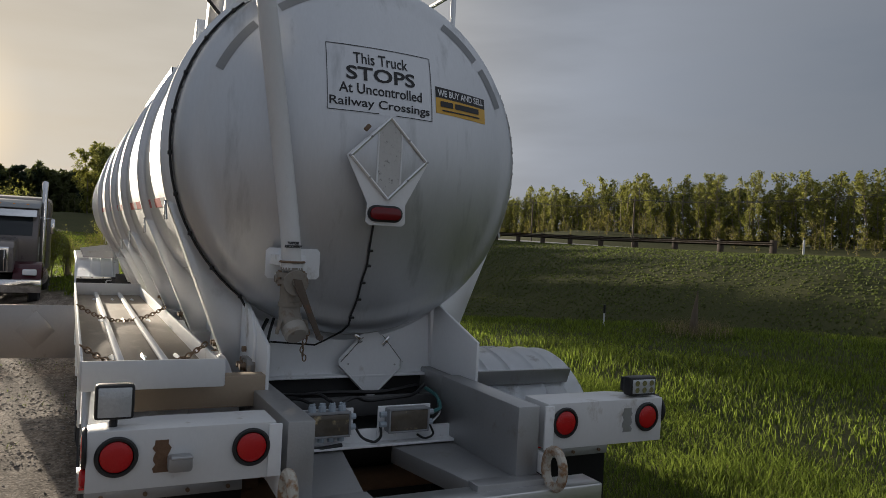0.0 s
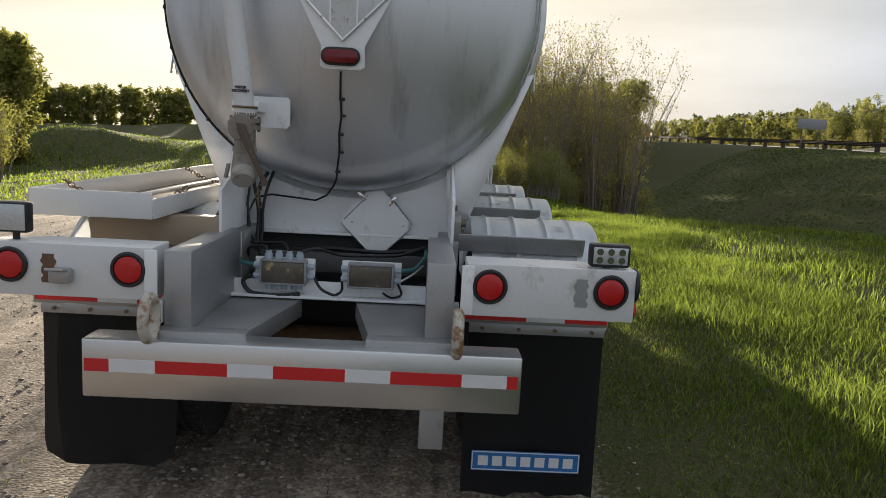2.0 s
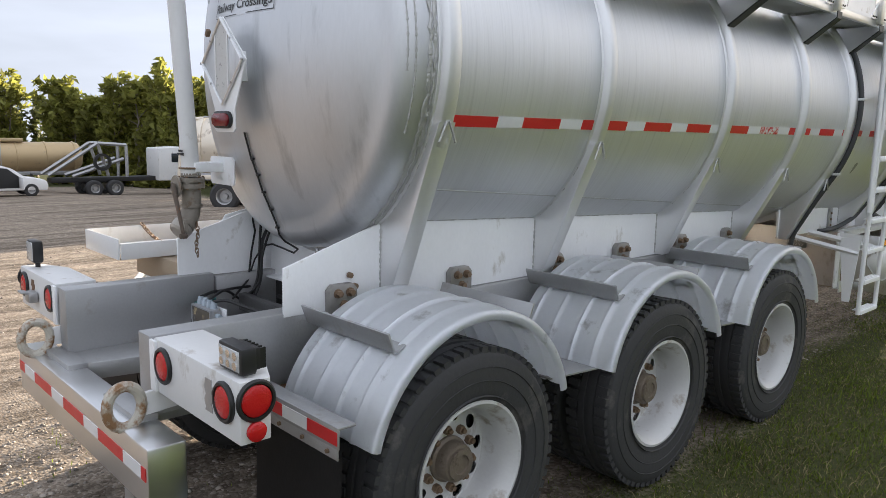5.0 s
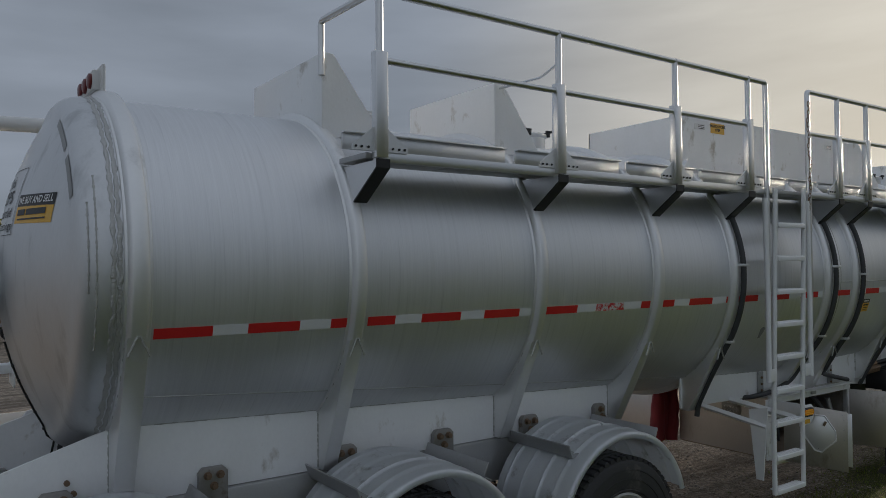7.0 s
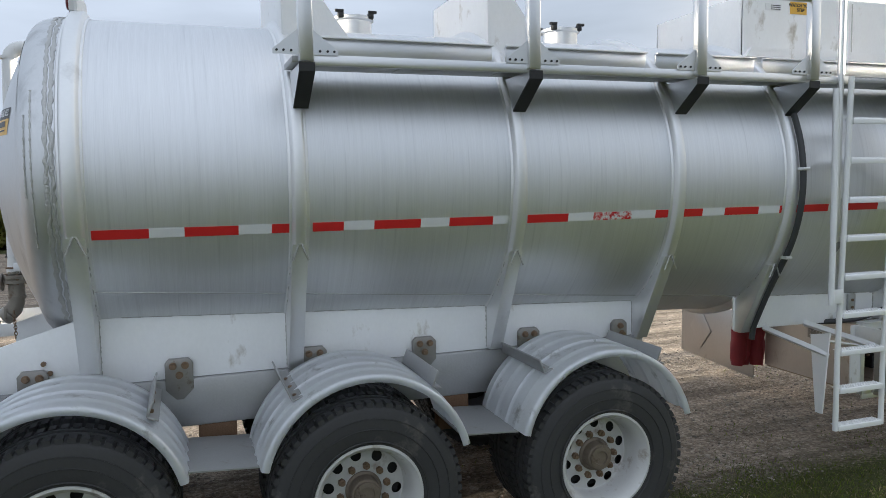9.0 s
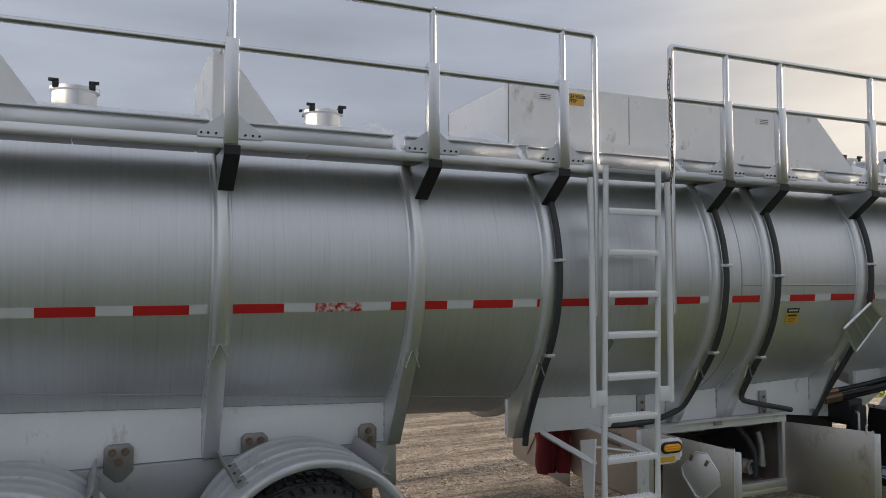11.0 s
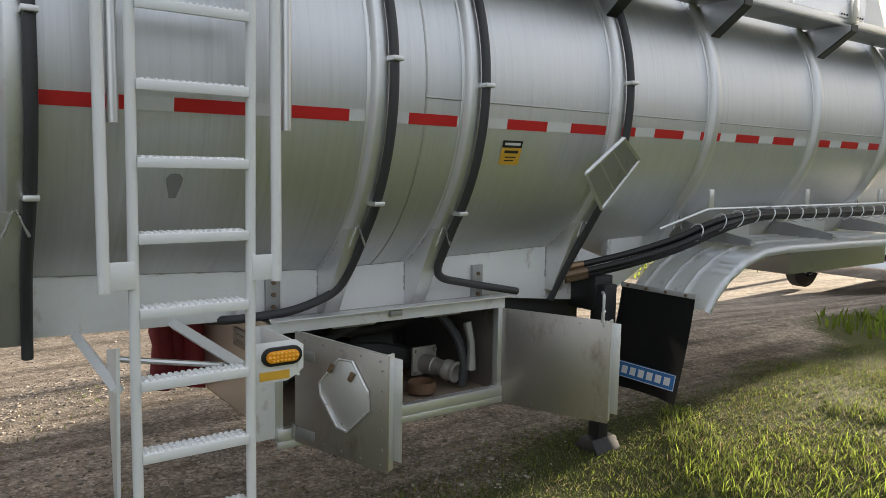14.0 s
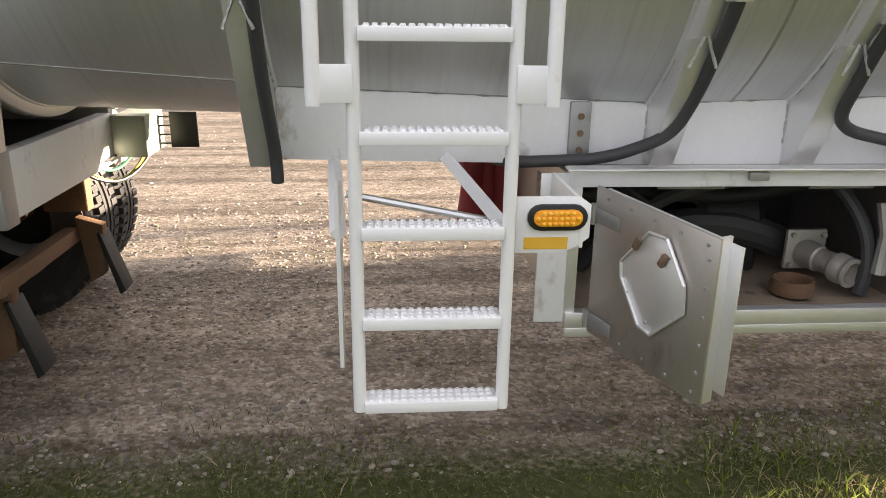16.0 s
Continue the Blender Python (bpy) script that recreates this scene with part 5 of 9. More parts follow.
b_prism(bm, [(0, 2.512), (0.19, 2.320), (0, 2.125), (-0.19, 2.320)], "y", PY - 0.008, PY - 0.001, 0.001)
part("placard", bm, HEAD_AL, placard, "blank scuffed diamond placard")
part("worn_strip", b_prism(bmesh.new(), [(-0.058, 2.450), (0.0, 2.506), (0.058, 2.450), (0.058, 2.186), (0.0, 2.132), (-0.058, 2.186)], "y", PY - 0.0095, PY - 0.007), SPECKLE, placard, "speckled worn strip")
for s in (-1, 1):
    for t in (-1, 1):
        bm = bmesh.new()
        b_tube(bm, [(0, PY - 0.010, 2.320 + t * 0.20), (s * 0.20, PY - 0.010, 2.320)], 0.008, 6)
        part("rim_strip", bm, RIB_AL, placard)
    part("bar", b_tube(bmesh.new(), [(s * 0.062, PY - 0.010, 2.320 + 0.125), (s * 0.062, PY - 0.010, 2.320 - 0.125)], 0.005, 6), RIB_AL, placard)
for x, z in ((0.1, 2.420), (-0.1, 2.420), (0.1, 2.220), (-0.1, 2.220), (0.205, 2.320), (-0.205, 2.320)):
    part("rivet", b_cyl(bmesh.new(), (x, PY - 0.009, z), (x, PY - 0.019, z), 0.006, 8), FRAME_AL, placard)
part("spring_clip", b_box(bmesh.new(), (-0.125, PY - 0.015, 2.460), (0.02, 0.02, 0.035), 0.003, (0, 40, 0)), BOLT, placard)


def oblong(cx, cz, w, h, n=8):
    r = h / 2
    pts = [(cx + w / 2 - r + r * math.cos(a), cz + r * math.sin(a)) for a in np.linspace(-math.pi / 2, math.pi / 2, n)]
    return pts + [(cx - w / 2 + r + r * math.cos(a), cz + r * math.sin(a)) for a in np.linspace(math.pi / 2, 1.5 * math.pi, n)]


part("lamp_gasket", b_prism(bmesh.new(), oblong(-0.008, 2.048, 0.185, 0.082), "y", PY - 0.016, PY, 0.003), BLACK, placard)
part("lens", b_prism(bmesh.new(), oblong(-0.008, 2.048, 0.165, 0.062), "y", PY - 0.028, PY - 0.012, 0.006), material("dark red lens", (0.16, 0.008, 0.012), 0.2, 0, 0.1, 30), placard, "dark red lens")


def head_cable(pts, lift=0.008):
    out = []
    for x, z in pts:
        r = math.hypot(x, z - 2.36)
        out.append((x, (head_y(r) if r < 0.9649 else -0.18) - lift, z))
    return out


cab = part("cable", b_tube(bmesh.new(), head_cable([(-0.02, 1.99), (-0.022, 1.88), (-0.018, 1.78), (-0.03, 1.70), (-0.032, 1.60), (-0.045, 1.52), (-0.05, 1.46), (-0.07, 1.42)]) + [(-0.12, -0.16, 1.36), (-0.18, -0.15, 1.33), (-0.30, -0.145, 1.34), (-0.42, -0.145, 1.35), (-0.50, -0.16, 1.33), (-0.53, -0.20, 1.25), (-0.52, -0.25, 1.14)], 0.0055, 6), CABLE, trailer, "black lamp cable clipped to the head")
for x, z in ((-0.022, 1.86), (-0.018, 1.78), (-0.03, 1.69), (-0.032, 1.60), (-0.05, 1.50)):
    r = math.hypot(x, z - 2.36)
    part("clip", b_box(bmesh.new(), (x + 0.008, head_y(r) - 0.008, z), (0.028, 0.014, 0.012), 0.003), CABLE, cab)
ring = [(0.975 * math.sin(radians(a)), -0.19, 2.36 + 0.975 * math.cos(radians(a))) for a in np.linspace(-42, -142, 26)]
cab2 = part("cable", b_tube(bmesh.new(), ring + [(-0.56, -0.2, 1.52), (-0.52, -0.2, 1.42), (-0.53, -0.22, 1.30), (-0.50, -0.26, 1.14), (-0.42, -0.4, 1.06)], 0.0065, 6), CABLE, trailer, "black cable round the head")
for p in ring[1::3]:
    part("clip", b_box(bmesh.new(), p, (0.02, 0.018, 0.02), 0.004), CABLE, cab2)

# vapour pipe down the rear with valve
pipe = part("vapour_pipe", b_tube(bmesh.new(), round_path([(-0.452, -0.61, 1.77), (-0.47, -0.61, 1.95), (-0.672, -0.60, 3.265), (-0.70, 0.35, 3.30), (-0.62, 1.0, 3.2)], 0.09, 8), 0.046, 20), WHITE, trailer, "white vapour recovery pipe with hooked top")
for z0, z1, x in ((1.76, 1.80, -0.452), (3.19, 3.21, -0.662)):
    part("collar", b_cyl(bmesh.new(), (x, -0.61, z0), (x, -0.61, z1), 0.052, 20), WHITE, pipe)
bm = bmesh.new()
for z0, z1, r in ((1.752, 1.768, 0.052), (1.722, 1.745, 0.072), (1.690, 1.712, 0.072), (1.600, 1.692, 0.050), (1.585, 1.605, 0.056)):
    b_cyl(bm, (-0.452, -0.61, z0), (-0.452, -0.61, z1), r, 24)
b_box(bm, (-0.452, -0.61, 1.717), (0.11, 0.11, 0.03), 0.01)
b_cyl(bm, (-0.53, -0.61, 1.715), (-0.40, -0.61, 1.715), 0.018, 12)
GRIME = material("grimy painted casting", (0.25, 0.225, 0.19), 0.6, 0.2, 0.2, 20, (1, 1, 1), (0.17, 0.12, 0.08), 0.54, bump=0.25, dirt_scale=14)
valve = part("valve", bm, GRIME, trailer, "grimy butterfly valve with a chained cap")
for k in range(6):
    a = math.pi * k / 3 + 0.3
    part("bolt", b_cyl(bmesh.new(), (-0.452 + 0.063 * math.cos(a), -0.61 + 0.063 * math.sin(a), 1.682), (-0.452 + 0.063 * math.cos(a), -0.61 + 0.063 * math.sin(a), 1.753), 0.008, 6), BOLT, valve)
bm = bmesh.new()
b_tube(bm, [(-0.452, -0.61, 1.60), (-0.455, -0.615, 1.56), (-0.452, -0.635, 1.515), (-0.445, -0.66, 1.49)], [0.048, 0.05, 0.054, 0.056], 20)
part("elbow", bm, GRIME, valve, "grimy elbow")
bm = bmesh.new()
b_lathe(bm, [(0.0, 0.052), (0.045, 0.052), (0.056, 0.040), (0.058, 0.0), (0.050, -0.004), (0, -0.004)], (-0.444, -0.662, 1.488), (0.15, -0.75, -0.62), 26)
part("coupling_cap", bm, material("pale dust cap", (0.38, 0.355, 0.315), 0.55, 0.3, 0.12, 14, (1, 1, 1), (0.26, 0.21, 0.16), 0.58, dirt_scale=10), valve, "dusty round coupling cap")
# notched index plate facing the rear, with the hand lever hanging from its hub
OLD_IRON = material("rust-browned lever", (0.12, 0.095, 0.075), 0.65, 0.4, 0.3, 24, (1, 1, 1), (0.22, 0.11, 0.06), 0.56, bump=0.3, dirt_scale=18)
bm = bmesh.new()
b_lathe(bm, [(0.0, -0.006), (0.056, -0.006), (0.060, 0.0), (0.056, 0.006), (0.0, 0.006)], (-0.452, -0.692, 1.700), (0, -1, 0), 28)
b_cyl(bm, (-0.452, -0.64, 1.700), (-0.452, -0.712, 1.700), 0.018, 12)
part("index_plate", bm, GRIME, valve, "grimy notched index plate")
bm = bmesh.new()
b_prism(bm, [(-0.470, 1.722), (-0.430, 1.716), (-0.385, 1.600), (-0.322, 1.452), (-0.344, 1.442), (-0.412, 1.586), (-0.458, 1.672)], "y", -0.716, -0.704, 0.003)
b_cyl(bm, (-0.333, -0.695, 1.450), (-0.333, -0.730, 1.450), 0.014, 10)
part("lever", bm, OLD_IRON, valve, "rust-browned hand lever")
part("saddle_bolt", b_tube(bmesh.new(), [(-0.452 + 0.056 * math.cos(a), -0.61 + 0.056 * math.sin(a), 1.795) for a in np.linspace(math.pi, 2 * math.pi, 11)], 0.006, 6), BOLT, valve)
for s in (-1, 1):
    bm = bmesh.new()
    b_prism(bm, [(-0.452 + s * 0.050, 1.53), (-0.452 + s * 0.068, 1.53), (-0.452 + s * 0.080, 1.465), (-0.452 + s * 0.066, 1.460)], "y", -0.680, -0.664, 0.003)
    part("cam_arm", bm, GRIME, valve)
bm = bmesh.new()
for k in range(9):
    t = bmesh.new()
    b_tube(t, [(0.009 * math.cos(a), 0, 0.016 * math.sin(a)) for a in np.linspace(0, 2 * math.pi, 9)], 0.003, 5, False)
    bmesh.ops.transform(t, matrix=Matrix.Translation((-0.375 + 0.012 * math.sin(k * 0.8), -0.62, 1.50 - 0.020 * k)) @ Matrix.Rotation(radians(90 * (k % 2)), 4, "Z"), verts=t.verts)
    add_mesh(bm, t)
part("chain", bm, BOLT, valve)
bm = bmesh.new()
b_prism(bm, [(-0.54, 1.72), (-0.54, 1.84), (-0.525, 1.855), (-0.285, 1.855), (-0.27, 1.84), (-0.27, 1.72), (-0.285, 1.705), (-0.525, 1.705)], "y", -0.455, -0.447)
b_box(bm, (-0.452, -0.53, 1.80), (0.13, 0.16, 0.05), 0.004)
part("pipe_bracket", bm, PLATE_AL, pipe)
part("lettering", words("tmp_lettering", "VAPOR\nRECOVERY", 0.0165, INK, pipe, Matrix.Translation((-0.463, -0.658, 1.875)) @ pose(0, 0, 0, 90, 0, 0), 0.001).data, None, pipe)
bpy.data.objects.remove(bpy.data.objects["tmp_lettering"])
# lamp bar on the crown
bm = bmesh.new()
b_box(bm, (-0.035, -0.08, 3.415), (0.52, 0.02, 0.16), 0.012)
b_box(bm, (-0.035, -0.10, 3.415), (0.40, 0.05, 0.11), 0.006)
lamps = part("lamp_bar", bm, WHITE, trailer, "top bar with three dark red lamps")
for k in range(3):
    bm = bmesh.new()
    b_lathe(bm, [(0.043, 0), (0.042, 0.012), (0.03, 0.018), (0, 0.02)], (-0.175 + 0.14 * k, -0.125, 3.415), (0, -1, 0), 28)
    part("lens", bm, material("dim red lamp", (0.13, 0.012, 0.012), 0.3), lamps, "dark red lens")
bm = bmesh.new()
b_tube(bm, [(-0.74, -0.02, 3.05), (-0.83, -0.05, 3.13), (-0.85, -0.05, 3.17)], 0.010, 8)
b_box(bm, (-0.86, -0.05, 3.215), (0.085, 0.06, 0.125), 0.012, (0, -12, 0))
part("crown_lamp", bm, BLACK, trailer, "small black lamp on a bent arm")

# lower diamond plate
DIA = [(0.125, 1.420), (0.165, 1.420), (0.335, 1.235), (0.335, 1.195), (0.165, 1.03), (0.150, 1.03), (-0.035, 1.215), (-0.035, 1.250)]
bm = bmesh.new()
b_prism(bm, DIA, "y", -0.143, -0.139)
dia = part("diamond_plate", bm, PLATE_AL, trailer, "blank bent diamond plate", angle=20)
part("stand_off", b_box(bmesh.new(), (0.15, -0.112, 1.26), (0.16, 0.052, 0.14), 0.003), PLATE_AL, dia)
for (x0, z0), (x1, z1) in zip(DIA[2:6], DIA[3:7]):
    part("rim_strip", b_tube(bmesh.new(), [(x0, -0.148, z0), (x1, -0.148, z1)], 0.007, 4), RIB_AL, dia)
for a, b in (((-0.035, 1.250), (0.09, 1.385)), ((0.205, 1.395), (0.335, 1.240))):
    part("seam", b_tube(bmesh.new(), [(a[0] + 0.012, -0.145, a[1] - 0.016), (b[0] + 0.012, -0.145, b[1] - 0.016)], 0.002, 4), INK, dia)
for x, z, a in ((0.070, 1.365, -40), (0.235, 1.345, 40)):
    c = part("spring_clip", b_box(bmesh.new(), (x, -0.151, z), (0.020, 0.012, 0.062), 0.003, (0, a, 0)), CHROME, dia, "bright spring clip")
    part("clip_bolt", b_cyl(bmesh.new(), (x, -0.149, z), (x, -0.169, z), 0.007, 6), BOLT, c)
for x, z in ((0.15, 1.06), (0.02, 1.22), (0.30, 1.21)):
    part("rivet", b_cyl(bmesh.new(), (x, -0.143, z), (x, -0.1465, z), 0.005, 8), FRAME_AL, dia)

# shade below the cradle as near-black sheets and a darkened stiffener
part("bulkhead", b_box(bmesh.new(), (-0.01, -0.075, 0.74), (1.08, 0.012, 0.81), 0.002), DARK, trailer, "near-black sheet standing in for the shade below the cradle")
part("stiffener", b_box(bmesh.new(), (0.0, -0.30, 1.02), (1.0, 0.05, 0.10), 0.006), material("shade-darkened stiffener", (0.10, 0.10, 0.10), 0.6, 0.3, 0.3, 8), trailer)
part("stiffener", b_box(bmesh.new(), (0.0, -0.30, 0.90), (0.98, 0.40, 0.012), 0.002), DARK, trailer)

# junction boxes on the cross member
LID = material("clouded clear lid", (0.105, 0.09, 0.07), 0.16, 0.0, 0.35, 26, (1, 1, 1), (0.50, 0.40, 0.22), 0.60, bump=0.05, dirt_scale=12)
BOX_GREY = material("grey moulded box", (0.27, 0.28, 0.29), 0.5, 0.0, 0.12, 14, (1, 1, 1), (0.20, 0.17, 0.13), 0.58, dirt_scale=9)
GLAND = material("pale blue grey nylon", (0.40, 0.46, 0.52), 0.45, 0.0, 0.1, 20)
for x, clear in ((-0.25, True), (0.171, False)):
    part("mount_plate", b_box(bmesh.new(), (x, -0.598, 1.005), (0.29, 0.012, 0.16), 0.003), PLATE_AL, trailer, "stained mounting plate")
    bm = bmesh.new()
    b_box(bm, (x, -0.632, 1.022), (0.225, 0.055, 0.122), 0.010)
    jb = part("junction_box", bm, BOX_GREY, trailer, "grey cable junction box")
    bm = bmesh.new()
    for c, d in (((x, -0.664, 1.022 + 0.056), (0.22, 0.014, 0.010)), ((x, -0.664, 1.022 - 0.056), (0.22, 0.014, 0.010)), ((x - 0.106, -0.664, 1.022), (0.010, 0.014, 0.104)), ((x + 0.106, -0.664, 1.022), (0.010, 0.014, 0.104))):
        b_box(bm, c, d, 0.002)
    part("lid_rim", bm, BOX_GREY, jb)
    part("lid", b_box(bmesh.new(), (x, -0.664, 1.022), (0.200, 0.012, 0.100), 0.003), LID, jb, "clouded clear lid")
    for k in range(4 if clear else 0):
        g = part("gland", b_cyl(bmesh.new(), (x - 0.075 + 0.05 * k, -0.632, 1.080), (x - 0.075 + 0.05 * k, -0.632, 1.108), 0.019, 8), GLAND, jb)
        part("gland_cap", b_cyl(bmesh.new(), (x - 0.075 + 0.05 * k, -0.632, 1.108), (x - 0.075 + 0.05 * k, -0.632, 1.122), 0.014, 10), GLAND, g)
        part("gland", b_cyl(bmesh.new(), (x - 0.075 + 0.05 * k, -0.632, 0.962), (x - 0.075 + 0.05 * k, -0.632, 0.935), 0.017, 8), GLAND, jb)
    for s in (-1, 1):
        for dz in (-0.022, 0.028):
            part("gland", b_cyl(bmesh.new(), (x + s * 0.112, -0.632, 1.022 + dz), (x + s * 0.145, -0.632, 1.022 + dz), 0.015, 8), GLAND, jb)
TEAL = material("teal cable", (0.05, 0.17, 0.17), 0.5)


def loose_cable(points, r, mat):
    p = round_path(points, 0.06, 5)
    return part("cable", b_tube(bmesh.new(), p, r, 6), mat, trailer)


for pts, r, mat in (([(-0.395, -0.632, 1.05), (-0.47, -0.60, 1.055), (-0.53, -0.40, 1.05)], 0.010, TEAL), ([(0.316, -0.632, 1.05), (0.38, -0.60, 1.055), (0.43, -0.45, 1.09), (0.43, -0.30, 1.10)], 0.010, TEAL),
                    ([(0.316, -0.632, 1.0), (0.37, -0.61, 1.03), (0.42, -0.50, 1.06)], 0.005, WHITE), ([(-0.105, -0.632, 1.0), (-0.07, -0.64, 0.94), (0.0, -0.645, 0.915), (0.035, -0.64, 0.94), (0.03, -0.632, 0.99)], 0.007, CABLE),
                    ([(-0.395, -0.632, 1.0), (-0.46, -0.62, 0.97), (-0.42, -0.63, 0.91), (-0.30, -0.64, 0.90), (-0.17, -0.64, 0.915)], 0.011, CABLE), ([(-0.175, -0.632, 1.12), (-0.10, -0.60, 1.14), (0.0, -0.50, 1.09), (0.30, -0.42, 1.09), (0.42, -0.30, 1.12)], 0.009, CABLE),
                    ([(-0.225, -0.632, 1.12), (-0.26, -0.55, 1.15), (-0.42, -0.40, 1.12), (-0.50, -0.25, 1.10)], 0.008, CABLE), ([(-0.325, -0.632, 1.12), (-0.36, -0.55, 1.13), (-0.48, -0.40, 1.10), (-0.51, -0.28, 1.00)], 0.008, CABLE),
                    ([(0.30, -0.632, 0.99), (0.33, -0.64, 0.93), (0.27, -0.645, 0.915), (0.23, -0.64, 0.94)], 0.006, CABLE), ([(-0.44, -0.14, 1.47), (-0.49, -0.17, 1.38), (-0.47, -0.19, 1.27), (-0.46, -0.20, 1.14), (-0.44, -0.26, 1.04)], 0.010, CABLE),
                    ([(-0.53, -0.15, 1.52), (-0.50, -0.18, 1.38), (-0.475, -0.20, 1.27), (-0.475, -0.21, 1.14), (-0.47, -0.28, 1.02)], 0.009, CABLE), ([(-0.40, -0.14, 1.50), (-0.44, -0.17, 1.38), (-0.455, -0.20, 1.26), (-0.45, -0.21, 1.12), (-0.46, -0.30, 1.05)], 0.008, CABLE),
                    ([(-0.40, -0.12, 1.04), (-0.1, -0.20, 1.08), (0.2, -0.22, 1.07), (0.44, -0.16, 1.09)], 0.012, CABLE)):
    loose_cable(pts, r, mat)
# seven-pin socket on the light box
bm = bmesh.new()
b_box(bm, (-1.005, -1.275, 1.085), (0.085, 0.05, 0.06), 0.012)
b_box(bm, (-1.005, -1.305, 1.112), (0.075, 0.06, 0.012), 0.004, (-14, 0, 0))
part("plug_socket", bm, FRAME_AL, trailer, "grey flap-lid plug socket")

# ---- hose tray on the far side ----
TX0, TX1, TY0, TY1, TZ = -1.33, -0.79, -0.88, 3.3, 1.275
bm = bmesh.new()
b_box(bm, ((TX0 + TX1) / 2, (TY0 + TY1) / 2, TZ + 0.006), (TX1 - TX0, TY1 - TY0, 0.012), 0.002)
tray = part("hose_tray", bm, material("dusty tray plate", (0.22, 0.18, 0.135), 0.62, 0.1, 0.16, 5, (1, 0.5, 1), (0.30, 0.25, 0.19), 0.52, bump=0.15, dirt_scale=5), trailer, "dusty open hose tray")
for c, s in ((((TX0 + TX1) / 2, TY0, TZ + 0.058), (TX1 - TX0, 0.012, 0.117)), (((TX0 + TX1) / 2, TY1, TZ + 0.058), (TX1 - TX0, 0.012, 0.117)), ((TX0, (TY0 + TY1) / 2, TZ + 0.058), (0.012, TY1 - TY0 - 0.014, 0.117)), ((TX1, (TY0 + TY1) / 2, TZ + 0.045), (0.012, TY1 - TY0 - 0.014, 0.09))):
    part("tray_wall", b_box(bmesh.new(), c, s, 0.003), WHITE, tray)
for x in (-1.16, -0.97):
    part("tray_rib", b_box(bmesh.new(), (x, (TY0 + TY1) / 2, TZ + 0.025), (0.035, TY1 - TY0 - 0.03, 0.026), 0.010), WHITE, tray)


def chain_between(name, a, b, sag, parent, mat, links=24):
    bm = bmesh.new()
    a, b = Vector(a), Vector(b)
    for k in range(links):
        t = (k + 0.5) / links
        p = a.lerp(b, t) - Vector((0, 0, sag * 4 * t * (1 - t)))
        d = (b - a) / links - Vector((0, 0, sag * 4 * (1 - 2 * t) / links))
        q = d.to_track_quat("X", "Z").to_matrix().to_4x4()
        tb = bmesh.new()
        L = d.length * 0.72
        b_tube(tb, [(L * math.cos(u), 0.011 * math.sin(u), 0) for u in np.linspace(0, 2 * math.pi, 10)], 0.004, 5, False)
        bmesh.ops.transform(tb, matrix=Matrix.Translation(p) @ q @ Matrix.Rotation(radians(90 * (k % 2)), 4, "X"), verts=tb.verts)
        add_mesh(bm, tb)
    return part(name, bm, mat, parent, "rusty chain")


chain_between("tray_chain", (TX0, -0.55, TZ + 0.13), (TX1, -0.40, TZ + 0.11), 0.11, tray, BOLT, 30)
chain_between("tray_chain", (TX0, 1.2, TZ + 0.13), (TX1, 1.3, TZ + 0.11), 0.10, tray, BOLT, 30)
for y in (-0.60, 0.9, 2.2):
    bm = bmesh.new()
    b_box(bm, (-0.86, y, 1.20), (0.62, 0.10, 0.14), 0.006)
    part("tray_support", bm, material("weathered brown plate", (0.36, 0.29, 0.21), 0.6, 0.3, 0.15, 4) if y < 0 else FRAME_AL, tray)

# ---- between axles and cabinet ----
bm = bmesh.new()
b_box(bm, (-0.62, 3.66, 1.05), (0.30, 0.16, 0.20), 0.006)
ctl = part("control_box", bm, material("pale green box", (0.30, 0.33, 0.26), 0.5, 0.1), trailer, "pale green control box with open black lid")
part("lid", b_box(bmesh.new(), (-0.70, 3.86, 1.05), (0.012, 0.14, 0.18), 0.004), BLACK, ctl, "open black lid")
for k in range(4):
    part("hinge", b_box(bmesh.new(), (-0.70, 3.765, 0.98 + 0.045 * k), (0.01, 0.05, 0.008), 0), BLACK, ctl)
for a, b, c, m in (((-0.2, 3.45, 1.1), (-0.3, 3.6, 0.80), (-0.62, 3.62, 0.95), material("green cable", (0.03, 0.16, 0.08), 0.5)), ((-0.15, 3.42, 1.08), (-0.3, 3.62, 0.70), (-0.66, 3.70, 0.95), CABLE), ((-0.1, 3.42, 1.12), (-0.25, 3.58, 0.86), (-0.60, 3.60, 1.0), CABLE),
                   ((-0.3, 3.44, 1.0), (-0.4, 3.60, 0.72), (-0.6, 3.68, 0.94), material("yellow air line", (0.5, 0.36, 0.02), 0.5))):
    p = [Vector(a).lerp(Vector(b), t).lerp(Vector(b).lerp(Vector(c), t), t) for t in np.linspace(0, 1, 12)]
    part("cable", b_tube(bmesh.new(), p, 0.008, 6), m, trailer)
bm = bmesh.new()
b_box(bm, (0.0, 3.54, 1.04), (1.06, 0.06, 0.24), 0.004)
part("end_member", bm, PLATE_AL, trailer)
bm = bmesh.new()
b_box(bm, (0.05, 3.40, 0.62), (1.1, 0.07, 0.07), 0.006, (0, -6, 8))
part("cross_tube", bm, RUST, trailer, "rusty cross tube")
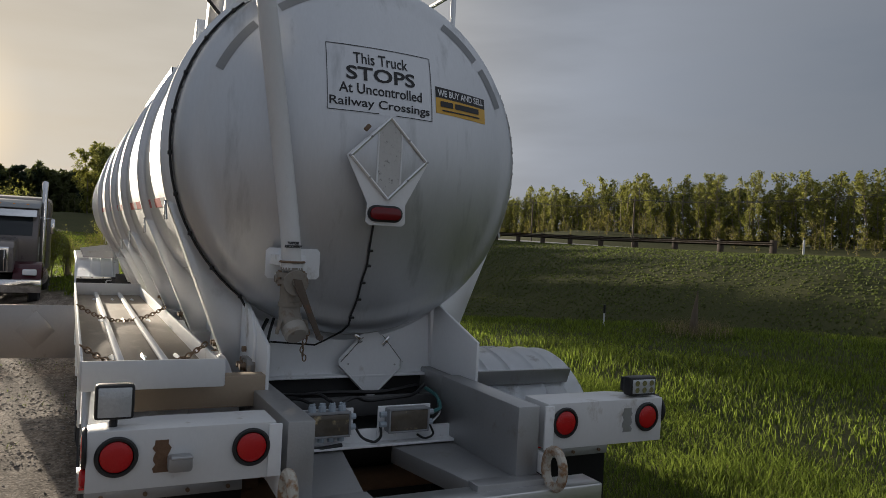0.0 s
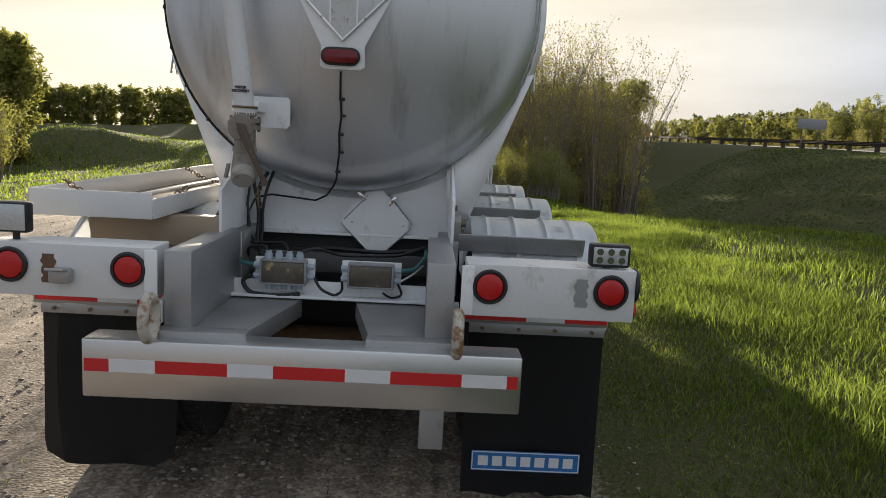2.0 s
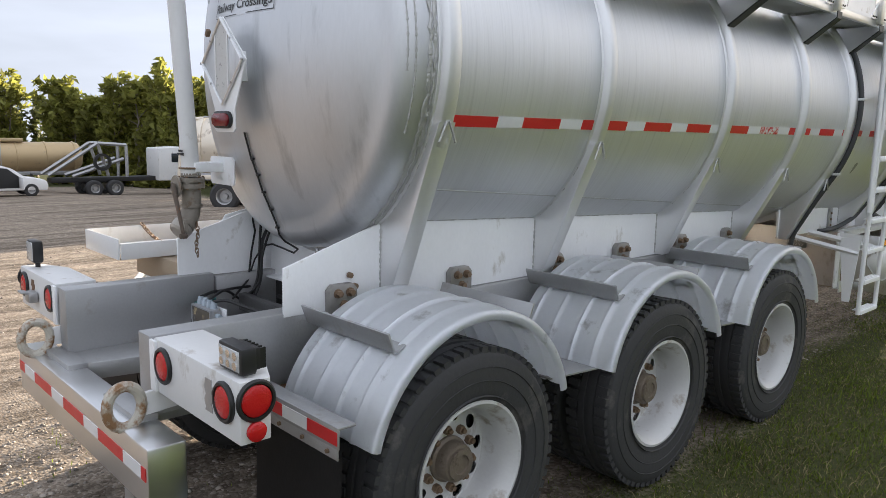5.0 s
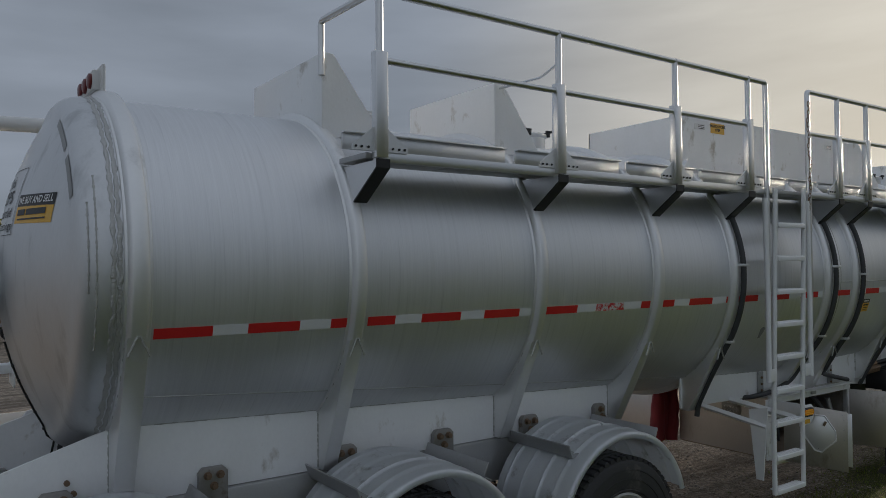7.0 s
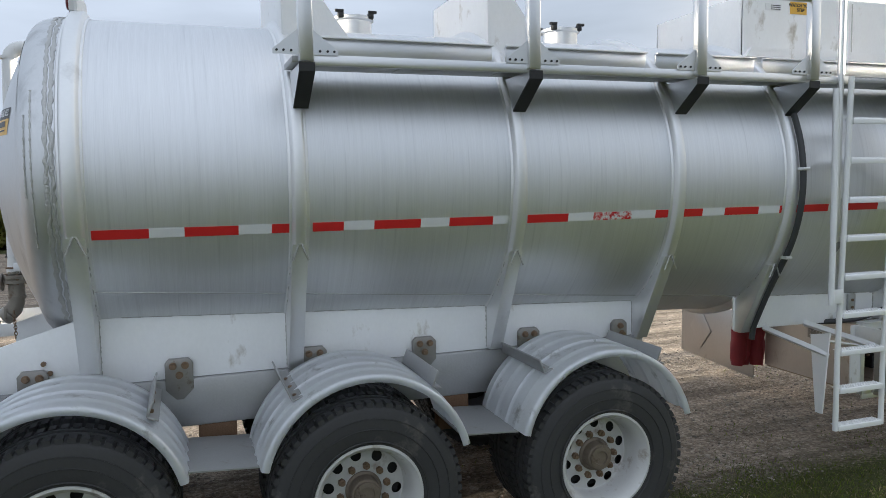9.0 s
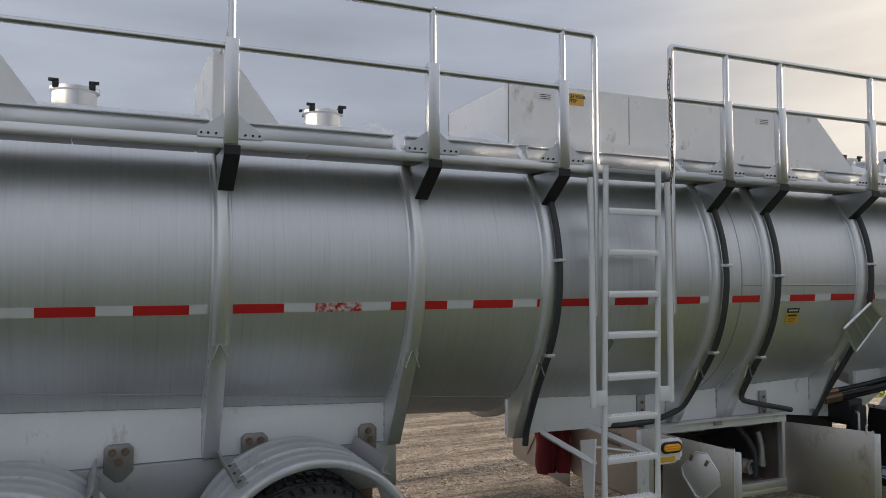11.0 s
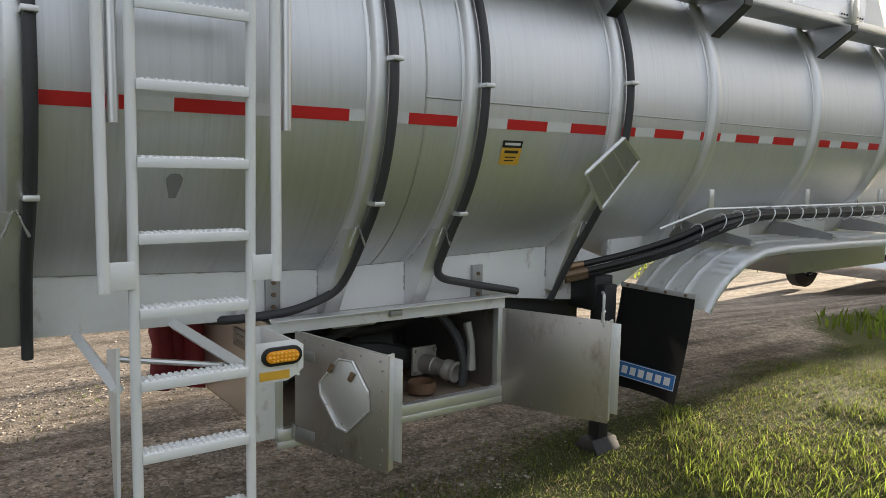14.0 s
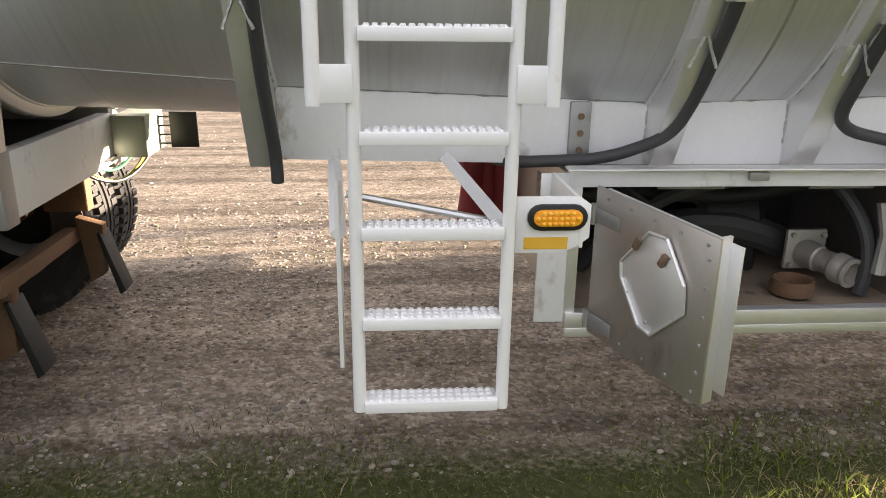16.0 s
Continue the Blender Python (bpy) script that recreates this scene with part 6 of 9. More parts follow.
for x, y in ((-0.48, 3.42), (0.42, 3.40)):
    bm = bmesh.new()
    b_prism(bm, [(y - 0.06, 0.66), (y + 0.07, 0.62), (y + 0.05, 0.36), (y - 0.02, 0.32)], "x", x - 0.03, x + 0.03, 0.006)
    hk = part("spring_hook", bm, RUST, trailer, "rusty hooked bracket")
    part("rubber_tongue", b_prism(bmesh.new(), [(y + 0.04, 0.58), (y + 0.06, 0.58), (y + 0.15, 0.28), (y + 0.12, 0.26)], "x", x - 0.07, x + 0.05, 0.003), FLAP, hk, "black rubber tongue")
CANVAS = material("red canvas", (0.22, 0.02, 0.03), 0.7, 0, 0.3, 8)
for k, (dx, dy) in enumerate(((0, 0), (0.07, 0.09), (-0.05, 0.10), (0.02, -0.08))):
    bm = bmesh.new()
    b_tube(bm, [(-0.44 + dx, 5.39 + dy, 0.55), (-0.45 + dx, 5.40 + dy, 0.63), (-0.45 + dx, 5.40 + dy, 0.72), (-0.43 + dx, 5.39 + dy, 0.82), (-0.42 + dx, 5.38 + dy, 0.90), (-0.43 + dx, 5.40 + dy, 1.02), (-0.44 + dx, 5.42 + dy, 1.12)], [0.05, 0.07, 0.075, 0.066, 0.07, 0.06, 0.05], 14)
    for v in bm.verts:
        v.co += 0.022 * Vector((noise.noise(v.co * 14), noise.noise(v.co * 14 + Vector((9, 0, 0))), 0))
    part("canvas_roll", bm, CANVAS, trailer, "crumpled dark red canvas roll")

# ---- pump cabinet with open doors ----
CX, CY0, CY1, CZ0, CZ1 = 0.72, 5.52, 6.90, 0.575, 1.11
bm = bmesh.new()
b_box(bm, (0.22, (CY0 + CY1) / 2, CZ0 - 0.006), (1.0, CY1 - CY0, 0.012), 0)
cabinet = part("pump_cabinet", bm, material("grimy cabinet floor", (0.30, 0.24, 0.18), 0.7, 0.2, 0.3, 9, (1, 1, 1), (0.14, 0.11, 0.08), 0.55, bump=0.2, dirt_scale=6), trailer, "grimy metal pump cabinet with open doors")
part("cabinet_wall", b_box(bmesh.new(), (0.19, CY0, (CZ0 + CZ1) / 2), (0.98, 0.012, CZ1 - CZ0), 0), STEEL, cabinet)
part("cabinet_wall", b_box(bmesh.new(), (0.19, CY1, (CZ0 + CZ1) / 2), (0.98, 0.012, CZ1 - CZ0), 0), STEEL, cabinet)
# back wall is near-black: the cabinet's inner shade is in its colour
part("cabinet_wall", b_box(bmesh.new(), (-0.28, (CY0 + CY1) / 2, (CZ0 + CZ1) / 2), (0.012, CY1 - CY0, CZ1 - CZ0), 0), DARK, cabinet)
part("cabinet_roof", b_box(bmesh.new(), (0.20, (CY0 + CY1) / 2, CZ1 + 0.008), (1.0, CY1 - CY0 + 0.05, 0.012), 0), STEEL, cabinet)
part("sill", b_box(bmesh.new(), (CX, (CY0 + CY1) / 2, CZ0 + 0.012), (0.05, CY1 - CY0, 0.06), 0.004), RIB_AL, cabinet)
part("sill", b_box(bmesh.new(), (CX + 0.02, (CY0 + CY1) / 2, CZ0 - 0.035), (0.012, CY1 - CY0, 0.035), 0.002), RIB_AL, cabinet)
part("header", b_box(bmesh.new(), (CX - 0.01, (CY0 + CY1) / 2, CZ1 + 0.002), (0.06, CY1 - CY0 + 0.02, 0.065), 0.004), PLATE_AL, cabinet)
part("gutter", b_box(bmesh.new(), (CX + 0.035, (CY0 + CY1) / 2, CZ1 + 0.038), (0.07, CY1 - CY0 + 0.06, 0.008), 0.002), RIB_AL, cabinet)
part("door_post", b_box(bmesh.new(), (CX - 0.01, CY1 - 0.01, (CZ0 + CZ1) / 2), (0.05, 0.045, CZ1 - CZ0 + 0.04), 0.004), RIB_AL, cabinet)
part("door_post", b_box(bmesh.new(), (CX, CY0 - 0.045, 0.85), (0.012, 0.13, 0.55), 0.003), PLATE_AL, cabinet)
part("door_post", b_box(bmesh.new(), (CX - 0.01, CY0 + 0.015, (CZ0 + CZ1) / 2), (0.045, 0.04, CZ1 - CZ0 + 0.04), 0.004), RIB_AL, cabinet)
part("latch", b_box(bmesh.new(), (CX + 0.04, 6.16, CZ1 + 0.012), (0.02, 0.07, 0.03), 0.003), FRAME_AL, cabinet)


def cabinet_door(hx, hy, dx, dy, length, z0, z1, flange, sag=0.0):
    """A door hinged on an upright edge and swung out along (dx, dy)."""
    d = Vector((dx, dy, 0)).normalized()
    m = Matrix(((d.x, -d.y, 0, hx), (d.y, d.x, 0, hy), (-sag, 0, 1, 0), (0, 0, 0, 1)))
    bm = bmesh.new()
    b_box(bm, (length / 2, 0, (z0 + z1) / 2), (length, 0.010, z1 - z0), 0.002)
    bmesh.ops.transform(bm, matrix=m, verts=bm.verts)
    door = part("cabinet_door", bm, STEEL, cabinet, "open dull metal door with riveted edge")
    bm = bmesh.new()
    s = flange
    b_box(bm, (length - 0.012, s * 0.028, (z0 + z1) / 2), (0.012, 0.055, z1 - z0), 0.002)
    b_box(bm, (length + 0.008, s * 0.055, (z0 + z1) / 2 + 0.01), (0.055, 0.008, z1 - z0 - 0.06), 0.002)
    b_box(bm, (length / 2, s * 0.02, z1 - 0.012), (length - 0.04, 0.035, 0.008), 0.001)
    b_box(bm, (length / 2, s * 0.02, z0 + 0.012), (length - 0.04, 0.035, 0.008), 0.001)
    bmesh.ops.transform(bm, matrix=m, verts=bm.verts)
    part("door_edge", bm, RIB_AL, door, "folded aluminium edge")
    for u, z in [(0.06 + (length - 0.1) * k / 4, zz) for k in range(5) for zz in (z0 + 0.03, z1 - 0.03)] + [(length - 0.03, z0 + 0.1 + 0.09 * k) for k in range(5)]:
        bm = bmesh.new()
        b_cyl(bm, (u, -s * 0.005, z), (u, -s * 0.010, z), 0.006, 7)
        bmesh.ops.transform(bm, matrix=m, verts=bm.verts)
        part("rivet", bm, FRAME_AL, door)
    return door, m


door1, m1 = cabinet_door(0.785, 5.593, 0.93, 0.47, 0.515, 0.566, 1.098, 1, 0.10)
bm = bmesh.new()
OCT = [(0.262, 1.030), (0.335, 1.036), (0.418, 0.918), (0.424, 0.832), (0.305, 0.704), (0.250, 0.712), (0.160, 0.838), (0.154, 0.893)]
b_prism(bm, OCT, "y", -0.018, -0.010, 0.002)
bmesh.ops.transform(bm, matrix=m1, verts=bm.verts)
octa = part("placard_plate", bm, RIB_AL, door1, "bare eight-sided placard plate")
for (u0, z0), (u1, z1) in zip(OCT, OCT[1:] + OCT[:1]):
    part("rim_strip", b_tube(bmesh.new(), [m1 @ Vector((u0, -0.020, z0)), m1 @ Vector((u1, -0.020, z1))], 0.006, 5), RIB_AL, octa)
for u, z in ((0.19, 0.95), (0.35, 0.98), (0.39, 0.80), (0.28, 0.735), (0.19, 0.80)):
    part("rivet", b_cyl(bmesh.new(), m1 @ Vector((u, -0.016, z)), m1 @ Vector((u, -0.022, z)), 0.005, 7), FRAME_AL, octa)
for u, z in ((0.225, 0.982), (0.335, 0.968)):
    bm = bmesh.new()
    b_box(bm, (u, -0.03, z), (0.02, 0.016, 0.045), 0.003, (0, 25, 0))
    bmesh.ops.transform(bm, matrix=m1, verts=bm.verts)
    part("spring_clip", bm, BOLT, door1)
for z in (1.0, 0.62):
    bm = bmesh.new()
    b_box(bm, (0.06, -0.009, z), (0.12, 0.008, 0.05), 0.003)
    b_cyl(bm, (0.0, -0.012, z - 0.035), (0.0, -0.012, z + 0.035), 0.011, 10)
    bmesh.ops.transform(bm, matrix=m1, verts=bm.verts)
    part("hinge", bm, FRAME_AL, door1)
door2, m2 = cabinet_door(0.735, 6.90, 0.91, 0.40, 0.64, 0.515, 1.075, 1)
bm = bmesh.new()
b_tube(bm, [(0.60, -0.005, 1.07), (0.60, -0.03, 1.07), (0.60, -0.03, 1.12), (0.60, 0.0, 1.125)], 0.008, 8)
bmesh.ops.transform(bm, matrix=m2, verts=bm.verts)
part("pull_handle", bm, RIB_AL, door2)
# the far side's long door, swung right out, with a diamond frame
door3, m3 = cabinet_door(-0.76, 5.80, -1.0, 0.12, 1.36, 0.30, 0.93, -1)
bm = bmesh.new()
b_prism(bm, [(0.95, 0.86), (1.16, 0.63), (0.95, 0.40), (0.74, 0.63)], "y", 0.008, 0.016, 0.002)
bmesh.ops.transform(bm, matrix=m3, verts=bm.verts)
part("placard_plate", bm, STEEL, door3, "pale diamond placard plate")
# paddle latch on the cabinet's rear wall
bm = bmesh.new()
b_box(bm, (0.30, CY0 - 0.012, 0.975), (0.20, 0.012, 0.10), 0.02)
latch = part("paddle_latch", bm, SPLICE, cabinet, "tread-plate paddle latch")
for k in range(5):
    for q in range(2):
        part("tread_bump", b_box(bmesh.new(), (0.235 + 0.032 * k, CY0 - 0.020, 0.957 + 0.035 * q), (0.022, 0.006, 0.007), 0.002, (0, 45 if (k + q) % 2 else -45, 0)), STEEL, latch)
# pump fittings inside
bm = bmesh.new()
b_box(bm, (0.42, 6.42, 0.79), (0.025, 0.175, 0.175), 0.012)
for dy in (-0.065, 0.065):
    for dz in (-0.065, 0.065):
        b_cyl(bm, (0.43, 6.42 + dy, 0.79 + dz), (0.45, 6.42 + dy, 0.79 + dz), 0.011, 6)
b_tube(bm, [(0.42, 6.42, 0.775), (0.50, 6.445, 0.77), (0.505, 6.447, 0.77), (0.60, 6.478, 0.763)], [0.058, 0.056, 0.048, 0.048], 24)
b_lathe(bm, [(0.046, -0.05), (0.046, 0.055), (0.060, 0.055), (0.062, 0.045), (0.056, 0.035), (0.056, 0.022), (0.062, 0.012), (0.062, -0.02), (0.05, -0.035)], (0.60, 6.478, 0.763), (0.24, 0.08, -0.02), 24)
bmesh.ops.translate(bm, vec=(-0.09, 0.21, -0.075), verts=bm.verts)
part("pump_outlet", bm, material("cast fitting", (0.42, 0.40, 0.36), 0.5, 0.5, 0.2, 14, (1, 1, 1), (0.25, 0.18, 0.12), 0.6), cabinet, "cast outlet coupling with flange")
part("coupling_cap", b_lathe(bmesh.new(), [(0.075, 0), (0.082, 0.0), (0.085, 0.03), (0.082, 0.06), (0.072, 0.06), (0.070, 0.012), (0, 0.01)], (0.50, 6.50, 0.588), (0, 0, 1), 28), RUST, cabinet, "loose coupling cap")
for a, b, c, r in (((0.2, 5.7, 0.6), (0.4, 5.9, 1.0), (0.5, 6.2, 1.05), 0.03), ((0.55, 6.75, 0.6), (0.6, 6.8, 0.9), (0.35, 6.6, 1.08), 0.028), ((0.1, 6.0, 0.7), (0.3, 6.2, 0.9), (0.2, 6.6, 0.7), 0.07), ((0.45, 6.05, 0.62), (0.5, 6.0, 0.9), (0.3, 5.8, 1.0), 0.02)):
    p = [Vector(a).lerp(Vector(b), t).lerp(Vector(b).lerp(Vector(c), t), t) for t in np.linspace(0, 1, 12)]
    part("inner_hose", b_tube(bmesh.new(), p, r, 10), HOSE, cabinet)
bm = bmesh.new()
b_lathe(bm, [(0, -0.16), (0.12, -0.16), (0.15, -0.12), (0.15, 0.10), (0.11, 0.15), (0, 0.15)], (0.12, 6.35, 0.80), (0, 1, 0), 28)
b_box(bm, (0.12, 6.35, 0.66), (0.22, 0.26, 0.16), 0.02)
pump = part("pump", bm, FLAP, cabinet, "black oily pump housing")
for k in range(8):
    a = math.pi * k / 4
    part("bolt", b_cyl(bmesh.new(), (0.12 + 0.13 * math.cos(a), 6.18, 0.80 + 0.13 * math.sin(a)), (0.12 + 0.13 * math.cos(a), 6.205, 0.80 + 0.13 * math.sin(a)), 0.011, 6), BOLT, pump)
part("drip_valve", b_tube(bmesh.new(), [(0.60, 6.78, 0.70), (0.60, 6.78, 0.86), (0.58, 6.76, 0.98)], [0.03, 0.022, 0.026], 10), FRAME_AL, cabinet)
part("feed_pipe", b_tube(bmesh.new(), round_path([(0.30, 5.62, 0.95), (0.32, 6.0, 0.96), (0.25, 6.3, 0.92), (0.2, 6.8, 0.98)], 0.1), 0.035, 12), FLAP, cabinet)
part("loose_handle", b_tube(bmesh.new(), [(0.66, 6.02, 0.62), (0.60, 6.10, 0.66), (0.55, 6.14, 0.72)], 0.012, 8), FRAME_AL, cabinet)
for y in (5.95, 6.5):
    part("spring_rod", b_tube(bmesh.new(), [(0.70, y - 0.12, 1.07), (0.70, y + 0.12, 1.07)], 0.008, 8), FRAME_AL, cabinet)
# amber lamp on its plate beside the ladder
bm = bmesh.new()
b_prism(bm, [(5.255, 0.975), (5.255, 1.145), (5.44, 1.145), (5.475, 1.12), (5.475, 1.02), (5.44, 0.995), (5.40, 0.975)], "x", 1.12, 1.128, 0.002)
b_box(bm, (0.93, 5.45, 1.06), (0.40, 0.012, 0.14), 0.002)
plate = part("side_lamp", bm, PLATE_AL, trailer, "amber oblong side marker lamp on a plate")
part("lamp_gasket", b_prism(bmesh.new(), oblong(5.375, 1.085, 0.178, 0.078), "x", 1.127, 1.142, 0.003), BLACK, plate)
part("lens", b_prism(bmesh.new(), oblong(5.375, 1.085, 0.145, 0.050), "x", 1.135, 1.152, 0.005), AMBER_LENS, plate, "amber lens")
CELL = finish("cell", b_lathe(bmesh.new(), [(0.0068, 0.0), (0.0062, 0.003), (0.003, 0.005), (0, 0.0055)], (0, 0, 0), (1, 0, 0), 8), material("bright amber cell", (1.0, 0.50, 0.05), 0.15, 0.0, 0.1, 60, bump=0))
for k in range(8):
    for q in range(3):
        if 0 < k < 7 or q == 1:
            part("cell", CELL, None, plate, "", (1.152, 5.375 - 0.0595 + 0.017 * k, 1.085 + 0.0155 * (q - 1)))
part("reflector_scrap", b_box(bmesh.new(), (1.1295, 5.345, 1.005), (0.002, 0.13, 0.036), 0), YELLOW, plate, "torn amber reflector")
# bolted splice plates on the front skirt
for y, z in ((5.57, 1.24), (6.83, 1.20)):
    bm = bmesh.new()
    b_box(bm, (0.572, y, z), (0.022, 0.075, 0.22), 0.004)
    sp = part("bolt_plate", bm, FRAME_AL, trailer, "splice plate with rusty bolts")
    for dz in (-0.06, 0.0, 0.06):
        part("bolt", b_cyl(bmesh.new(), (0.583, y, z + dz), (0.593, y, z + dz), 0.012, 6), BOLT, sp)

# drain hoses strapped to the ribs
def rib_hose(y, z_end, tail):
    pts = []
    for a in np.linspace(48, 128, 20):
        r = tank_r(y) + 0.062
        pts.append((r * math.sin(radians(a)), y + 0.045, tank_z(y) + r * math.cos(radians(a))))
    keep = [p for p in pts if p[2] > z_end]
    h = part("drain_hose", b_tube(bmesh.new(), round_path(keep + tail, 0.10, 6), 0.022, 12), HOSE, trailer, "dark drain hose strapped to a rib")
    for p in (keep[1], keep[len(keep) // 2], keep[-2]):
        part("strap", b_box(bmesh.new(), p, (0.075, 0.055, 0.022), 0.004), RIB_AL, h)


rib_hose(4.46, 1.62, [(0.80, 4.50, 1.45), (0.655, 4.51, 1.18), (0.64, 4.51, 1.08)])
rib_hose(5.86, 1.60, [(0.78, 5.90, 1.40), (0.70, 5.86, 1.25), (0.62, 5.66, 1.155), (0.60, 5.36, 1.14), (0.50, 5.28, 1.13)])
rib_hose(6.38, 1.55, [(0.74, 6.42, 1.32), (0.66, 6.52, 1.26), (0.63, 6.8, 1.20), (0.62, 7.10, 1.14)])
rib_hose(7.43, 1.60, [(0.80, 7.45, 1.45), (0.66, 7.42, 1.20), (0.60, 7.40, 1.06)])

# ---- front legs, flap, long fender and hydraulic hoses ----
for side in (1, -1):
    bm = bmesh.new()
    b_box(bm, (side * 0.77, 7.70, 0.80), (0.115, 0.115, 0.72), 0.008)
    b_box(bm, (side * 0.77, 7.70, 0.36), (0.09, 0.09, 0.40), 0.006)
    leg = part("landing_leg", bm, FLAP, trailer, "black landing leg with wide foot")
    part("foot", b_prism(bmesh.new(), [(side * 0.77 - 0.12, 0.045), (side * 0.77 - 0.12, 0.07), (side * 0.77 - 0.05, 0.17), (side * 0.77 + 0.05, 0.17), (side * 0.77 + 0.12, 0.07), (side * 0.77 + 0.12, 0.045)], "y", 7.59, 7.81, 0.006), FLAP, leg)
    part("leg_bracket", b_box(bmesh.new(), (side * 0.66, 7.70, 1.10), (0.22, 0.16, 0.22), 0.008), BLACK, leg)
    part("crank", b_tube(bmesh.new(), round_path([(side * 0.83, 7.62, 1.12), (side * 0.90, 7.56, 1.12), (side * 0.90, 7.56, 0.62), (side * 0.98, 7.56, 0.60)], 0.03), 0.010, 8), RIB_AL, leg)
    # ribbed long fender
    bm = bmesh.new()
    path = [(8.02, 1.04), (8.10, 1.14), (8.22, 1.24), (8.40, 1.33), (8.62, 1.385), (8.9, 1.40), (9.6, 1.395), (10.6, 1.385), (11.6, 1.375), (12.7, 1.37)]
    prof = []
    for u in np.linspace(0, 1, 41):
        lift = max([0.014 * max(0.0, 1 - abs(u - c) / 0.028) for c in (0.15, 0.42, 0.68)] + [0])
        prof.append((0.70 + 0.58 * u, lift))
    prof += [(1.297, -0.006), (1.304, -0.024), (1.300, -0.045), (1.288, -0.052)]
    rows = []
    for i, (y, z) in enumerate(path):
        a, b = path[max(i - 1, 0)], path[min(i + 1, len(path) - 1)]
        t = Vector((b[0] - a[0], b[1] - a[1])).normalized()
        rows.append([bm.verts.new((side * px, y - t.y * pr, z + t.x * pr)) for px, pr in prof])
    for a, b in zip(rows, rows[1:]):
        for k in range(len(prof) - 1):
            bm.faces.new((a[k], a[k + 1], b[k + 1], b[k]))
    bmesh.ops.solidify(bm, geom=list(bm.faces), thickness=0.004)
    part("fender", bm, FENDER, trailer, "long ribbed aluminium mud guard", angle=50)
    for y in (8.6, 9.64, 10.8, 12.0):
        bm = bmesh.new()
        b_prism(bm, [(side * 0.56, 1.40), (side * 0.56, 1.55), (side * 1.2, 1.44), (side * 1.2, 1.40)], "y", y - 0.006, y + 0.006)
        b_box(bm, (side * 0.88, y + 0.03, 1.415), (0.64, 0.06, 0.008), 0.002)
        part("fender_bracket", bm, FRAME_AL, trailer)
    bm = bmesh.new()
    prev = None
    for j in range(11):
        z = 1.145 - 0.65 * j / 10
        row = [bm.verts.new((side * (0.72 + 0.56 * i / 8), 7.93 - 0.10 * (j / 10) ** 1.5 - 0.05 * (2 * i / 8 - 1) ** 2 * (j / 10), z)) for i in range(9)]
        if prev:
            for i in range(8):
                bm.faces.new((prev[i], prev[i + 1], row[i + 1], row[i]))
        prev = row
    bmesh.ops.solidify(bm, geom=list(bm.faces), thickness=0.009)
    f2 = part("mud_flap", bm, FLAP, trailer, "curled black rubber mud flap")
    part("clamp_strip", b_box(bmesh.new(), (side * 1.0, 7.922, 1.135), (0.57, 0.006, 0.032), 0.001), RIB_AL, f2)
    for i in range(4):
        part("bolt", b_cyl(bmesh.new(), (side * (0.78 + 0.147 * i), 7.922, 1.135), (side * (0.78 + 0.147 * i), 7.908, 1.135), 0.009, 8), BOLT, f2)
    if side > 0:
        bm = bmesh.new()
        b_box(bm, (1.0, 7.815, 0.615), (0.50, 0.003, 0.10), 0, (-14, 0, 0))
        part("name_plate", bm, BLUE, f2, "blue name plate")
        pl = Matrix.Translation((1.0, 7.812, 0.615)) @ pose(0, 0, 0, 76, 0, 0)
        for k in range(7):
            bars("bar", TAPE_WHITE, f2, [(-0.195 + 0.065 * k, 0, 0.044, 0.048)], pl)
        bars("border", TAPE_WHITE, f2, [(0, 0.045, 0.50, 0.004), (0, -0.045, 0.50, 0.004), (-0.248, 0, 0.004, 0.09), (0.248, 0, 0.004, 0.09)], pl)
# front frame under the tank nose
for side in (1, -1):
    bm = bmesh.new()
    b_prism(bm, [(7.95, 1.02), (7.95, 1.50), (12.2, 1.56), (12.2, 1.36), (8.5, 1.30)], "x", side * 0.50, side * 0.56, 0.004)
    part("nose_beam", bm, PLATE_AL, trailer)
# hydraulic hoses from the fittings to the nose
HP = ((0.66, 7.55, 1.27), (0.80, 7.85, 1.34), (0.95, 8.15, 1.44), (1.03, 8.45, 1.56), (1.04, 8.9, 1.605), (1.03, 10.0, 1.60), (1.01, 11.2, 1.60), (0.98, 12.3, 1.62))
for k, (dx, dy, dz) in enumerate(((0, 0, 0), (0.012, 0.03, -0.052), (-0.03, -0.02, -0.045), (0.035, 0.0, -0.028))):
    pts = [(x + dx * (0.4 if i > 3 else 1), y + dy, z + dz * (0.65 if i > 3 else 1.3)) for i, (x, y, z) in enumerate(HP)]
    h = part("hydraulic_hose", b_tube(bmesh.new(), round_path(pts, 0.25, 5), 0.021, 10), CABLE, trailer, "black hydraulic hose")
    p0, p1 = Vector(pts[0]), Vector(pts[1])
    part("fitting", b_cyl(bmesh.new(), p0 - (p1 - p0).normalized() * 0.10, p0 + (p1 - p0).normalized() * 0.05, 0.025, 8), material("brass fitting", (0.30, 0.20, 0.12), 0.5, 0.7, 0.2, 20) if k == 0 else BOLT, h)
hold = part("hose_rail", b_tube(bmesh.new(), [(0.86, 8.1, 1.50), (0.99, 8.42, 1.63), (1.0, 12.2, 1.65)], 0.010, 8), RIB_AL, trailer)
for y in (8.45, 9.64, 10.8, 12.05):
    part("hanger", b_box(bmesh.new(), (0.985, y, 1.70), (0.02, 0.05, 0.12), 0.003), RIB_AL, hold)
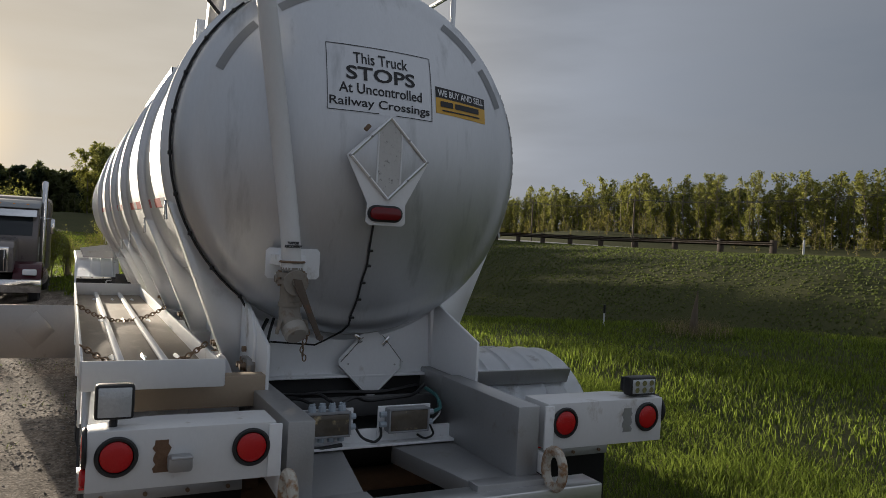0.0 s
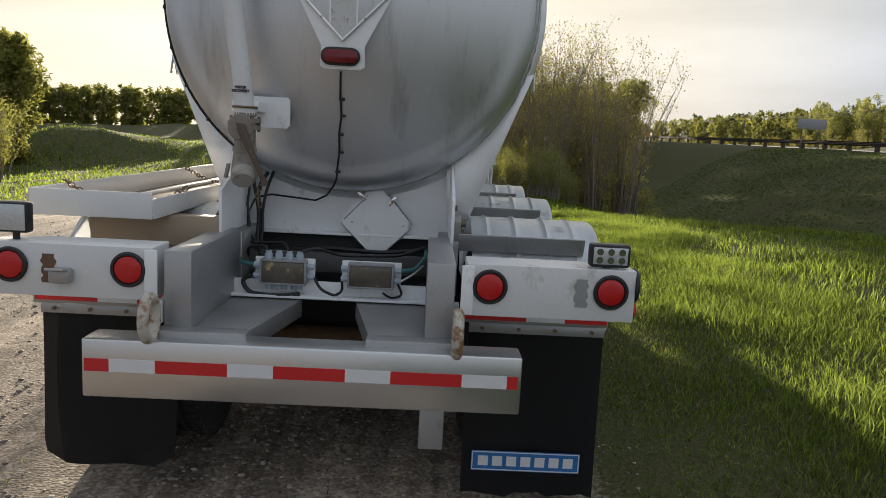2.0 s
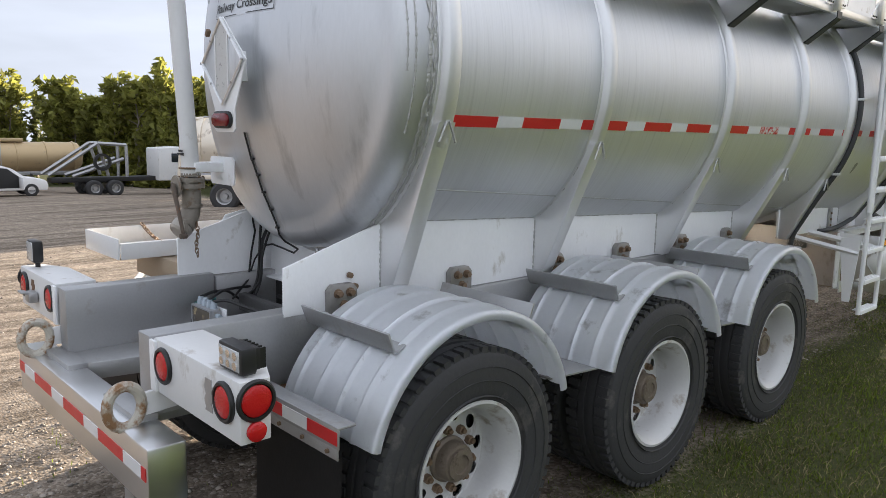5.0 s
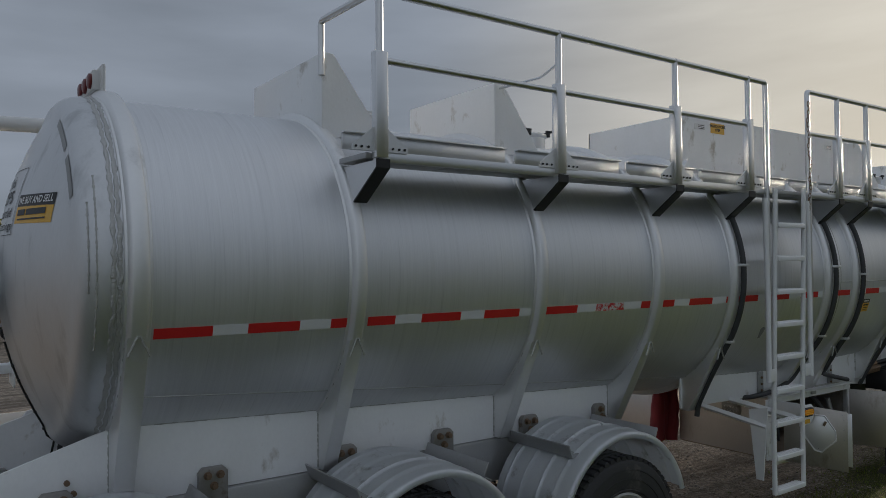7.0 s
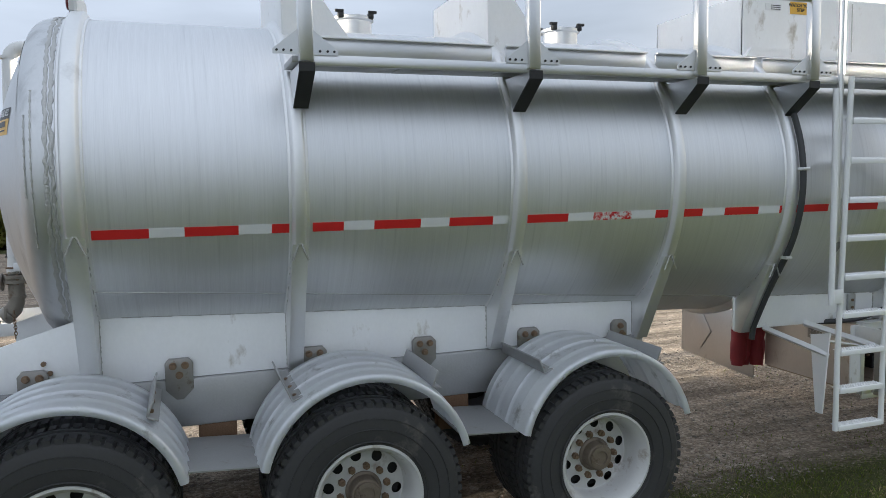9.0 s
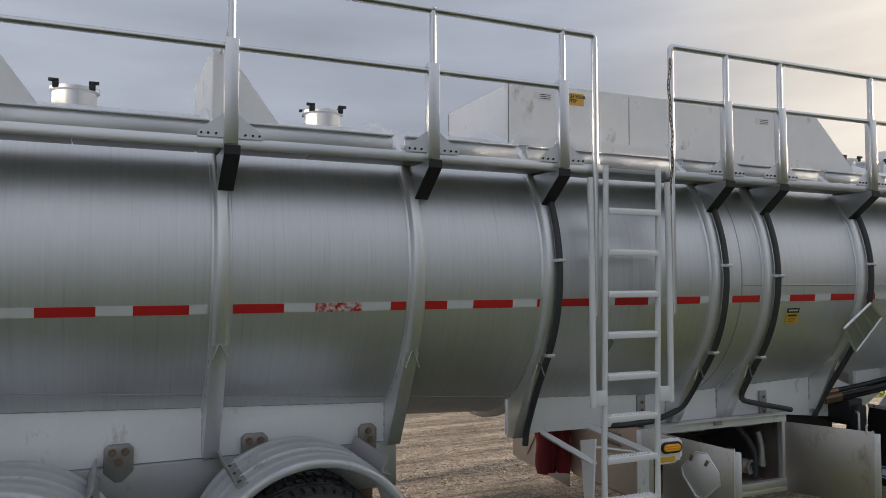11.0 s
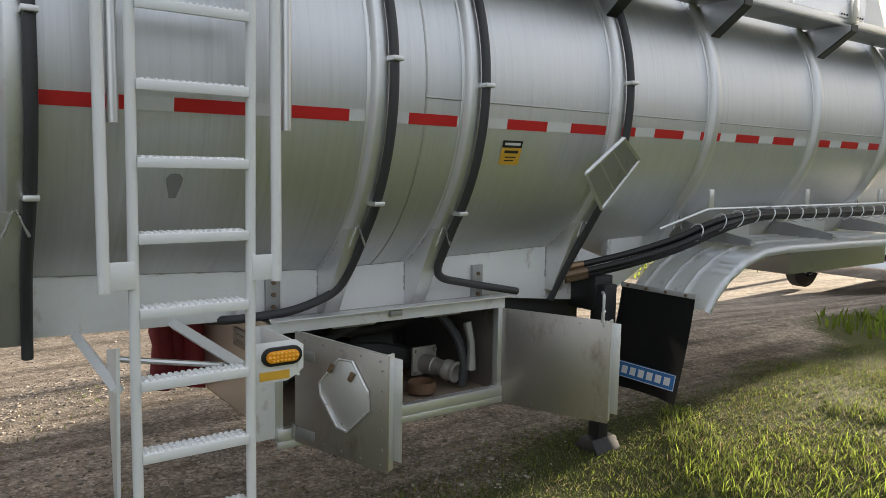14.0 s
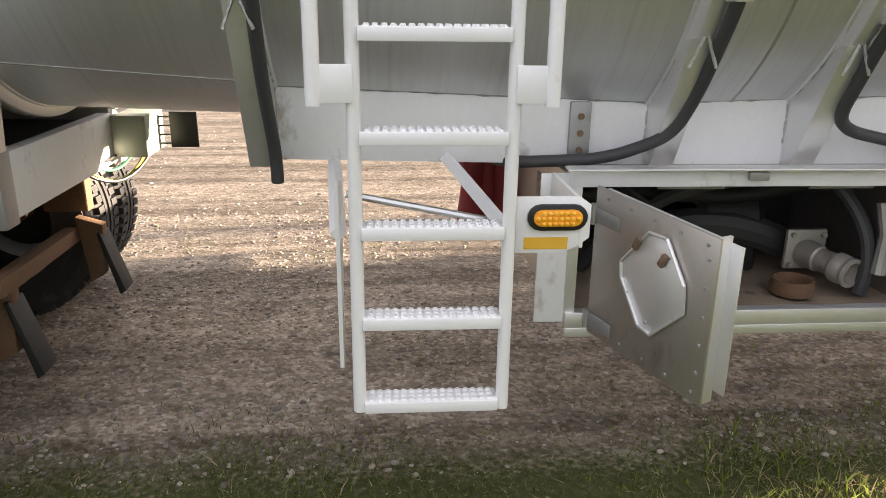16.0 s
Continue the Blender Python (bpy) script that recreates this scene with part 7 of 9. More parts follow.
for k in range(22):
    y = 8.30 + 0.185 * k
    x, z = float(np.interp(y, [p[1] for p in HP], [p[0] for p in HP])), float(np.interp(y, [p[1] for p in HP], [p[2] for p in HP]))
    bm = bmesh.new()
    b_tube(bm, [(x + 0.004 + 0.052 * math.cos(a), y + 0.02 * math.sin(a), z - 0.018 + 0.056 * math.sin(a)) for a in np.linspace(0, 2 * math.pi, 13)], 0.004, 5, False)
    part("tie", bm, TAPE_WHITE, hold)
# side placard frame on the rib by the legs
bm = bmesh.new()
PT, PL, PR, PB = Vector((1.20, 7.33, 2.045)), Vector((1.12, 7.13, 1.85)), Vector((1.17, 7.50, 1.93)), Vector((1.085, 7.30, 1.655))
for a, b in ((PT, PR), (PR, PB), (PB, PL), (PL, PT)):
    b_tube(bm, [a, b], 0.012, 4)
for t in (0.35, 0.68):
    b_tube(bm, [PL.lerp(PT, t), PB.lerp(PR, t)], 0.007, 4)
pf = part("placard_frame", bm, RIB_AL, trailer, "empty diamond placard frame")
bm = bmesh.new()
vs = [bm.verts.new(p) for p in (PT, PR, PB, PL)]
bm.faces.new(vs)
bmesh.ops.solidify(bm, geom=list(bm.faces), thickness=0.008)
part("placard", bm, HEAD_AL, pf)
# dealer sticker and scar on the flank, dents in the film
def flank_panel(name, y0, y1, z0, z1, mat, lift, parent, label=""):
    bm = bmesh.new()
    g = [[bm.verts.new((tank_x(y, z) + lift, y, z)) for y in np.linspace(y0, y1, 4)] for z in np.linspace(z0, z1, 4)]
    for a, b in zip(g, g[1:]):
        for i in range(3):
            bm.faces.new((a[i], a[i + 1], b[i + 1], b[i]))
    return part(name, bm, mat, parent, label)


ds = flank_panel("dealer_sticker", 6.62, 6.755, 1.89, 1.975, YELLOW, 0.0025, trailer, "small black and yellow dealer sticker")
flank_panel("black_band", 6.62, 6.755, 1.976, 2.012, INK, 0.0025, ds)
for y0, y1, z0, z1, m in ((6.635, 6.74, 1.988, 2.001, TAPE_WHITE), (6.64, 6.735, 1.948, 1.962, INK), (6.65, 6.725, 1.925, 1.931, INK), (6.65, 6.715, 1.908, 1.914, INK)):
    flank_panel("bar", y0, y1, z0, z1, m, 0.0045, ds)
bm = bmesh.new()
vs = []
for k in range(14):
    a = 2 * math.pi * k / 14
    y, z = 5.01 + 0.028 * math.cos(a) * (1 + 0.3 * math.sin(3 * a)), 1.775 + 0.062 * math.sin(a) * (1 + 0.2 * math.cos(2 * a))
    vs.append(bm.verts.new((tank_x(y, z) + 0.002, y, z)))
bm.faces.new(vs)
part("scar", bm, STICKER_GREY, trailer, "dark torn sticker remnant")
# warning stickers on the spill box
sp = part("step_sticker", b_box(bmesh.new(), (0.564, 4.98, 3.585), (0.003, 0.20, 0.09), 0), YELLOW, trailer, "yellow step warning sticker")
pl = Matrix.Translation((0.5665, 4.98, 3.587)) @ pose(0, 0, 0, 90, 0, 90)
part("lettering", words("tmp_lettering", "WATCH YOUR\nSTEP", 0.034, INK, sp, pl, 0.001).data, None, sp)
bpy.data.objects.remove(bpy.data.objects["tmp_lettering"])
for y in (4.72, 6.9):
    st = part("small_sticker", b_box(bmesh.new(), (0.564, y, 3.58), (0.002, 0.15, 0.05), 0), TAPE_WHITE, trailer, "faded white sticker")
    for k in range(3):
        part("bar", b_box(bmesh.new(), (0.5655, y + 0.02, 3.565 + 0.014 * k), (0.001, 0.09, 0.005), 0), INK, st)
# small rail arm behind the posts
part("prop_rod", b_tube(bmesh.new(), [(0.56, 2.44, 3.62), (1.0, 2.42, 3.60), (1.175, 2.42, 3.66)], 0.008, 6), RAIL_AL, guard)

# solid near-black box in place of the shade behind the landing leg
part("recess", b_box(bmesh.new(), (0.10, 7.35, 0.98), (0.80, 0.80, 0.30), 0.01), DARK, trailer, "near-black box standing in for shade beside the cabinet")
# added block below the tank nose, there to stop low sun passing under
part("nose_frame", b_box(bmesh.new(), (0.0, 11.4, 1.18), (0.84, 1.8, 0.40), 0.02), FRAME_AL, trailer, "added block under the nose that keeps sun off the ground")

# ---- surroundings ----
GZ = np.array([v[2] for v in g_verts]).reshape(len(gy), nx)
GXA, GYA = np.array(gx), np.array(gy)
GRV = np.zeros(len(g_verts))
g_mesh.attributes["gravel"].data.foreach_get("value", GRV)
GRV = GRV.reshape(len(gy), nx)


def grid_at(grid, x, y):
    i = np.clip(np.searchsorted(GXA, x) - 1, 0, nx - 2)
    j = np.clip(np.searchsorted(GYA, y) - 1, 0, len(gy) - 2)
    u, v = (x - GXA[i]) / (GXA[i + 1] - GXA[i]), (y - GYA[j]) / (GYA[j + 1] - GYA[j])
    # height or cover between the corners of a cell
    return (grid[j, i] * (1 - u) + grid[j, i + 1] * u) * (1 - v) + (grid[j + 1, i] * (1 - u) + grid[j + 1, i + 1] * u) * v


def raw_mesh(name, verts, faces_flat, sizes, mat, smooth_it=False):
    me = bpy.data.meshes.new(name)
    me.vertices.add(len(verts))
    me.vertices.foreach_set("co", np.ascontiguousarray(verts, dtype=np.float32).ravel())
    me.loops.add(len(faces_flat))
    me.loops.foreach_set("vertex_index", np.ascontiguousarray(faces_flat, dtype=np.int32))
    me.polygons.add(len(sizes))
    starts = np.concatenate(([0], np.cumsum(sizes)[:-1]))
    me.polygons.foreach_set("loop_start", starts.astype(np.int32))
    me.update(calc_edges=True)
    me.validate()
    if smooth_it:
        me.shade_smooth()
    me.materials.append(mat)
    return me


rng = np.random.default_rng(7)


def patch_noise(x, y, f, seed):
    """Cheap smooth noise from summed sines, about 0 to 1."""
    return 0.5 + 0.25 * (np.sin(x * f + 1.7 * seed + 1.3 * np.sin(y * f * 0.7 + seed)) + np.sin(y * f * 1.1 + 2.1 * seed + 1.1 * np.sin(x * f * 0.8 + 0.5 * seed)))


def blades(name, x, y, h, w, mat, lean=0.45, label="", droop=0.25):
    n = len(x)
    z = grid_at(GZ, x, y) - 0.012
    a = rng.uniform(0, 2 * np.pi, n)
    d = rng.uniform(0, 2 * np.pi, n)
    l = lean * h * rng.uniform(0.2, 1.0, n)
    ca, sa = np.cos(a) * w / 2, np.sin(a) * w / 2
    V = np.zeros((n, 5, 3))
    V[:, 0] = np.stack([x - ca, y - sa, z], -1)
    V[:, 1] = np.stack([x + ca, y + sa, z], -1)
    mx, my = x + np.cos(d) * l * 0.35, y + np.sin(d) * l * 0.35
    V[:, 2] = np.stack([mx + ca * 0.8, my + sa * 0.8, z + h * 0.55], -1)
    V[:, 3] = np.stack([mx - ca * 0.8, my - sa * 0.8, z + h * 0.55], -1)
    V[:, 4] = np.stack([x + np.cos(d) * l, y + np.sin(d) * l, z + h * (1 - droop * rng.uniform(0, 1, n))], -1)
    base = np.arange(n)[:, None] * 5
    F = np.concatenate([base + [0, 1, 2, 3], base + [3, 2, 4]], axis=1)
    return tagged(new(name, raw_mesh(name, V.reshape(-1, 3), F.ravel(), np.tile([4, 3], n), mat)), label, "grass", kind="stuff")


def scatter(x0, x1, y0, y1, per_m2, keep):
    n = int((x1 - x0) * (y1 - y0) * per_m2)
    x, y = rng.uniform(x0, x1, n), rng.uniform(y0, y1, n)
    k = keep(x, y) > rng.uniform(0, 1, n)
    return x[k], y[k]


def lawn(x, y):
    g = 1 - grid_at(GRV, x, y)
    return np.clip(g * 1.25 - 0.1, 0, 1) * np.clip(0.35 + 0.9 * patch_noise(x, y, 1.7, 1) , 0, 1)


def lush(x, y):
    """Taller away from the wheel track."""
    return np.clip((x - 1.15) / 2.0, 0.0, 1.0)


x, y = scatter(0.1, 5.0, -4.5, 14.0, 2400, lawn)
tall = lush(x, y)
h = (0.014 + (0.034 + 0.03 * tall) * patch_noise(x, y, 2.3, 3) + 0.09 * tall * (0.3 + patch_noise(x, y, 1.1, 2)) + 0.05 * (patch_noise(x, y, 2.9, 21) > 0.86)) * rng.uniform(0.5, 1.3, len(x))
mood = rng.uniform(0, 1, len(x))
dry = mood < 0.05 + (0.10 + 0.32 * patch_noise(x, y, 1.3, 9)) * (1 - tall)
dull = ~dry & (mood > 0.40 + 0.3 * tall + 0.3 * patch_noise(x, y, 3.3, 15))
fresh = ~dry & ~dull
blades("grass", x[fresh], y[fresh], h[fresh], 0.005 + 0.004 * rng.uniform(0, 1, fresh.sum()), GRASS, 0.75, "short spring grass at the edge of the track")
blades("grass", x[dull], y[dull], h[dull] * 0.9, 0.005 + 0.004 * rng.uniform(0, 1, dull.sum()), GRASS_DARK, 0.9, "dull matted grass at the edge of the track")
blades("dry_grass", x[dry], y[dry], h[dry] * 0.7, 0.004 + 0.003 * rng.uniform(0, 1, dry.sum()), STRAW, 1.8, "dry straw among the grass", 0.7)
# worn turf beside the track, short and half dry
x, y = scatter(0.0, 3.0, 0.5, 12.5, 5200, lambda x, y: np.clip(1.1 - 1.1 * grid_at(GRV, x, y), 0, 1) * np.clip(0.15 + 1.1 * patch_noise(x, y, 2.6, 31), 0, 1) * np.clip((3.2 - x) / 1.6, 0, 1))
h = (0.014 + 0.034 * rng.uniform(0, 1, len(x)) * (0.4 + patch_noise(x, y, 3.4, 17))) * (1 + 0.8 * lush(x, y))
mood = rng.uniform(0, 1, len(x)) + 0.35 * (patch_noise(x, y, 1.9, 23) - 0.5)
for pick, mat, lean, label in ((mood < 0.30, STRAW, 1.6, "flattened dry straw in the worn turf"), ((mood >= 0.30) & (mood < 0.78), GRASS_DARK, 1.0, "short dull blades of the worn turf"), (mood >= 0.78, GRASS, 0.9, "short fresh blades of the worn turf")):
    blades("worn_turf", x[pick], y[pick], h[pick], 0.004 + 0.003 * rng.uniform(0, 1, pick.sum()), mat, lean, label)
x, y = scatter(5.0, 14.0, -4.5, 15.0, 640, lawn)
h = (0.05 + 0.09 * patch_noise(x, y, 0.9, 2) + 0.06 * patch_noise(x, y, 3.1, 5)) * rng.uniform(0.5, 1.3, len(x))
dull = rng.uniform(0, 1, len(x)) < 0.05 + 0.35 * patch_noise(x, y, 2.2, 11)
for pick, mat, label in ((~dull, GRASS, "lush sunlit field grass"), (dull, GRASS_DARK, "duller blades in the field grass")):
    blades("grass", x[pick], y[pick], h[pick], 0.011 + 0.006 * rng.uniform(0, 1, pick.sum()), mat, 0.6, label)
x, y = scatter(14.0, 33.0, -10.0, 62.0, 38, lambda x, y: np.ones(len(x)))
h = (0.05 + 0.06 * patch_noise(x, y, 0.5, 4)) * rng.uniform(0.6, 1.3, len(x))
# darker blades here put the ditch's shade into the grass colour
blades("grass", x, y, h, 0.08 + 0.05 * rng.uniform(0, 1, len(x)), GRASS_DARK, 0.5, "rough grass in the ditch")
x, y = scatter(3.0, 15.0, 14.0, 40.0, 60, lambda x, y: 1 - grid_at(GRV, x, y))
h = (0.12 + 0.14 * patch_noise(x, y, 0.6, 5)) * rng.uniform(0.6, 1.3, len(x))
blades("grass", x, y, h, 0.035 + 0.02 * rng.uniform(0, 1, len(x)), GRASS, 0.5, "rough grass beyond the field")
x, y = scatter(-4.0, 3.0, 13.0, 62.0, 75, lambda x, y: np.clip(1 - 2 * grid_at(GRV, x, y), 0, 1))
h = (0.08 + 0.14 * patch_noise(x, y, 0.8, 7)) * rng.uniform(0.6, 1.3, len(x))
blades("grass", x, y, h, 0.03 + 0.02 * rng.uniform(0, 1, len(x)), GRASS, 0.5, "bright grass on the bank beside the track")
x, y = scatter(-30.0, -5.0, 9.0, 60.0, 18, lambda x, y: 1 - grid_at(GRV, x, y))
h = (0.10 + 0.12 * patch_noise(x, y, 0.6, 6)) * rng.uniform(0.6, 1.3, len(x))
blades("grass", x, y, h, 0.05 + 0.02 * rng.uniform(0, 1, len(x)), GRASS, 0.5, "sunlit grass bank beyond the track")
x, y = scatter(0.2, 1.2, 2.0, 9.0, 900, lambda x, y: (patch_noise(x, y, 4.1, 3) > 0.60) * np.clip((x - 0.1) / 0.6, 0.1, 1))
blades("weeds", x, y, 0.015 + 0.035 * rng.uniform(0, 1, len(x)), np.full(len(x), 0.005), GRASS_DARK, 1.0, "thin matted tufts beside the gravel")
# sparse weeds on the track
x, y = scatter(-2.5, 1.6, -3.5, 9.0, 60, lambda x, y: (patch_noise(x, y, 3.1, 8) > 0.72) * 1.0)
blades("weeds", x, y, 0.03 + 0.04 * rng.uniform(0, 1, len(x)), np.full(len(x), 0.006), GRASS, 0.9, "thin weeds on the gravel")

# loose stones
ICO = bmesh.new()
bmesh.ops.create_icosphere(ICO, subdivisions=1, radius=1.0)
iv = np.array([v.co[:] for v in ICO.verts])
itri = np.array([[v.index for v in f.verts] for f in ICO.faces])
ICO.free()


def stones(name, x, y, size, label):
    n = len(x)
    z = grid_at(GZ, x, y)
    a = rng.uniform(0, 2 * np.pi, n)
    sc = size[:, None] * rng.uniform(0.6, 1.3, (n, 3)) * [1, 1, 0.5]
    P = iv[None] * (1 + rng.uniform(-0.22, 0.22, (n, len(iv), 1))) * sc[:, None]
    X = P[..., 0] * np.cos(a)[:, None] - P[..., 1] * np.sin(a)[:, None]
    Y = P[..., 0] * np.sin(a)[:, None] + P[..., 1] * np.cos(a)[:, None]
    V = np.stack([X + x[:, None], Y + y[:, None], P[..., 2] + (z + size * 0.05)[:, None]], -1)
    F = (itri[None] + (np.arange(n) * len(iv))[:, None, None]).ravel()
    return tagged(new(name, raw_mesh(name, V.reshape(-1, 3), F, np.full(n * len(itri), 3), PEBBLE)), label, "gravel", kind="stuff")


x, y = scatter(-4.0, 1.9, -3.6, 9.5, 190, lambda x, y: grid_at(GRV, x, y) * np.clip(1.6 * patch_noise(x, y, 2.0, 12) - 0.25, 0.08, 1))
stones("gravel", x, y, 0.004 + 0.011 * rng.uniform(0, 1, len(x)) ** 2.5, "loose grey gravel stones")
x, y = scatter(-3.4, 1.5, 2.4, 8.6, 240, lambda x, y: grid_at(GRV, x, y) * np.clip(1.8 * patch_noise(x, y, 2.6, 4) - 0.2, 0.1, 1))
stones("gravel", x, y, 0.003 + 0.008 * rng.uniform(0, 1, len(x)) ** 2, "coarse gravel on the track")
for x0, x1, y0, y1 in ((-2.2, 1.7, -3.4, 0.6), (-3.0, 0.9, 2.4, 7.2)):
    x, y = scatter(x0, x1, y0, y1, 520, lambda x, y: grid_at(GRV, x, y) * np.clip(1.5 * patch_noise(x, y, 3.0, 6) - 0.2, 0.1, 1))
    stones("gravel", x, y, 0.005 + 0.014 * rng.uniform(0, 1, len(x)) ** 2, "crushed grey stones pressed into the track")
x, y = scatter(-12.0, 0.5, -3.0, 14.0, 12, lambda x, y: grid_at(GRV, x, y))
stones("gravel", x, y, 0.008 + 0.02 * rng.uniform(0, 1, len(x)) ** 3, "larger loose stones on the track")


# ---- trees ----
def leaf_cloud(centres, radius, count, size):
    """Small leaf triangles round given centres."""
    n = len(centres) * count
    c = np.repeat(centres, count, axis=0)
    r = np.repeat(radius, count)
    d = rng.normal(0, 1, (n, 3))
    d /= np.linalg.norm(d, axis=1)[:, None]
    p = c + d * (r * rng.uniform(0.25, 1.0, n) ** 0.6)[:, None]
    u = rng.normal(0, 1, (n, 3))
    u /= np.linalg.norm(u, axis=1)[:, None]
    w = np.cross(u, rng.normal(0, 1, (n, 3)))
    w /= np.linalg.norm(w, axis=1)[:, None]
    s = size * rng.uniform(0.6, 1.4, n)[:, None]
    V = np.stack([p - u * s, p + w * s * 0.8, p + u * s], 1)
    F = np.arange(n * 3)
    return V.reshape(-1, 3), F, np.full(n, 3)


def stick(p, q, r0, r1, seg=5):
    """A tapered stick as arrays."""
    p, q = np.array(p, float), np.array(q, float)
    d = (q - p) / (np.linalg.norm(q - p) + 1e-9)
    u = np.cross(d, [0.3, 0.7, 0.2])
    u /= np.linalg.norm(u)
    w = np.cross(d, u)
    a = 2 * np.pi * np.arange(seg) / seg
    ring = np.cos(a)[:, None] * u + np.sin(a)[:, None] * w
    V = np.concatenate([p + ring * r0, q + ring * r1])
    k = np.arange(seg)
    F = np.stack([k, (k + 1) % seg, (k + 1) % seg + seg, k + seg], 1)
    return V, F.ravel(), np.full(seg, 4)


def join(pieces):
    V, F, S, o = [], [], [], 0
    for v, f, s in pieces:
        V.append(v)
        F.append(f + o)
        S.append(s)
        o += len(v)
    return np.concatenate(V), np.concatenate(F), np.concatenate(S)


def tree_meshes(height, spread, clumps, leaves, leaf_size, seed, bare=0.25):
    """Trunk with limbs, and a crown of many small leaves with gaps."""
    r = np.random.default_rng(seed)
    wood, tips = [], []
    p = np.array([0.0, 0.0, -0.04 * height])
    trunk = [p]
    for k in range(6):
        p = p + np.array([r.normal(0, 0.02) * height, r.normal(0, 0.02) * height, height * 0.155])
        trunk.append(p)
    for k, (a, b) in enumerate(zip(trunk, trunk[1:])):
        wood.append(stick(a, b, height * 0.013 * (1 - k / 7.5), height * 0.013 * (1 - (k + 1) / 7.5), 4))
    for k in range(clumps):
        t = bare + (1 - bare) * (k + r.uniform(0, 1)) / clumps
        i = min(int(t * 6), 5)
        base = trunk[i] + (trunk[i + 1] - trunk[i]) * (t * 6 - i)
        a = r.uniform(0, 2 * np.pi)
        reach = spread * (0.35 + 0.65 * math.sin(math.pi * min(1.0, (1.08 - t) * 1.1))) * r.uniform(0.5, 1.1)
        tip = base + np.array([math.cos(a) * reach, math.sin(a) * reach, reach * r.uniform(0.5, 1.1) + 0.03 * height])
        wood.append(stick(base, tip, height * 0.004, height * 0.0015, 3))
        tips.append(tip)
        tips.append(base * 0.45 + tip * 0.55)
    tips = np.array(tips)
    rad = spread * r.uniform(0.22, 0.42, len(tips))
    return join(wood), leaf_cloud(tips, rad, leaves, leaf_size)


def woods(name, spots, mat, label, leaf_size=0.22, leaves=16, clumps=13, tall=(7.0, 10.0), bare=0.25, lean=1.0):
    """Far woods as one sheet of many trees."""
    kinds = [tree_meshes(1.0, 0.16 * lean, clumps, leaves, leaf_size / 9, 40 + k, bare) for k in range(6)]
    W, L = [], []
    for x, y in spots:
        k = kinds[rng.integers(6)]
        h = rng.uniform(*tall)
        a = rng.uniform(0, 2 * np.pi)
        R = np.array([[math.cos(a), -math.sin(a), 0], [math.sin(a), math.cos(a), 0], [0, 0, 1]]) * h
        R[:2] *= rng.uniform(0.85, 1.3)
        o = np.array([x, y, float(grid_at(GZ, np.array([x]), np.array([y]))[0])])
        for src, dst in ((k[0], W), (k[1], L)):
            dst.append((src[0] @ R.T + o, src[1], src[2]))
    tagged(new(name + "_trunks", raw_mesh(name + "_trunks", *join(W), BARK)), "thin grey trunks of " + label, "woods", kind="stuff")
    tagged(new(name, raw_mesh(name, *join(L), mat)), label, "woods", kind="stuff")


def strip(points, depth, gap):
    """Spots along a broken line, a few rows deep."""
    out = []
    for (x0, y0), (x1, y1) in zip(points, points[1:]):
        L = math.hypot(x1 - x0, y1 - y0)
        nx_, ny_ = -(y1 - y0) / L, (x1 - x0) / L
        for k in range(int(L / gap)):
            t = (k + rng.uniform(0, 1)) * gap / L
            for d in np.arange(0, depth, gap * 1.4):
                dd = d + rng.uniform(-1, 1) * gap * 0.6
                out.append((x0 + (x1 - x0) * t + nx_ * dd + rng.normal(0, 0.4), y0 + (y1 - y0) * t + ny_ * dd + rng.normal(0, 0.4)))
    return out


woods("poplar_woods", strip([(64, 130), (66, 80), (69, 28)], 7, 1.35), LEAF, "spring poplar woods beyond the highway", leaves=20, clumps=24, tall=(4.2, 8.8), bare=0.03, leaf_size=0.14, lean=0.72)
woods("far_poplars", strip([(60, 330), (64, 130)], 6, 2.6), LEAF, "spring poplars along the far highway", leaves=18, clumps=16, tall=(5.2, 7.6), bare=0.06, leaf_size=0.30, lean=0.9)
woods("woods_edge", strip([(59, 260), (60.5, 120), (64, 20)], 3, 1.7), BUD, "budding brush at the edge of the woods", leaves=16, clumps=10, tall=(1.0, 3.0), bare=0.0, lean=1.9, leaf_size=0.22)
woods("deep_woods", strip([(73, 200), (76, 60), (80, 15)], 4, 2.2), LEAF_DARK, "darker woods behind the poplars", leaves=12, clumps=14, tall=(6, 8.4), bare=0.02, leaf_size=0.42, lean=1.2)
woods("yard_woods", strip([(-76, -42), (-74, 18), (-52, 30), (-36, 38)], 8, 1.9), LEAF, "bright spring woods behind the yard", leaves=22, clumps=22, tall=(7.6, 10.6), bare=0.03, leaf_size=0.36, lean=1.1)
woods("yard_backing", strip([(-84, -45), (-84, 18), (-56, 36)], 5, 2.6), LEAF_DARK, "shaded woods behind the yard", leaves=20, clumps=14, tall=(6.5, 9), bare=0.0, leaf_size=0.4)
woods("yard_clump", strip([(-38, 33), (-21, 36)], 6, 2.0), LEAF, "dense green clump beside the yard", leaves=80, clumps=26, tall=(5.4, 7.8), bare=0.0, lean=1.5, leaf_size=0.21)
woods("yard_front", strip([(-28, 31), (-20.5, 33.5)], 2, 2.0), LEAF, "bright green bushes at the wood's edge", leaves=50, clumps=18, tall=(2.7, 4.9), bare=0.04, lean=1.7, leaf_size=0.2)
# west end of this row is added so that it shades the ditch
woods("hill_woods", strip([(27, 97), (-2, 93)], 7, 2.0), LEAF, "dense woods on the rise beyond the ditch", leaves=40, clumps=20, tall=(6.6, 8.6), bare=0.03, lean=1.3, leaf_size=0.24)
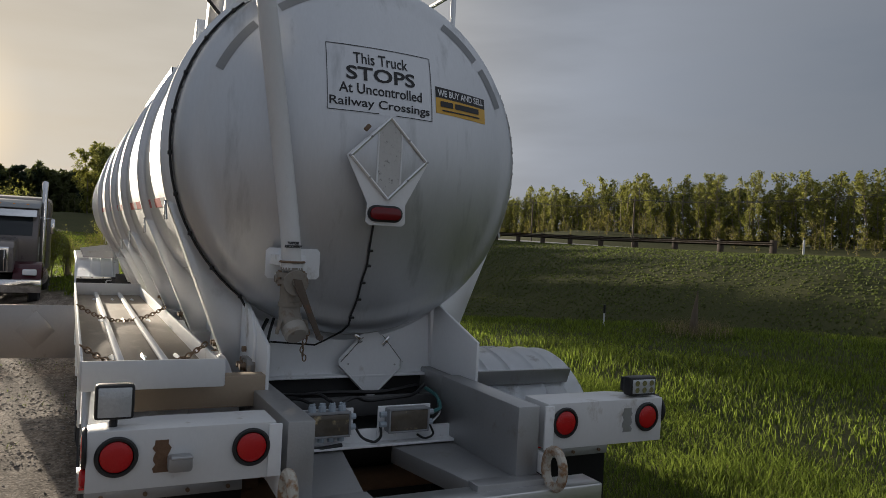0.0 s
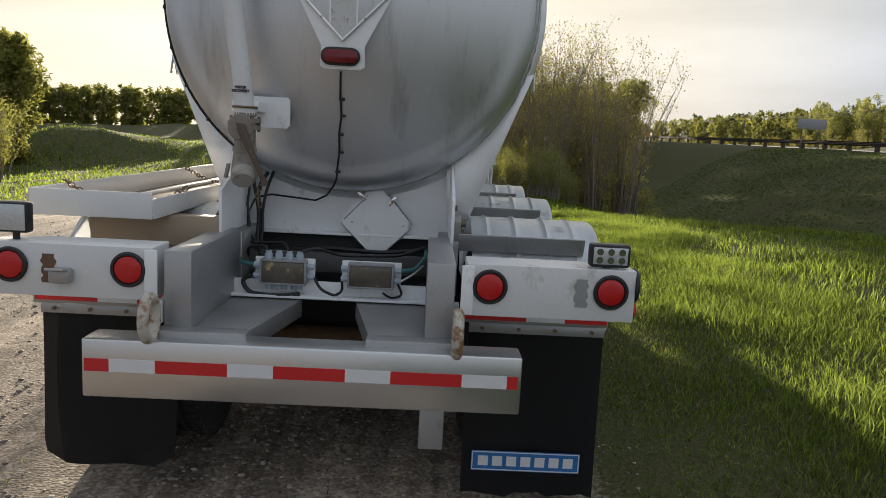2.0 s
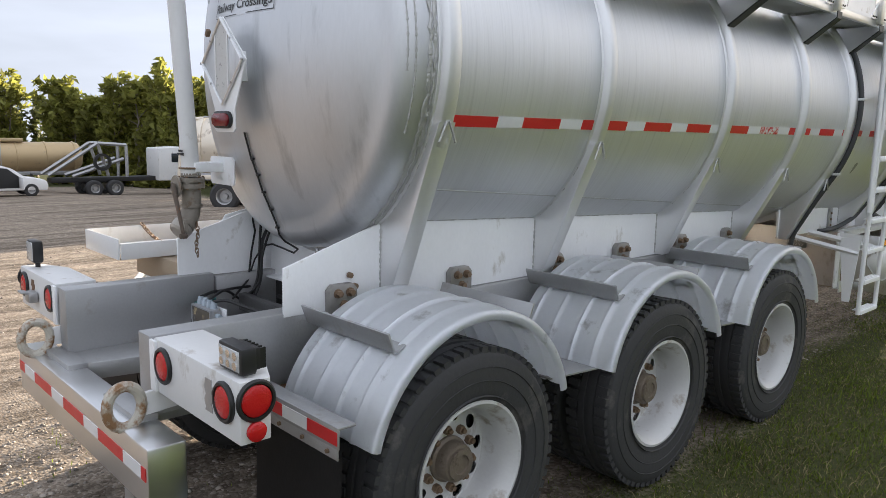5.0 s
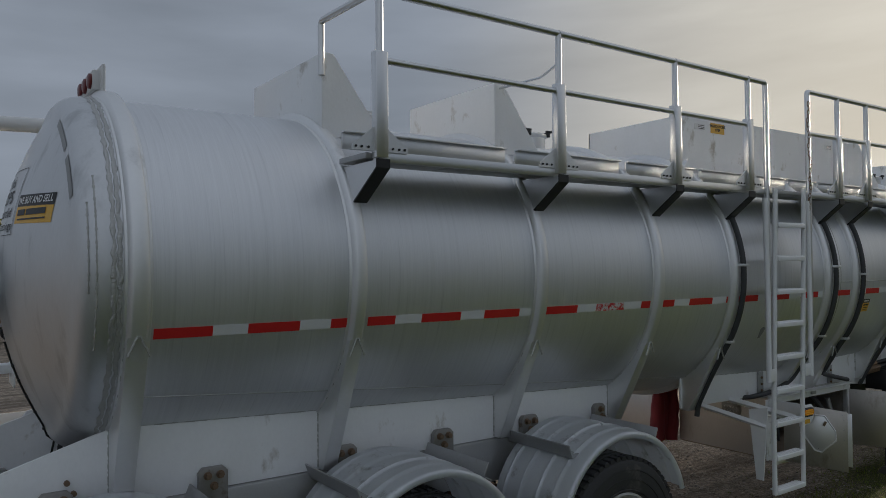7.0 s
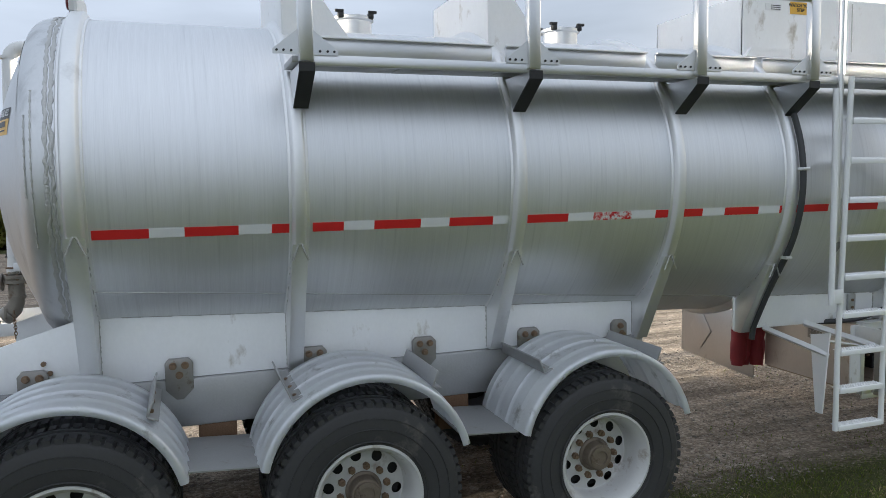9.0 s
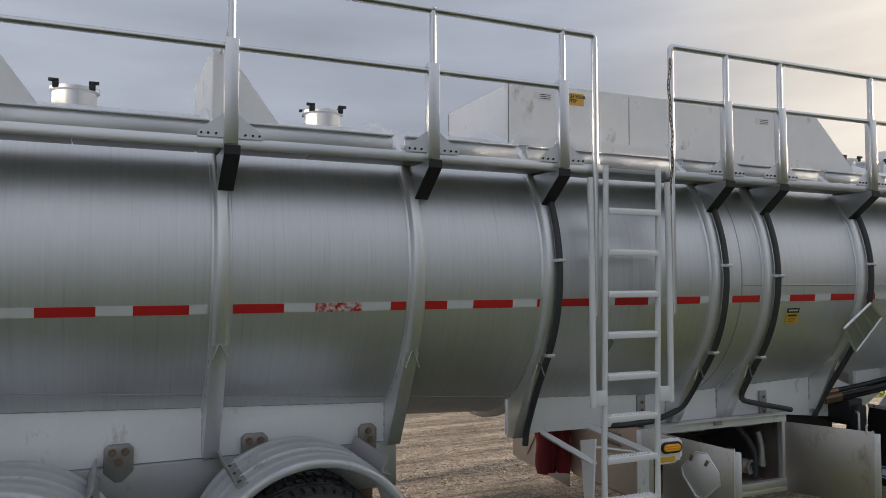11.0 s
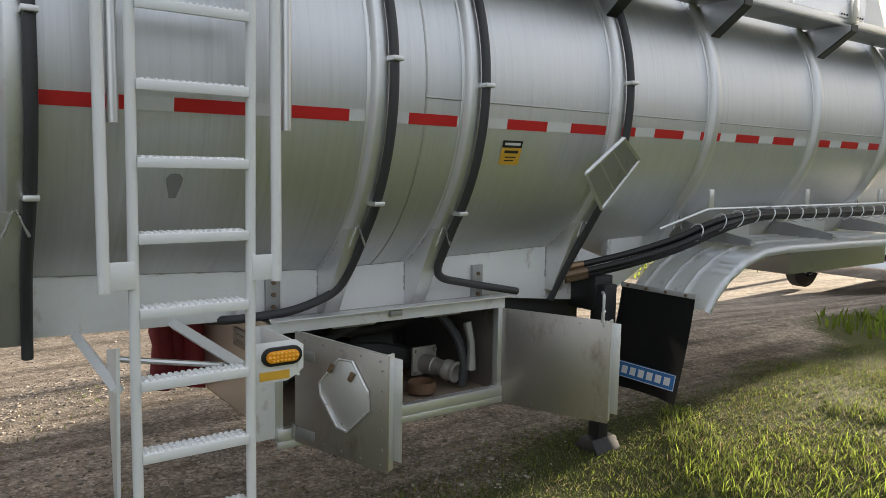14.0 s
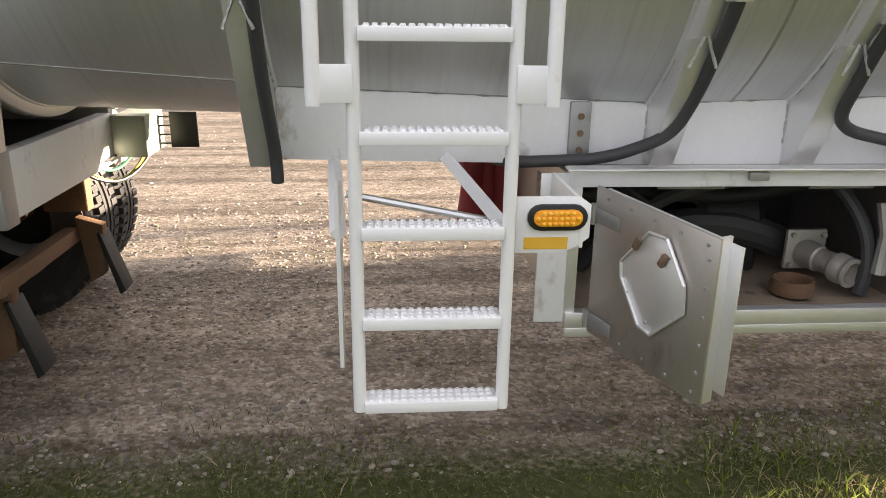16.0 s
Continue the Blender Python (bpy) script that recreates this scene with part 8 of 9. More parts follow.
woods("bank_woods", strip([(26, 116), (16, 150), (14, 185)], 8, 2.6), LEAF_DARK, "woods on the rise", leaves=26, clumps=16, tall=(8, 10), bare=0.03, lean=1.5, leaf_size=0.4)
woods("far_hedge", strip([(-110, 96), (-30, 114)], 6, 1.4), LEAF, "low bright woods on the distant rise", leaves=12, clumps=11, tall=(4.6, 6.0), leaf_size=0.55, bare=0.0, lean=1.5)
woods("far_woods", strip([(-30, 114), (8, 120)], 9, 1.8), LEAF_DARK, "distant mixed woods on the rise", leaves=14, clumps=15, tall=(5.5, 6.9), leaf_size=0.62, bare=0.0, lean=1.25)
woods("rise_woods", strip([(-6, 122), (30, 170), (60, 230)], 6, 3.0), LEAF_DARK, "distant woods along the rise", leaves=18, clumps=14, tall=(5.0, 7.0), leaf_size=0.45, bare=0.02, lean=1.6)
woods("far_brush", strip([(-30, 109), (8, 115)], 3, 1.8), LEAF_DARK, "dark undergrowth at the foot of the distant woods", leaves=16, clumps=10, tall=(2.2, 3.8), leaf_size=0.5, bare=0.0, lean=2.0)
woods("far_spruces", strip([(-30, 112), (4, 118)], 4, 3.4), NEEDLE, "dark distant spruces", leaves=30, clumps=18, tall=(6, 8.5), bare=0.04, leaf_size=0.4, lean=0.7)


def willow(seed, height, stems, leafy):
    """A bare many-stemmed willow with a haze of buds."""
    r = np.random.default_rng(seed)
    wood, tips = [], []
    for k in range(stems):
        a, out = r.uniform(0, 2 * np.pi), r.uniform(0.08, 0.42)
        p = np.array([math.cos(a), math.sin(a), 0]) * r.uniform(0, 0.5)
        p[2] = -0.2
        h = height * r.uniform(0.6, 1.0)
        rad = 0.028 + 0.026 * r.uniform(0, 1)
        for j in range(5):
            q = p + np.array([math.cos(a) * out * (0.3 + 0.2 * j), math.sin(a) * out * (0.3 + 0.2 * j), 1.0]) * h / 5 + r.normal(0, 0.05, 3)
            wood.append(stick(p, q, rad * (1 - j / 6), rad * (1 - (j + 1) / 6), 4))
            if j >= 1:
                for _ in range(3):
                    b = r.uniform(0, 2 * np.pi)
                    L = r.uniform(0.3, 0.9)
                    t = q + np.array([math.cos(b) * 0.5, math.sin(b) * 0.5, 0.9]) * L
                    wood.append(stick(q, t, 0.007, 0.003, 3))
                    tips += [t, q * 0.4 + t * 0.6]
            p = q
    return join(wood), leaf_cloud(np.array(tips), np.full(len(tips), 0.34), leafy, 0.044)


WILLOW = []
for k in range(4):
    wv, lv = willow(60 + k, 7.2, 22, 6)
    WILLOW.append((raw_mesh("trunk", *wv, BARK), raw_mesh("buds", *lv, BUD)))
LEAFY = []
for k in range(2):
    wv, lv = willow(80 + k, 3.0, 16, 13)
    LEAFY.append((raw_mesh("trunk", *wv, BARK), raw_mesh("leaves", *lv, LEAF)))


def shrub(kind, x, y, turn, scale, label):
    ob = thing("willow_shrub", label, "shrub", (x, y, float(grid_at(GZ, np.array([x]), np.array([y]))[0])), "shrubs beyond the field", turn)
    ob.scale = (scale, scale, scale)
    part("trunk", kind[0], None, ob)
    part("crown", kind[1], None, ob)


for k in range(22):
    x, y = 3.5 + 1.2 * (k % 5) + 0.5 * math.sin(k * 2.3), 26.0 + 2.3 * (k // 5) + 0.8 * math.cos(k * 1.7)
    shrub(WILLOW[k % 4], x + 0.08 * (y - 26.0), y, 40 * k, 0.84 + 0.05 * ((k * 3) % 6), "bare many-stemmed willow with opening buds")
for k, (x, y, s) in enumerate(((1.7, 19.6, 0.30), (2.5, 20.6, 0.42), (3.3, 21.5, 0.50), (4.2, 22.4, 0.55), (5.0, 23.6, 0.62), (2.0, 23.0, 0.46), (3.0, 25.0, 0.56), (1.5, 26.5, 0.56), (2.6, 30.0, 0.7), (1.2, 33.0, 0.75), (2.2, 38.0, 0.9), (1.0, 45.0, 1.1), (5.4, 21.8, 0.42))):
    shrub(LEAFY[k % 2], x, y, 70 * k, s, "low shrub in fresh yellow-green leaf")
for k, (x, y, s) in enumerate(((-4.2, 29.0, 1.15), (-3.7, 30.5, 1.1), (-3.0, 31.6, 0.66), (-2.2, 31.2, 0.6), (-1.3, 31.4, 0.55), (-0.3, 31.6, 0.55))):
    shrub(LEAFY[k % 2], x, y, 55 * k, s, "tall shrub in fresh yellow-green leaf")
for k, (x, y, s) in enumerate(((-19.0, 26.0, 1.25), (-20.5, 27.5, 1.4), (-17.8, 27.6, 1.1))):
    shrub(LEAFY[k % 2], x, y, 65 * k, s, "broad bush in fresh yellow-green leaf")
# brush between the willow stems
woods("brush", [(2.8 + 7.5 * rng.uniform(), 25.0 + 14 * rng.uniform()) for k in range(70)], BUD, "dim tangled brush between the willows", leaves=26, clumps=12, tall=(1.0, 2.2), bare=0.0, lean=2.0, leaf_size=0.25)

# ---- highway with guard rail ----
RX = 34.5
bm = bmesh.new()
rows = []
for y in np.linspace(-220, 420, 81):
    rows.append([bm.verts.new((x, y, ground_z(x, y) + 0.03)) for x in (RX, RX + 3.6, RX + 7.2, RX + 10.0)])
for a, b in zip(rows, rows[1:]):
    for k in range(3):
        bm.faces.new((a[k], a[k + 1], b[k + 1], b[k]))
tagged(new("road", finish("road", bm, ASPHALT)), "pale grey highway on its embankment", "road", kind="structure")
rail = thing("road_guard_rail", "weathered guard rail on wooden posts along the highway", "guard rail", (RX - 0.6, 0, ground_z(RX - 0.6, 0)))
POSTM = finish("post", b_box(bmesh.new(), (0, 0, 0.36), (0.30, 0.26, 0.92), 0.015), material("dark timber post", (0.075, 0.055, 0.04), 0.85, 0, 0.25, 8, bump=0.3))
ys = np.arange(25.0, 250, 3.8)
zr0 = ground_z(RX - 0.6, 0)
BEAM = material("rusted rail beam", (0.16, 0.13, 0.105), 0.7, 0.3, 0.2, 2)
for a, b in zip(ys, ys[1:]):
    za, zb = ground_z(RX - 0.6, a) - zr0, ground_z(RX - 0.6, b) - zr0
    sec = ((-0.13, 0.44), (-0.13, 0.50), (-0.20, 0.53), (-0.13, 0.59), (-0.20, 0.66), (-0.13, 0.70), (-0.13, 0.76))
    bm = bmesh.new()
    pa = [bm.verts.new((px, a - 0.04, za + pz)) for px, pz in sec]
    pb = [bm.verts.new((px, b + 0.04, zb + pz)) for px, pz in sec]
    for k in range(len(sec) - 1):
        bm.faces.new((pa[k], pa[k + 1], pb[k + 1], pb[k]))
    bmesh.ops.solidify(bm, geom=list(bm.faces), thickness=0.02)
    part("beam", bm, BEAM, rail)
for y in ys:
    part("post", POSTM, None, rail, "", (0, float(y), ground_z(RX - 0.6, float(y)) - zr0))
sx, sy = 33.0, 60.0
sg = thing("road_sign", "back of a large road sign on two posts", "road sign", (sx, sy, ground_z(sx, sy)))
part("panel", b_box(bmesh.new(), (0, 0, 2.1), (2.5, 0.04, 0.85), 0.03), STICKER_GREY, sg)
for dx in (-0.8, 0.8):
    part("post", b_cyl(bmesh.new(), (dx, 0.06, -0.3), (dx, 0.06, 2.4), 0.05, 10), WOOD, sg)
for x, y in ((33.2, 110.0), (33.4, 150.0)):
    ms = thing("marker_board", "small orange roadside marker board", "road sign", (x, y, ground_z(x, y)))
    part("panel", b_box(bmesh.new(), (0, 0, 0.9), (0.6, 0.03, 0.8), 0.01), material("orange panel", (0.75, 0.18, 0.03), 0.5), ms)
    part("post", b_cyl(bmesh.new(), (0, 0.04, -0.2), (0, 0.04, 1.2), 0.03, 8), BOLT, ms)
PX = 48.0
poles = []
for y in (22.0, 53.0, 71.0, 110.0, 150.0):
    zb = ground_z(PX, y)
    up = thing("utility_pole", "thin wooden utility pole beside the highway", "utility pole", (PX, y, zb), "poles along the highway")
    part("pole", b_tube(bmesh.new(), [(0, 0, -0.4), (0, 0, 5.4)], [0.10, 0.07], 8), WOOD, up)
    part("crossarm", b_box(bmesh.new(), (0, 0, 5.1), (1.2, 0.08, 0.08), 0.01), WOOD, up)
    poles.append(Vector((PX, y, zb + 5.15)))
for a, b in zip(poles, poles[1:]):
    for s in (-0.5, 0.5):
        o = Vector((s, 0, 0))
        p = [a.lerp(b, t) + o - Vector((0, 0, 2.4 * t * (1 - t))) for t in np.linspace(0, 1, 14)]
        wire = new("overhead_wire", finish("overhead_wire", b_tube(bmesh.new(), p, 0.018, 4), CABLE))
        tagged(wire, "thin sagging overhead wire between the poles", "wire", "wires along the highway")
px, py = 33.7, 22.9
gp = thing("guide_post", "white roadside guide post with black top", "marker post", (px, py, ground_z(px, py)))
part("stake", b_box(bmesh.new(), (0, 0, 0.4), (0.12, 0.06, 1.0), 0.01), WHITE, gp)
part("cap", b_box(bmesh.new(), (0, 0, 0.93), (0.125, 0.065, 0.12), 0.01), BLACK, gp)
px, py = 8.9, 8.6
mk = thing("marker_post", "short white field marker with black top", "marker post", (px, py, ground_z(px, py)))
part("stake", b_cyl(bmesh.new(), (0, 0, -0.1), (0, 0, 0.36), 0.022, 10), WHITE, mk)
part("cap", b_cyl(bmesh.new(), (0, 0, 0.28), (0, 0, 0.46), 0.026, 10), BLACK, mk)
px, py = 9.7, 6.8
st = thing("broken_stump", "split grey stump among dry weeds", "stump", (px, py, ground_z(px, py)))
for k, (dx, dy, hh, lx) in enumerate(((0, 0, 0.85, 0.03), (0.07, 0.03, 0.62, -0.05), (-0.06, 0.04, 0.72, 0.10))):
    part("splinter", b_tube(bmesh.new(), [(dx, dy, -0.1), (dx + lx * 0.4, dy, hh * 0.5), (dx + lx, dy, hh)], [0.05, 0.04, 0.012], 7), WOOD, st)
nn = 500
aa, rr = rng.uniform(0, 2 * np.pi, nn), 0.75 * rng.uniform(0, 1, nn) ** 0.7
blades("dry_weeds", px + rr * np.cos(aa), py + rr * np.sin(aa), 0.18 + 0.25 * rng.uniform(0, 1, nn), np.full(nn, 0.008), STRAW, 0.7, "dry weeds round the stump")

# power pole and far mast
px, py = -5.6, 22.0
pole = thing("power_pole", "dark wooden power pole with a meter box", "power pole", (px, py, ground_z(px, py)))
part("pole", b_tube(bmesh.new(), [(0, 0, -0.5), (0.0, 0, 4.6)], [0.10, 0.075], 14), WOOD, pole)
part("crossarm", b_box(bmesh.new(), (-0.25, -0.1, 4.35), (1.1, 0.08, 0.07), 0.01), WOOD, pole)
part("meter_box", b_box(bmesh.new(), (0.14, -0.14, 1.0), (0.22, 0.14, 0.36), 0.02), STICKER_GREY, pole)
px, py = -47.0, 170.0
mast = thing("radio_mast", "thin distant radio mast", "mast", (px, py, ground_z(px, py)))
for dx, dy in ((0.5, 0), (-0.5, 0.4), (-0.5, -0.4)):
    part("leg", b_tube(bmesh.new(), [(dx, dy, 0), (dx * 0.6, dy * 0.6, 15)], 0.07, 5), BOLT, mast)
for k in range(6):
    part("ring", b_tube(bmesh.new(), [(0.5, 0, 2.3 * k), (-0.5, 0.4, 2.3 * k + 1), (-0.5, -0.4, 2.3 * k + 2), (0.45, 0, 2.3 * k + 2.3)], 0.05, 4), BOLT, mast)
part("antenna", b_cyl(bmesh.new(), (0, 0, 13), (0, 0, 18), 0.12, 8), WHITE, mast)


# ---- vehicles ----
def small_wheel(parent, x, y, r, w, side, rim_mat):
    bm = bmesh.new()
    b_lathe(bm, [(r * 0.55, -w / 2), (r * 0.85, -w / 2), (r, -w * 0.36), (r, w * 0.36), (r * 0.85, w / 2), (r * 0.55, w / 2)], (x, y, r), (1, 0, 0), 32)
    t = part("wheel", bm, RUBBER, parent)
    bm = bmesh.new()
    b_lathe(bm, [(r * 0.58, -w * 0.45), (r * 0.58, w * 0.45), (r * 0.48, w * 0.40), (r * 0.40, w * 0.05), (r * 0.2, w * 0.05), (r * 0.18, w * 0.3), (0, w * 0.3)] if side > 0 else [(r * 0.58, w * 0.45), (r * 0.58, -w * 0.45), (r * 0.48, -w * 0.40), (r * 0.40, -w * 0.05), (r * 0.2, -w * 0.05), (r * 0.18, -w * 0.3), (0, -w * 0.3)], (x, y, r), (1, 0, 0), 28)
    part("rim", bm, rim_mat, t)


# long-nosed tractor facing the trailer's tail
TR = (-3.2, 18.7)
truck = thing("highway_tractor", "beige and maroon long-nosed tractor with chrome stacks", "truck", (*TR, ground_z(*TR) - 0.02))
GREY_PAINT = material("beige grey cab paint", (0.17, 0.15, 0.145), 0.3, 0.2, 0.06, 3)
bm = bmesh.new()
b_prism(bm, [(-0.15, 0.95), (-0.15, 1.62), (0.25, 1.78), (1.45, 1.88), (1.45, 0.95)], "x", -0.52, 0.52, 0.08)
part("hood", bm, GREY_PAINT, truck, "beige grey hood")
bm = bmesh.new()
b_prism(bm, [(-0.20, 0.98), (-0.20, 1.60), (-0.15, 1.64), (-0.12, 0.98)], "x", -0.40, 0.40, 0.01)
gr = part("grille", bm, CHROME, truck, "chrome-framed dark grille")
part("grille_mesh", b_box(bmesh.new(), (0, -0.205, 1.28), (0.70, 0.012, 0.56), 0.004), BLACK, gr)
for k in range(6):
    part("grille_bar", b_box(bmesh.new(), (-0.30 + 0.12 * k, -0.214, 1.28), (0.018, 0.012, 0.56), 0.003), CHROME, gr)
for s in (-1, 1):
    bm = bmesh.new()
    n = 12
    arc = [(0.55 + 0.72 * math.cos(radians(a)), 0.62 + 0.62 * math.sin(radians(a))) for a in np.linspace(180, 12, n)]
    inner = [(0.55 + 0.60 * math.cos(radians(a)), 0.62 + 0.52 * math.sin(radians(a))) for a in np.linspace(12, 180, n)]
    b_prism(bm, arc + inner, "x", s * 0.50, s * 1.18, 0.02)
    fd = part("fender", bm, MAROON, truck, "glossy maroon front fender")
    part("headlight", b_box(bmesh.new(), (s * 0.90, -0.16, 0.98), (0.34, 0.10, 0.16), 0.03), material("lit headlight", (0.9, 0.9, 0.95), 0.1) if s < 0 else bpy.data.materials["lit headlight"], truck, "bright headlight")
    part("exhaust_pipe", b_tube(bmesh.new(), round_path([(s * 1.10, 2.68, 0.9), (s * 1.10, 2.68, 3.36), (s * 1.10, 2.86, 3.50)], 0.1), 0.09, 16), CHROME, truck, "chrome exhaust stack")
    part("mirror", b_box(bmesh.new(), (s * 1.36, 1.75, 2.2), (0.12, 0.06, 0.42), 0.03), CHROME, truck)
    part("mirror_arm", b_tube(bmesh.new(), [(s * 1.0, 1.8, 2.45), (s * 1.4, 1.75, 2.42)], 0.015, 6), CHROME, truck)
    small_wheel(truck, s * 1.0, 0.55, 0.52, 0.28, s, CHROME)
    for yy in (5.2, 6.5):
        small_wheel(truck, s * 0.95, yy, 0.52, 0.55, s, WHITE)
    part("tank", b_cyl(bmesh.new(), (s * 0.98, 2.2, 0.75), (s * 0.98, 3.7, 0.75), 0.32, 24), CHROME, truck, "chrome fuel tank")
part("bumper", b_prism(bmesh.new(), [(-0.42, 0.45), (-0.42, 0.80), (-0.25, 0.80), (-0.25, 0.45)], "x", -1.2, 1.2, 0.03), CHROME, truck, "chrome bumper")
bars("bumper_slot", BLACK, truck, [(0, 0, 0.36, 0.11)], Matrix.Translation((0, -0.423, 0.62)) @ pose(0, 0, 0, 90, 0, 0))
bm = bmesh.new()
b_prism(bm, [(1.40, 0.75), (1.40, 1.85), (1.72, 2.55), (1.95, 2.75), (4.3, 3.0), (4.3, 0.75)], "x", -1.02, 1.02, 0.08)
part("cab", bm, GREY_PAINT, truck, "beige grey sleeper cab")
part("sleeper", b_prism(bmesh.new(), [(2.85, 0.80), (2.85, 2.85), (3.05, 3.05), (5.0, 3.10), (5.0, 0.80)], "x", -1.28, 1.28, 0.16), GREY_PAINT, truck, "tall beige grey sleeper box")
part("roof", b_prism(bmesh.new(), [(1.80, 2.70), (1.98, 2.86), (4.32, 3.12), (4.32, 2.98)], "x", -1.04, 1.04, 0.05), STICKER_GREY, truck, "silver grey roof")
part("windshield", b_prism(bmesh.new(), [(1.42, 1.92), (1.66, 2.46), (1.69, 2.46), (1.45, 1.92)], "x", -0.86, 0.86, 0.004), GLASS_DARK, truck, "dark windshield")
part("visor", b_prism(bmesh.new(), [(1.50, 2.46), (1.70, 2.66), (1.78, 2.62), (1.66, 2.44)], "x", -0.95, 0.95, 0.01), CHROME, truck, "chrome sun visor")
for s in (-1, 1):
    part("side_window", b_box(bmesh.new(), (s * 1.018, 2.1, 2.15), (0.02, 0.62, 0.52), 0.01), GLASS_DARK, truck)
    part("decal", b_box(bmesh.new(), (s * 1.02, 2.0, 1.52), (0.012, 0.5, 0.34), 0.005), WHITE, truck, "white door decal")
for k in range(5):
    part("roof_light", b_box(bmesh.new(), (-0.7 + 0.35 * k, 1.98, 2.80), (0.08, 0.12, 0.06), 0.02), AMBER_LENS, truck)
part("chassis", b_box(bmesh.new(), (0, 4.0, 0.75), (0.9, 6.4, 0.22), 0.02), BLACK, truck)
part("headache_rack", b_box(bmesh.new(), (0, 5.10, 1.9), (2.1, 0.06, 1.9), 0.02), FRAME_AL, truck, "plate rack behind the cab")
for s in (-1, 1):
    part("rear_fender", b_box(bmesh.new(), (s * 0.95, 5.85, 1.12), (0.60, 2.5, 0.05), 0.02), FRAME_AL, truck)


def far_tanker(at, turn, body, label, length=11.0, r=0.95, mid=2.15, hoppers=0):
    t = thing("parked_tanker", label, "tank trailer", (*at, ground_z(*at)), "parked tankers", turn)
    bm = bmesh.new()
    b_lathe(bm, [(0, -0.3), (r * 0.7, -0.2), (r * 0.95, 0.0), (r, 0.2), (r, length - 0.2), (r * 0.95, length), (r * 0.7, length + 0.2), (0, length + 0.3)], (0, -length / 2, mid), (0, 1, 0), 48)
    part("tank", bm, body, t, angle=50)
    for k in range(7):
        y = -length / 2 + 0.3 + (length - 0.6) * k / 6
        bm = bmesh.new()
        b_lathe(bm, [(r, y - 0.06), (r + 0.05, y - 0.045), (r + 0.05, y + 0.045), (r, y + 0.06)], (0, 0, mid), (0, 1, 0), 48)
        part("rib", bm, body, t)
    for k in range(hoppers):
        y = -length / 2 + (k + 0.5) * length / hoppers
        w = length / hoppers * 0.5
        bm = bmesh.new()
        b_lathe(bm, [(w * 0.80, mid - 0.10), (w * 0.86, mid - 0.45), (w * 0.74, mid - 0.80), (w * 0.24, 0.92), (0, 0.92)], (0, y, 0), (0, 0, 1), 32)
        hop = part("hopper", bm, body, t, angle=40)
        for s in (-1, 1):
            part("reflector", b_box(bmesh.new(), (s * (w * 0.70 + 0.03), y, 1.28), (0.05, 0.30, 0.05), 0.004), TAPE_RED, hop)
    if hoppers:
        for s in (-1, 1):
            part("top_rail", b_tube(bmesh.new(), [(s * 0.34, -length / 2 + 0.3, mid + r + 0.02), (s * 0.34, length / 2 - 0.3, mid + r + 0.02)], 0.03, 8), FRAME_AL, t)
            part("side_rail", b_box(bmesh.new(), (s * 1.06, 0, 1.12), (0.10, length - 0.2, 0.14), 0.02), body, t)
        for s in (-1, 1):
            part("discharge_pipe", b_tube(bmesh.new(), round_path([(0.25, s * (length / 2 - 0.3), mid + r - 0.05), (0.25, s * (length / 2 + 0.42), mid + r - 0.1), (0.25, s * (length / 2 + 0.62), 0.85)], 0.22), 0.085, 14), body, t)
    for s in (-1, 1):
        part("frame_beam", b_box(bmesh.new(), (s * 0.5, 0, 1.1), (0.12, length - 0.4, 0.24), 0.01), FRAME_AL, t)
        for k in range(3):
            small_wheel(t, s * 1.05, -length / 2 + 1.2 + 1.4 * k, 0.5, 0.5, s, FRAME_AL)
        part("landing_leg", b_box(bmesh.new(), (s * 0.7, length / 2 - 3.0, 0.55), (0.12, 0.12, 1.1), 0.01), BLACK, t)
        for yy in (0.4, 0.75):
            part("ladder_stile", b_box(bmesh.new(), (s * 1.08, yy, 2.0), (0.04, 0.04, 2.2), 0.005), FRAME_AL, t)
        for k in range(7):
            part("ladder_rung", b_box(bmesh.new(), (s * 1.08, 0.575, 1.0 + 0.32 * k), (0.03, 0.35, 0.03), 0.004), FRAME_AL, t)
    part("catwalk", b_box(bmesh.new(), (0, 0.6, 3.22), (0.9, 3.2, 0.20), 0.02), body, t)
    return t


far_tanker((-50.0, -4.0), 0, CREAM, "dusty tan tanker trailer parked across the yard")
far_tanker((-50.5, 8.4), 0, CREAM, "dusty tan tanker trailer with side ladder")
SILVER = material("sunlit dull tank", (0.76, 0.69, 0.58), 0.40, 0.35, 0.12, 3, (1, 1, 1), (0.34, 0.28, 0.21), 0.56)
far_tanker((-18.6, 19.0), -48, SILVER, "dull silver tanker parked at the yard's edge", 9.0)
far_tanker((-18.5, 12.5), -42, SILVER, "dull cream dry bulk trailer with hoppers", 9.0, hoppers=4)
far_tanker((-3.45, 31.8), 0, SILVER, "dull silver tanker drawn up behind the tractor", 10.0, 1.2, 1.95)
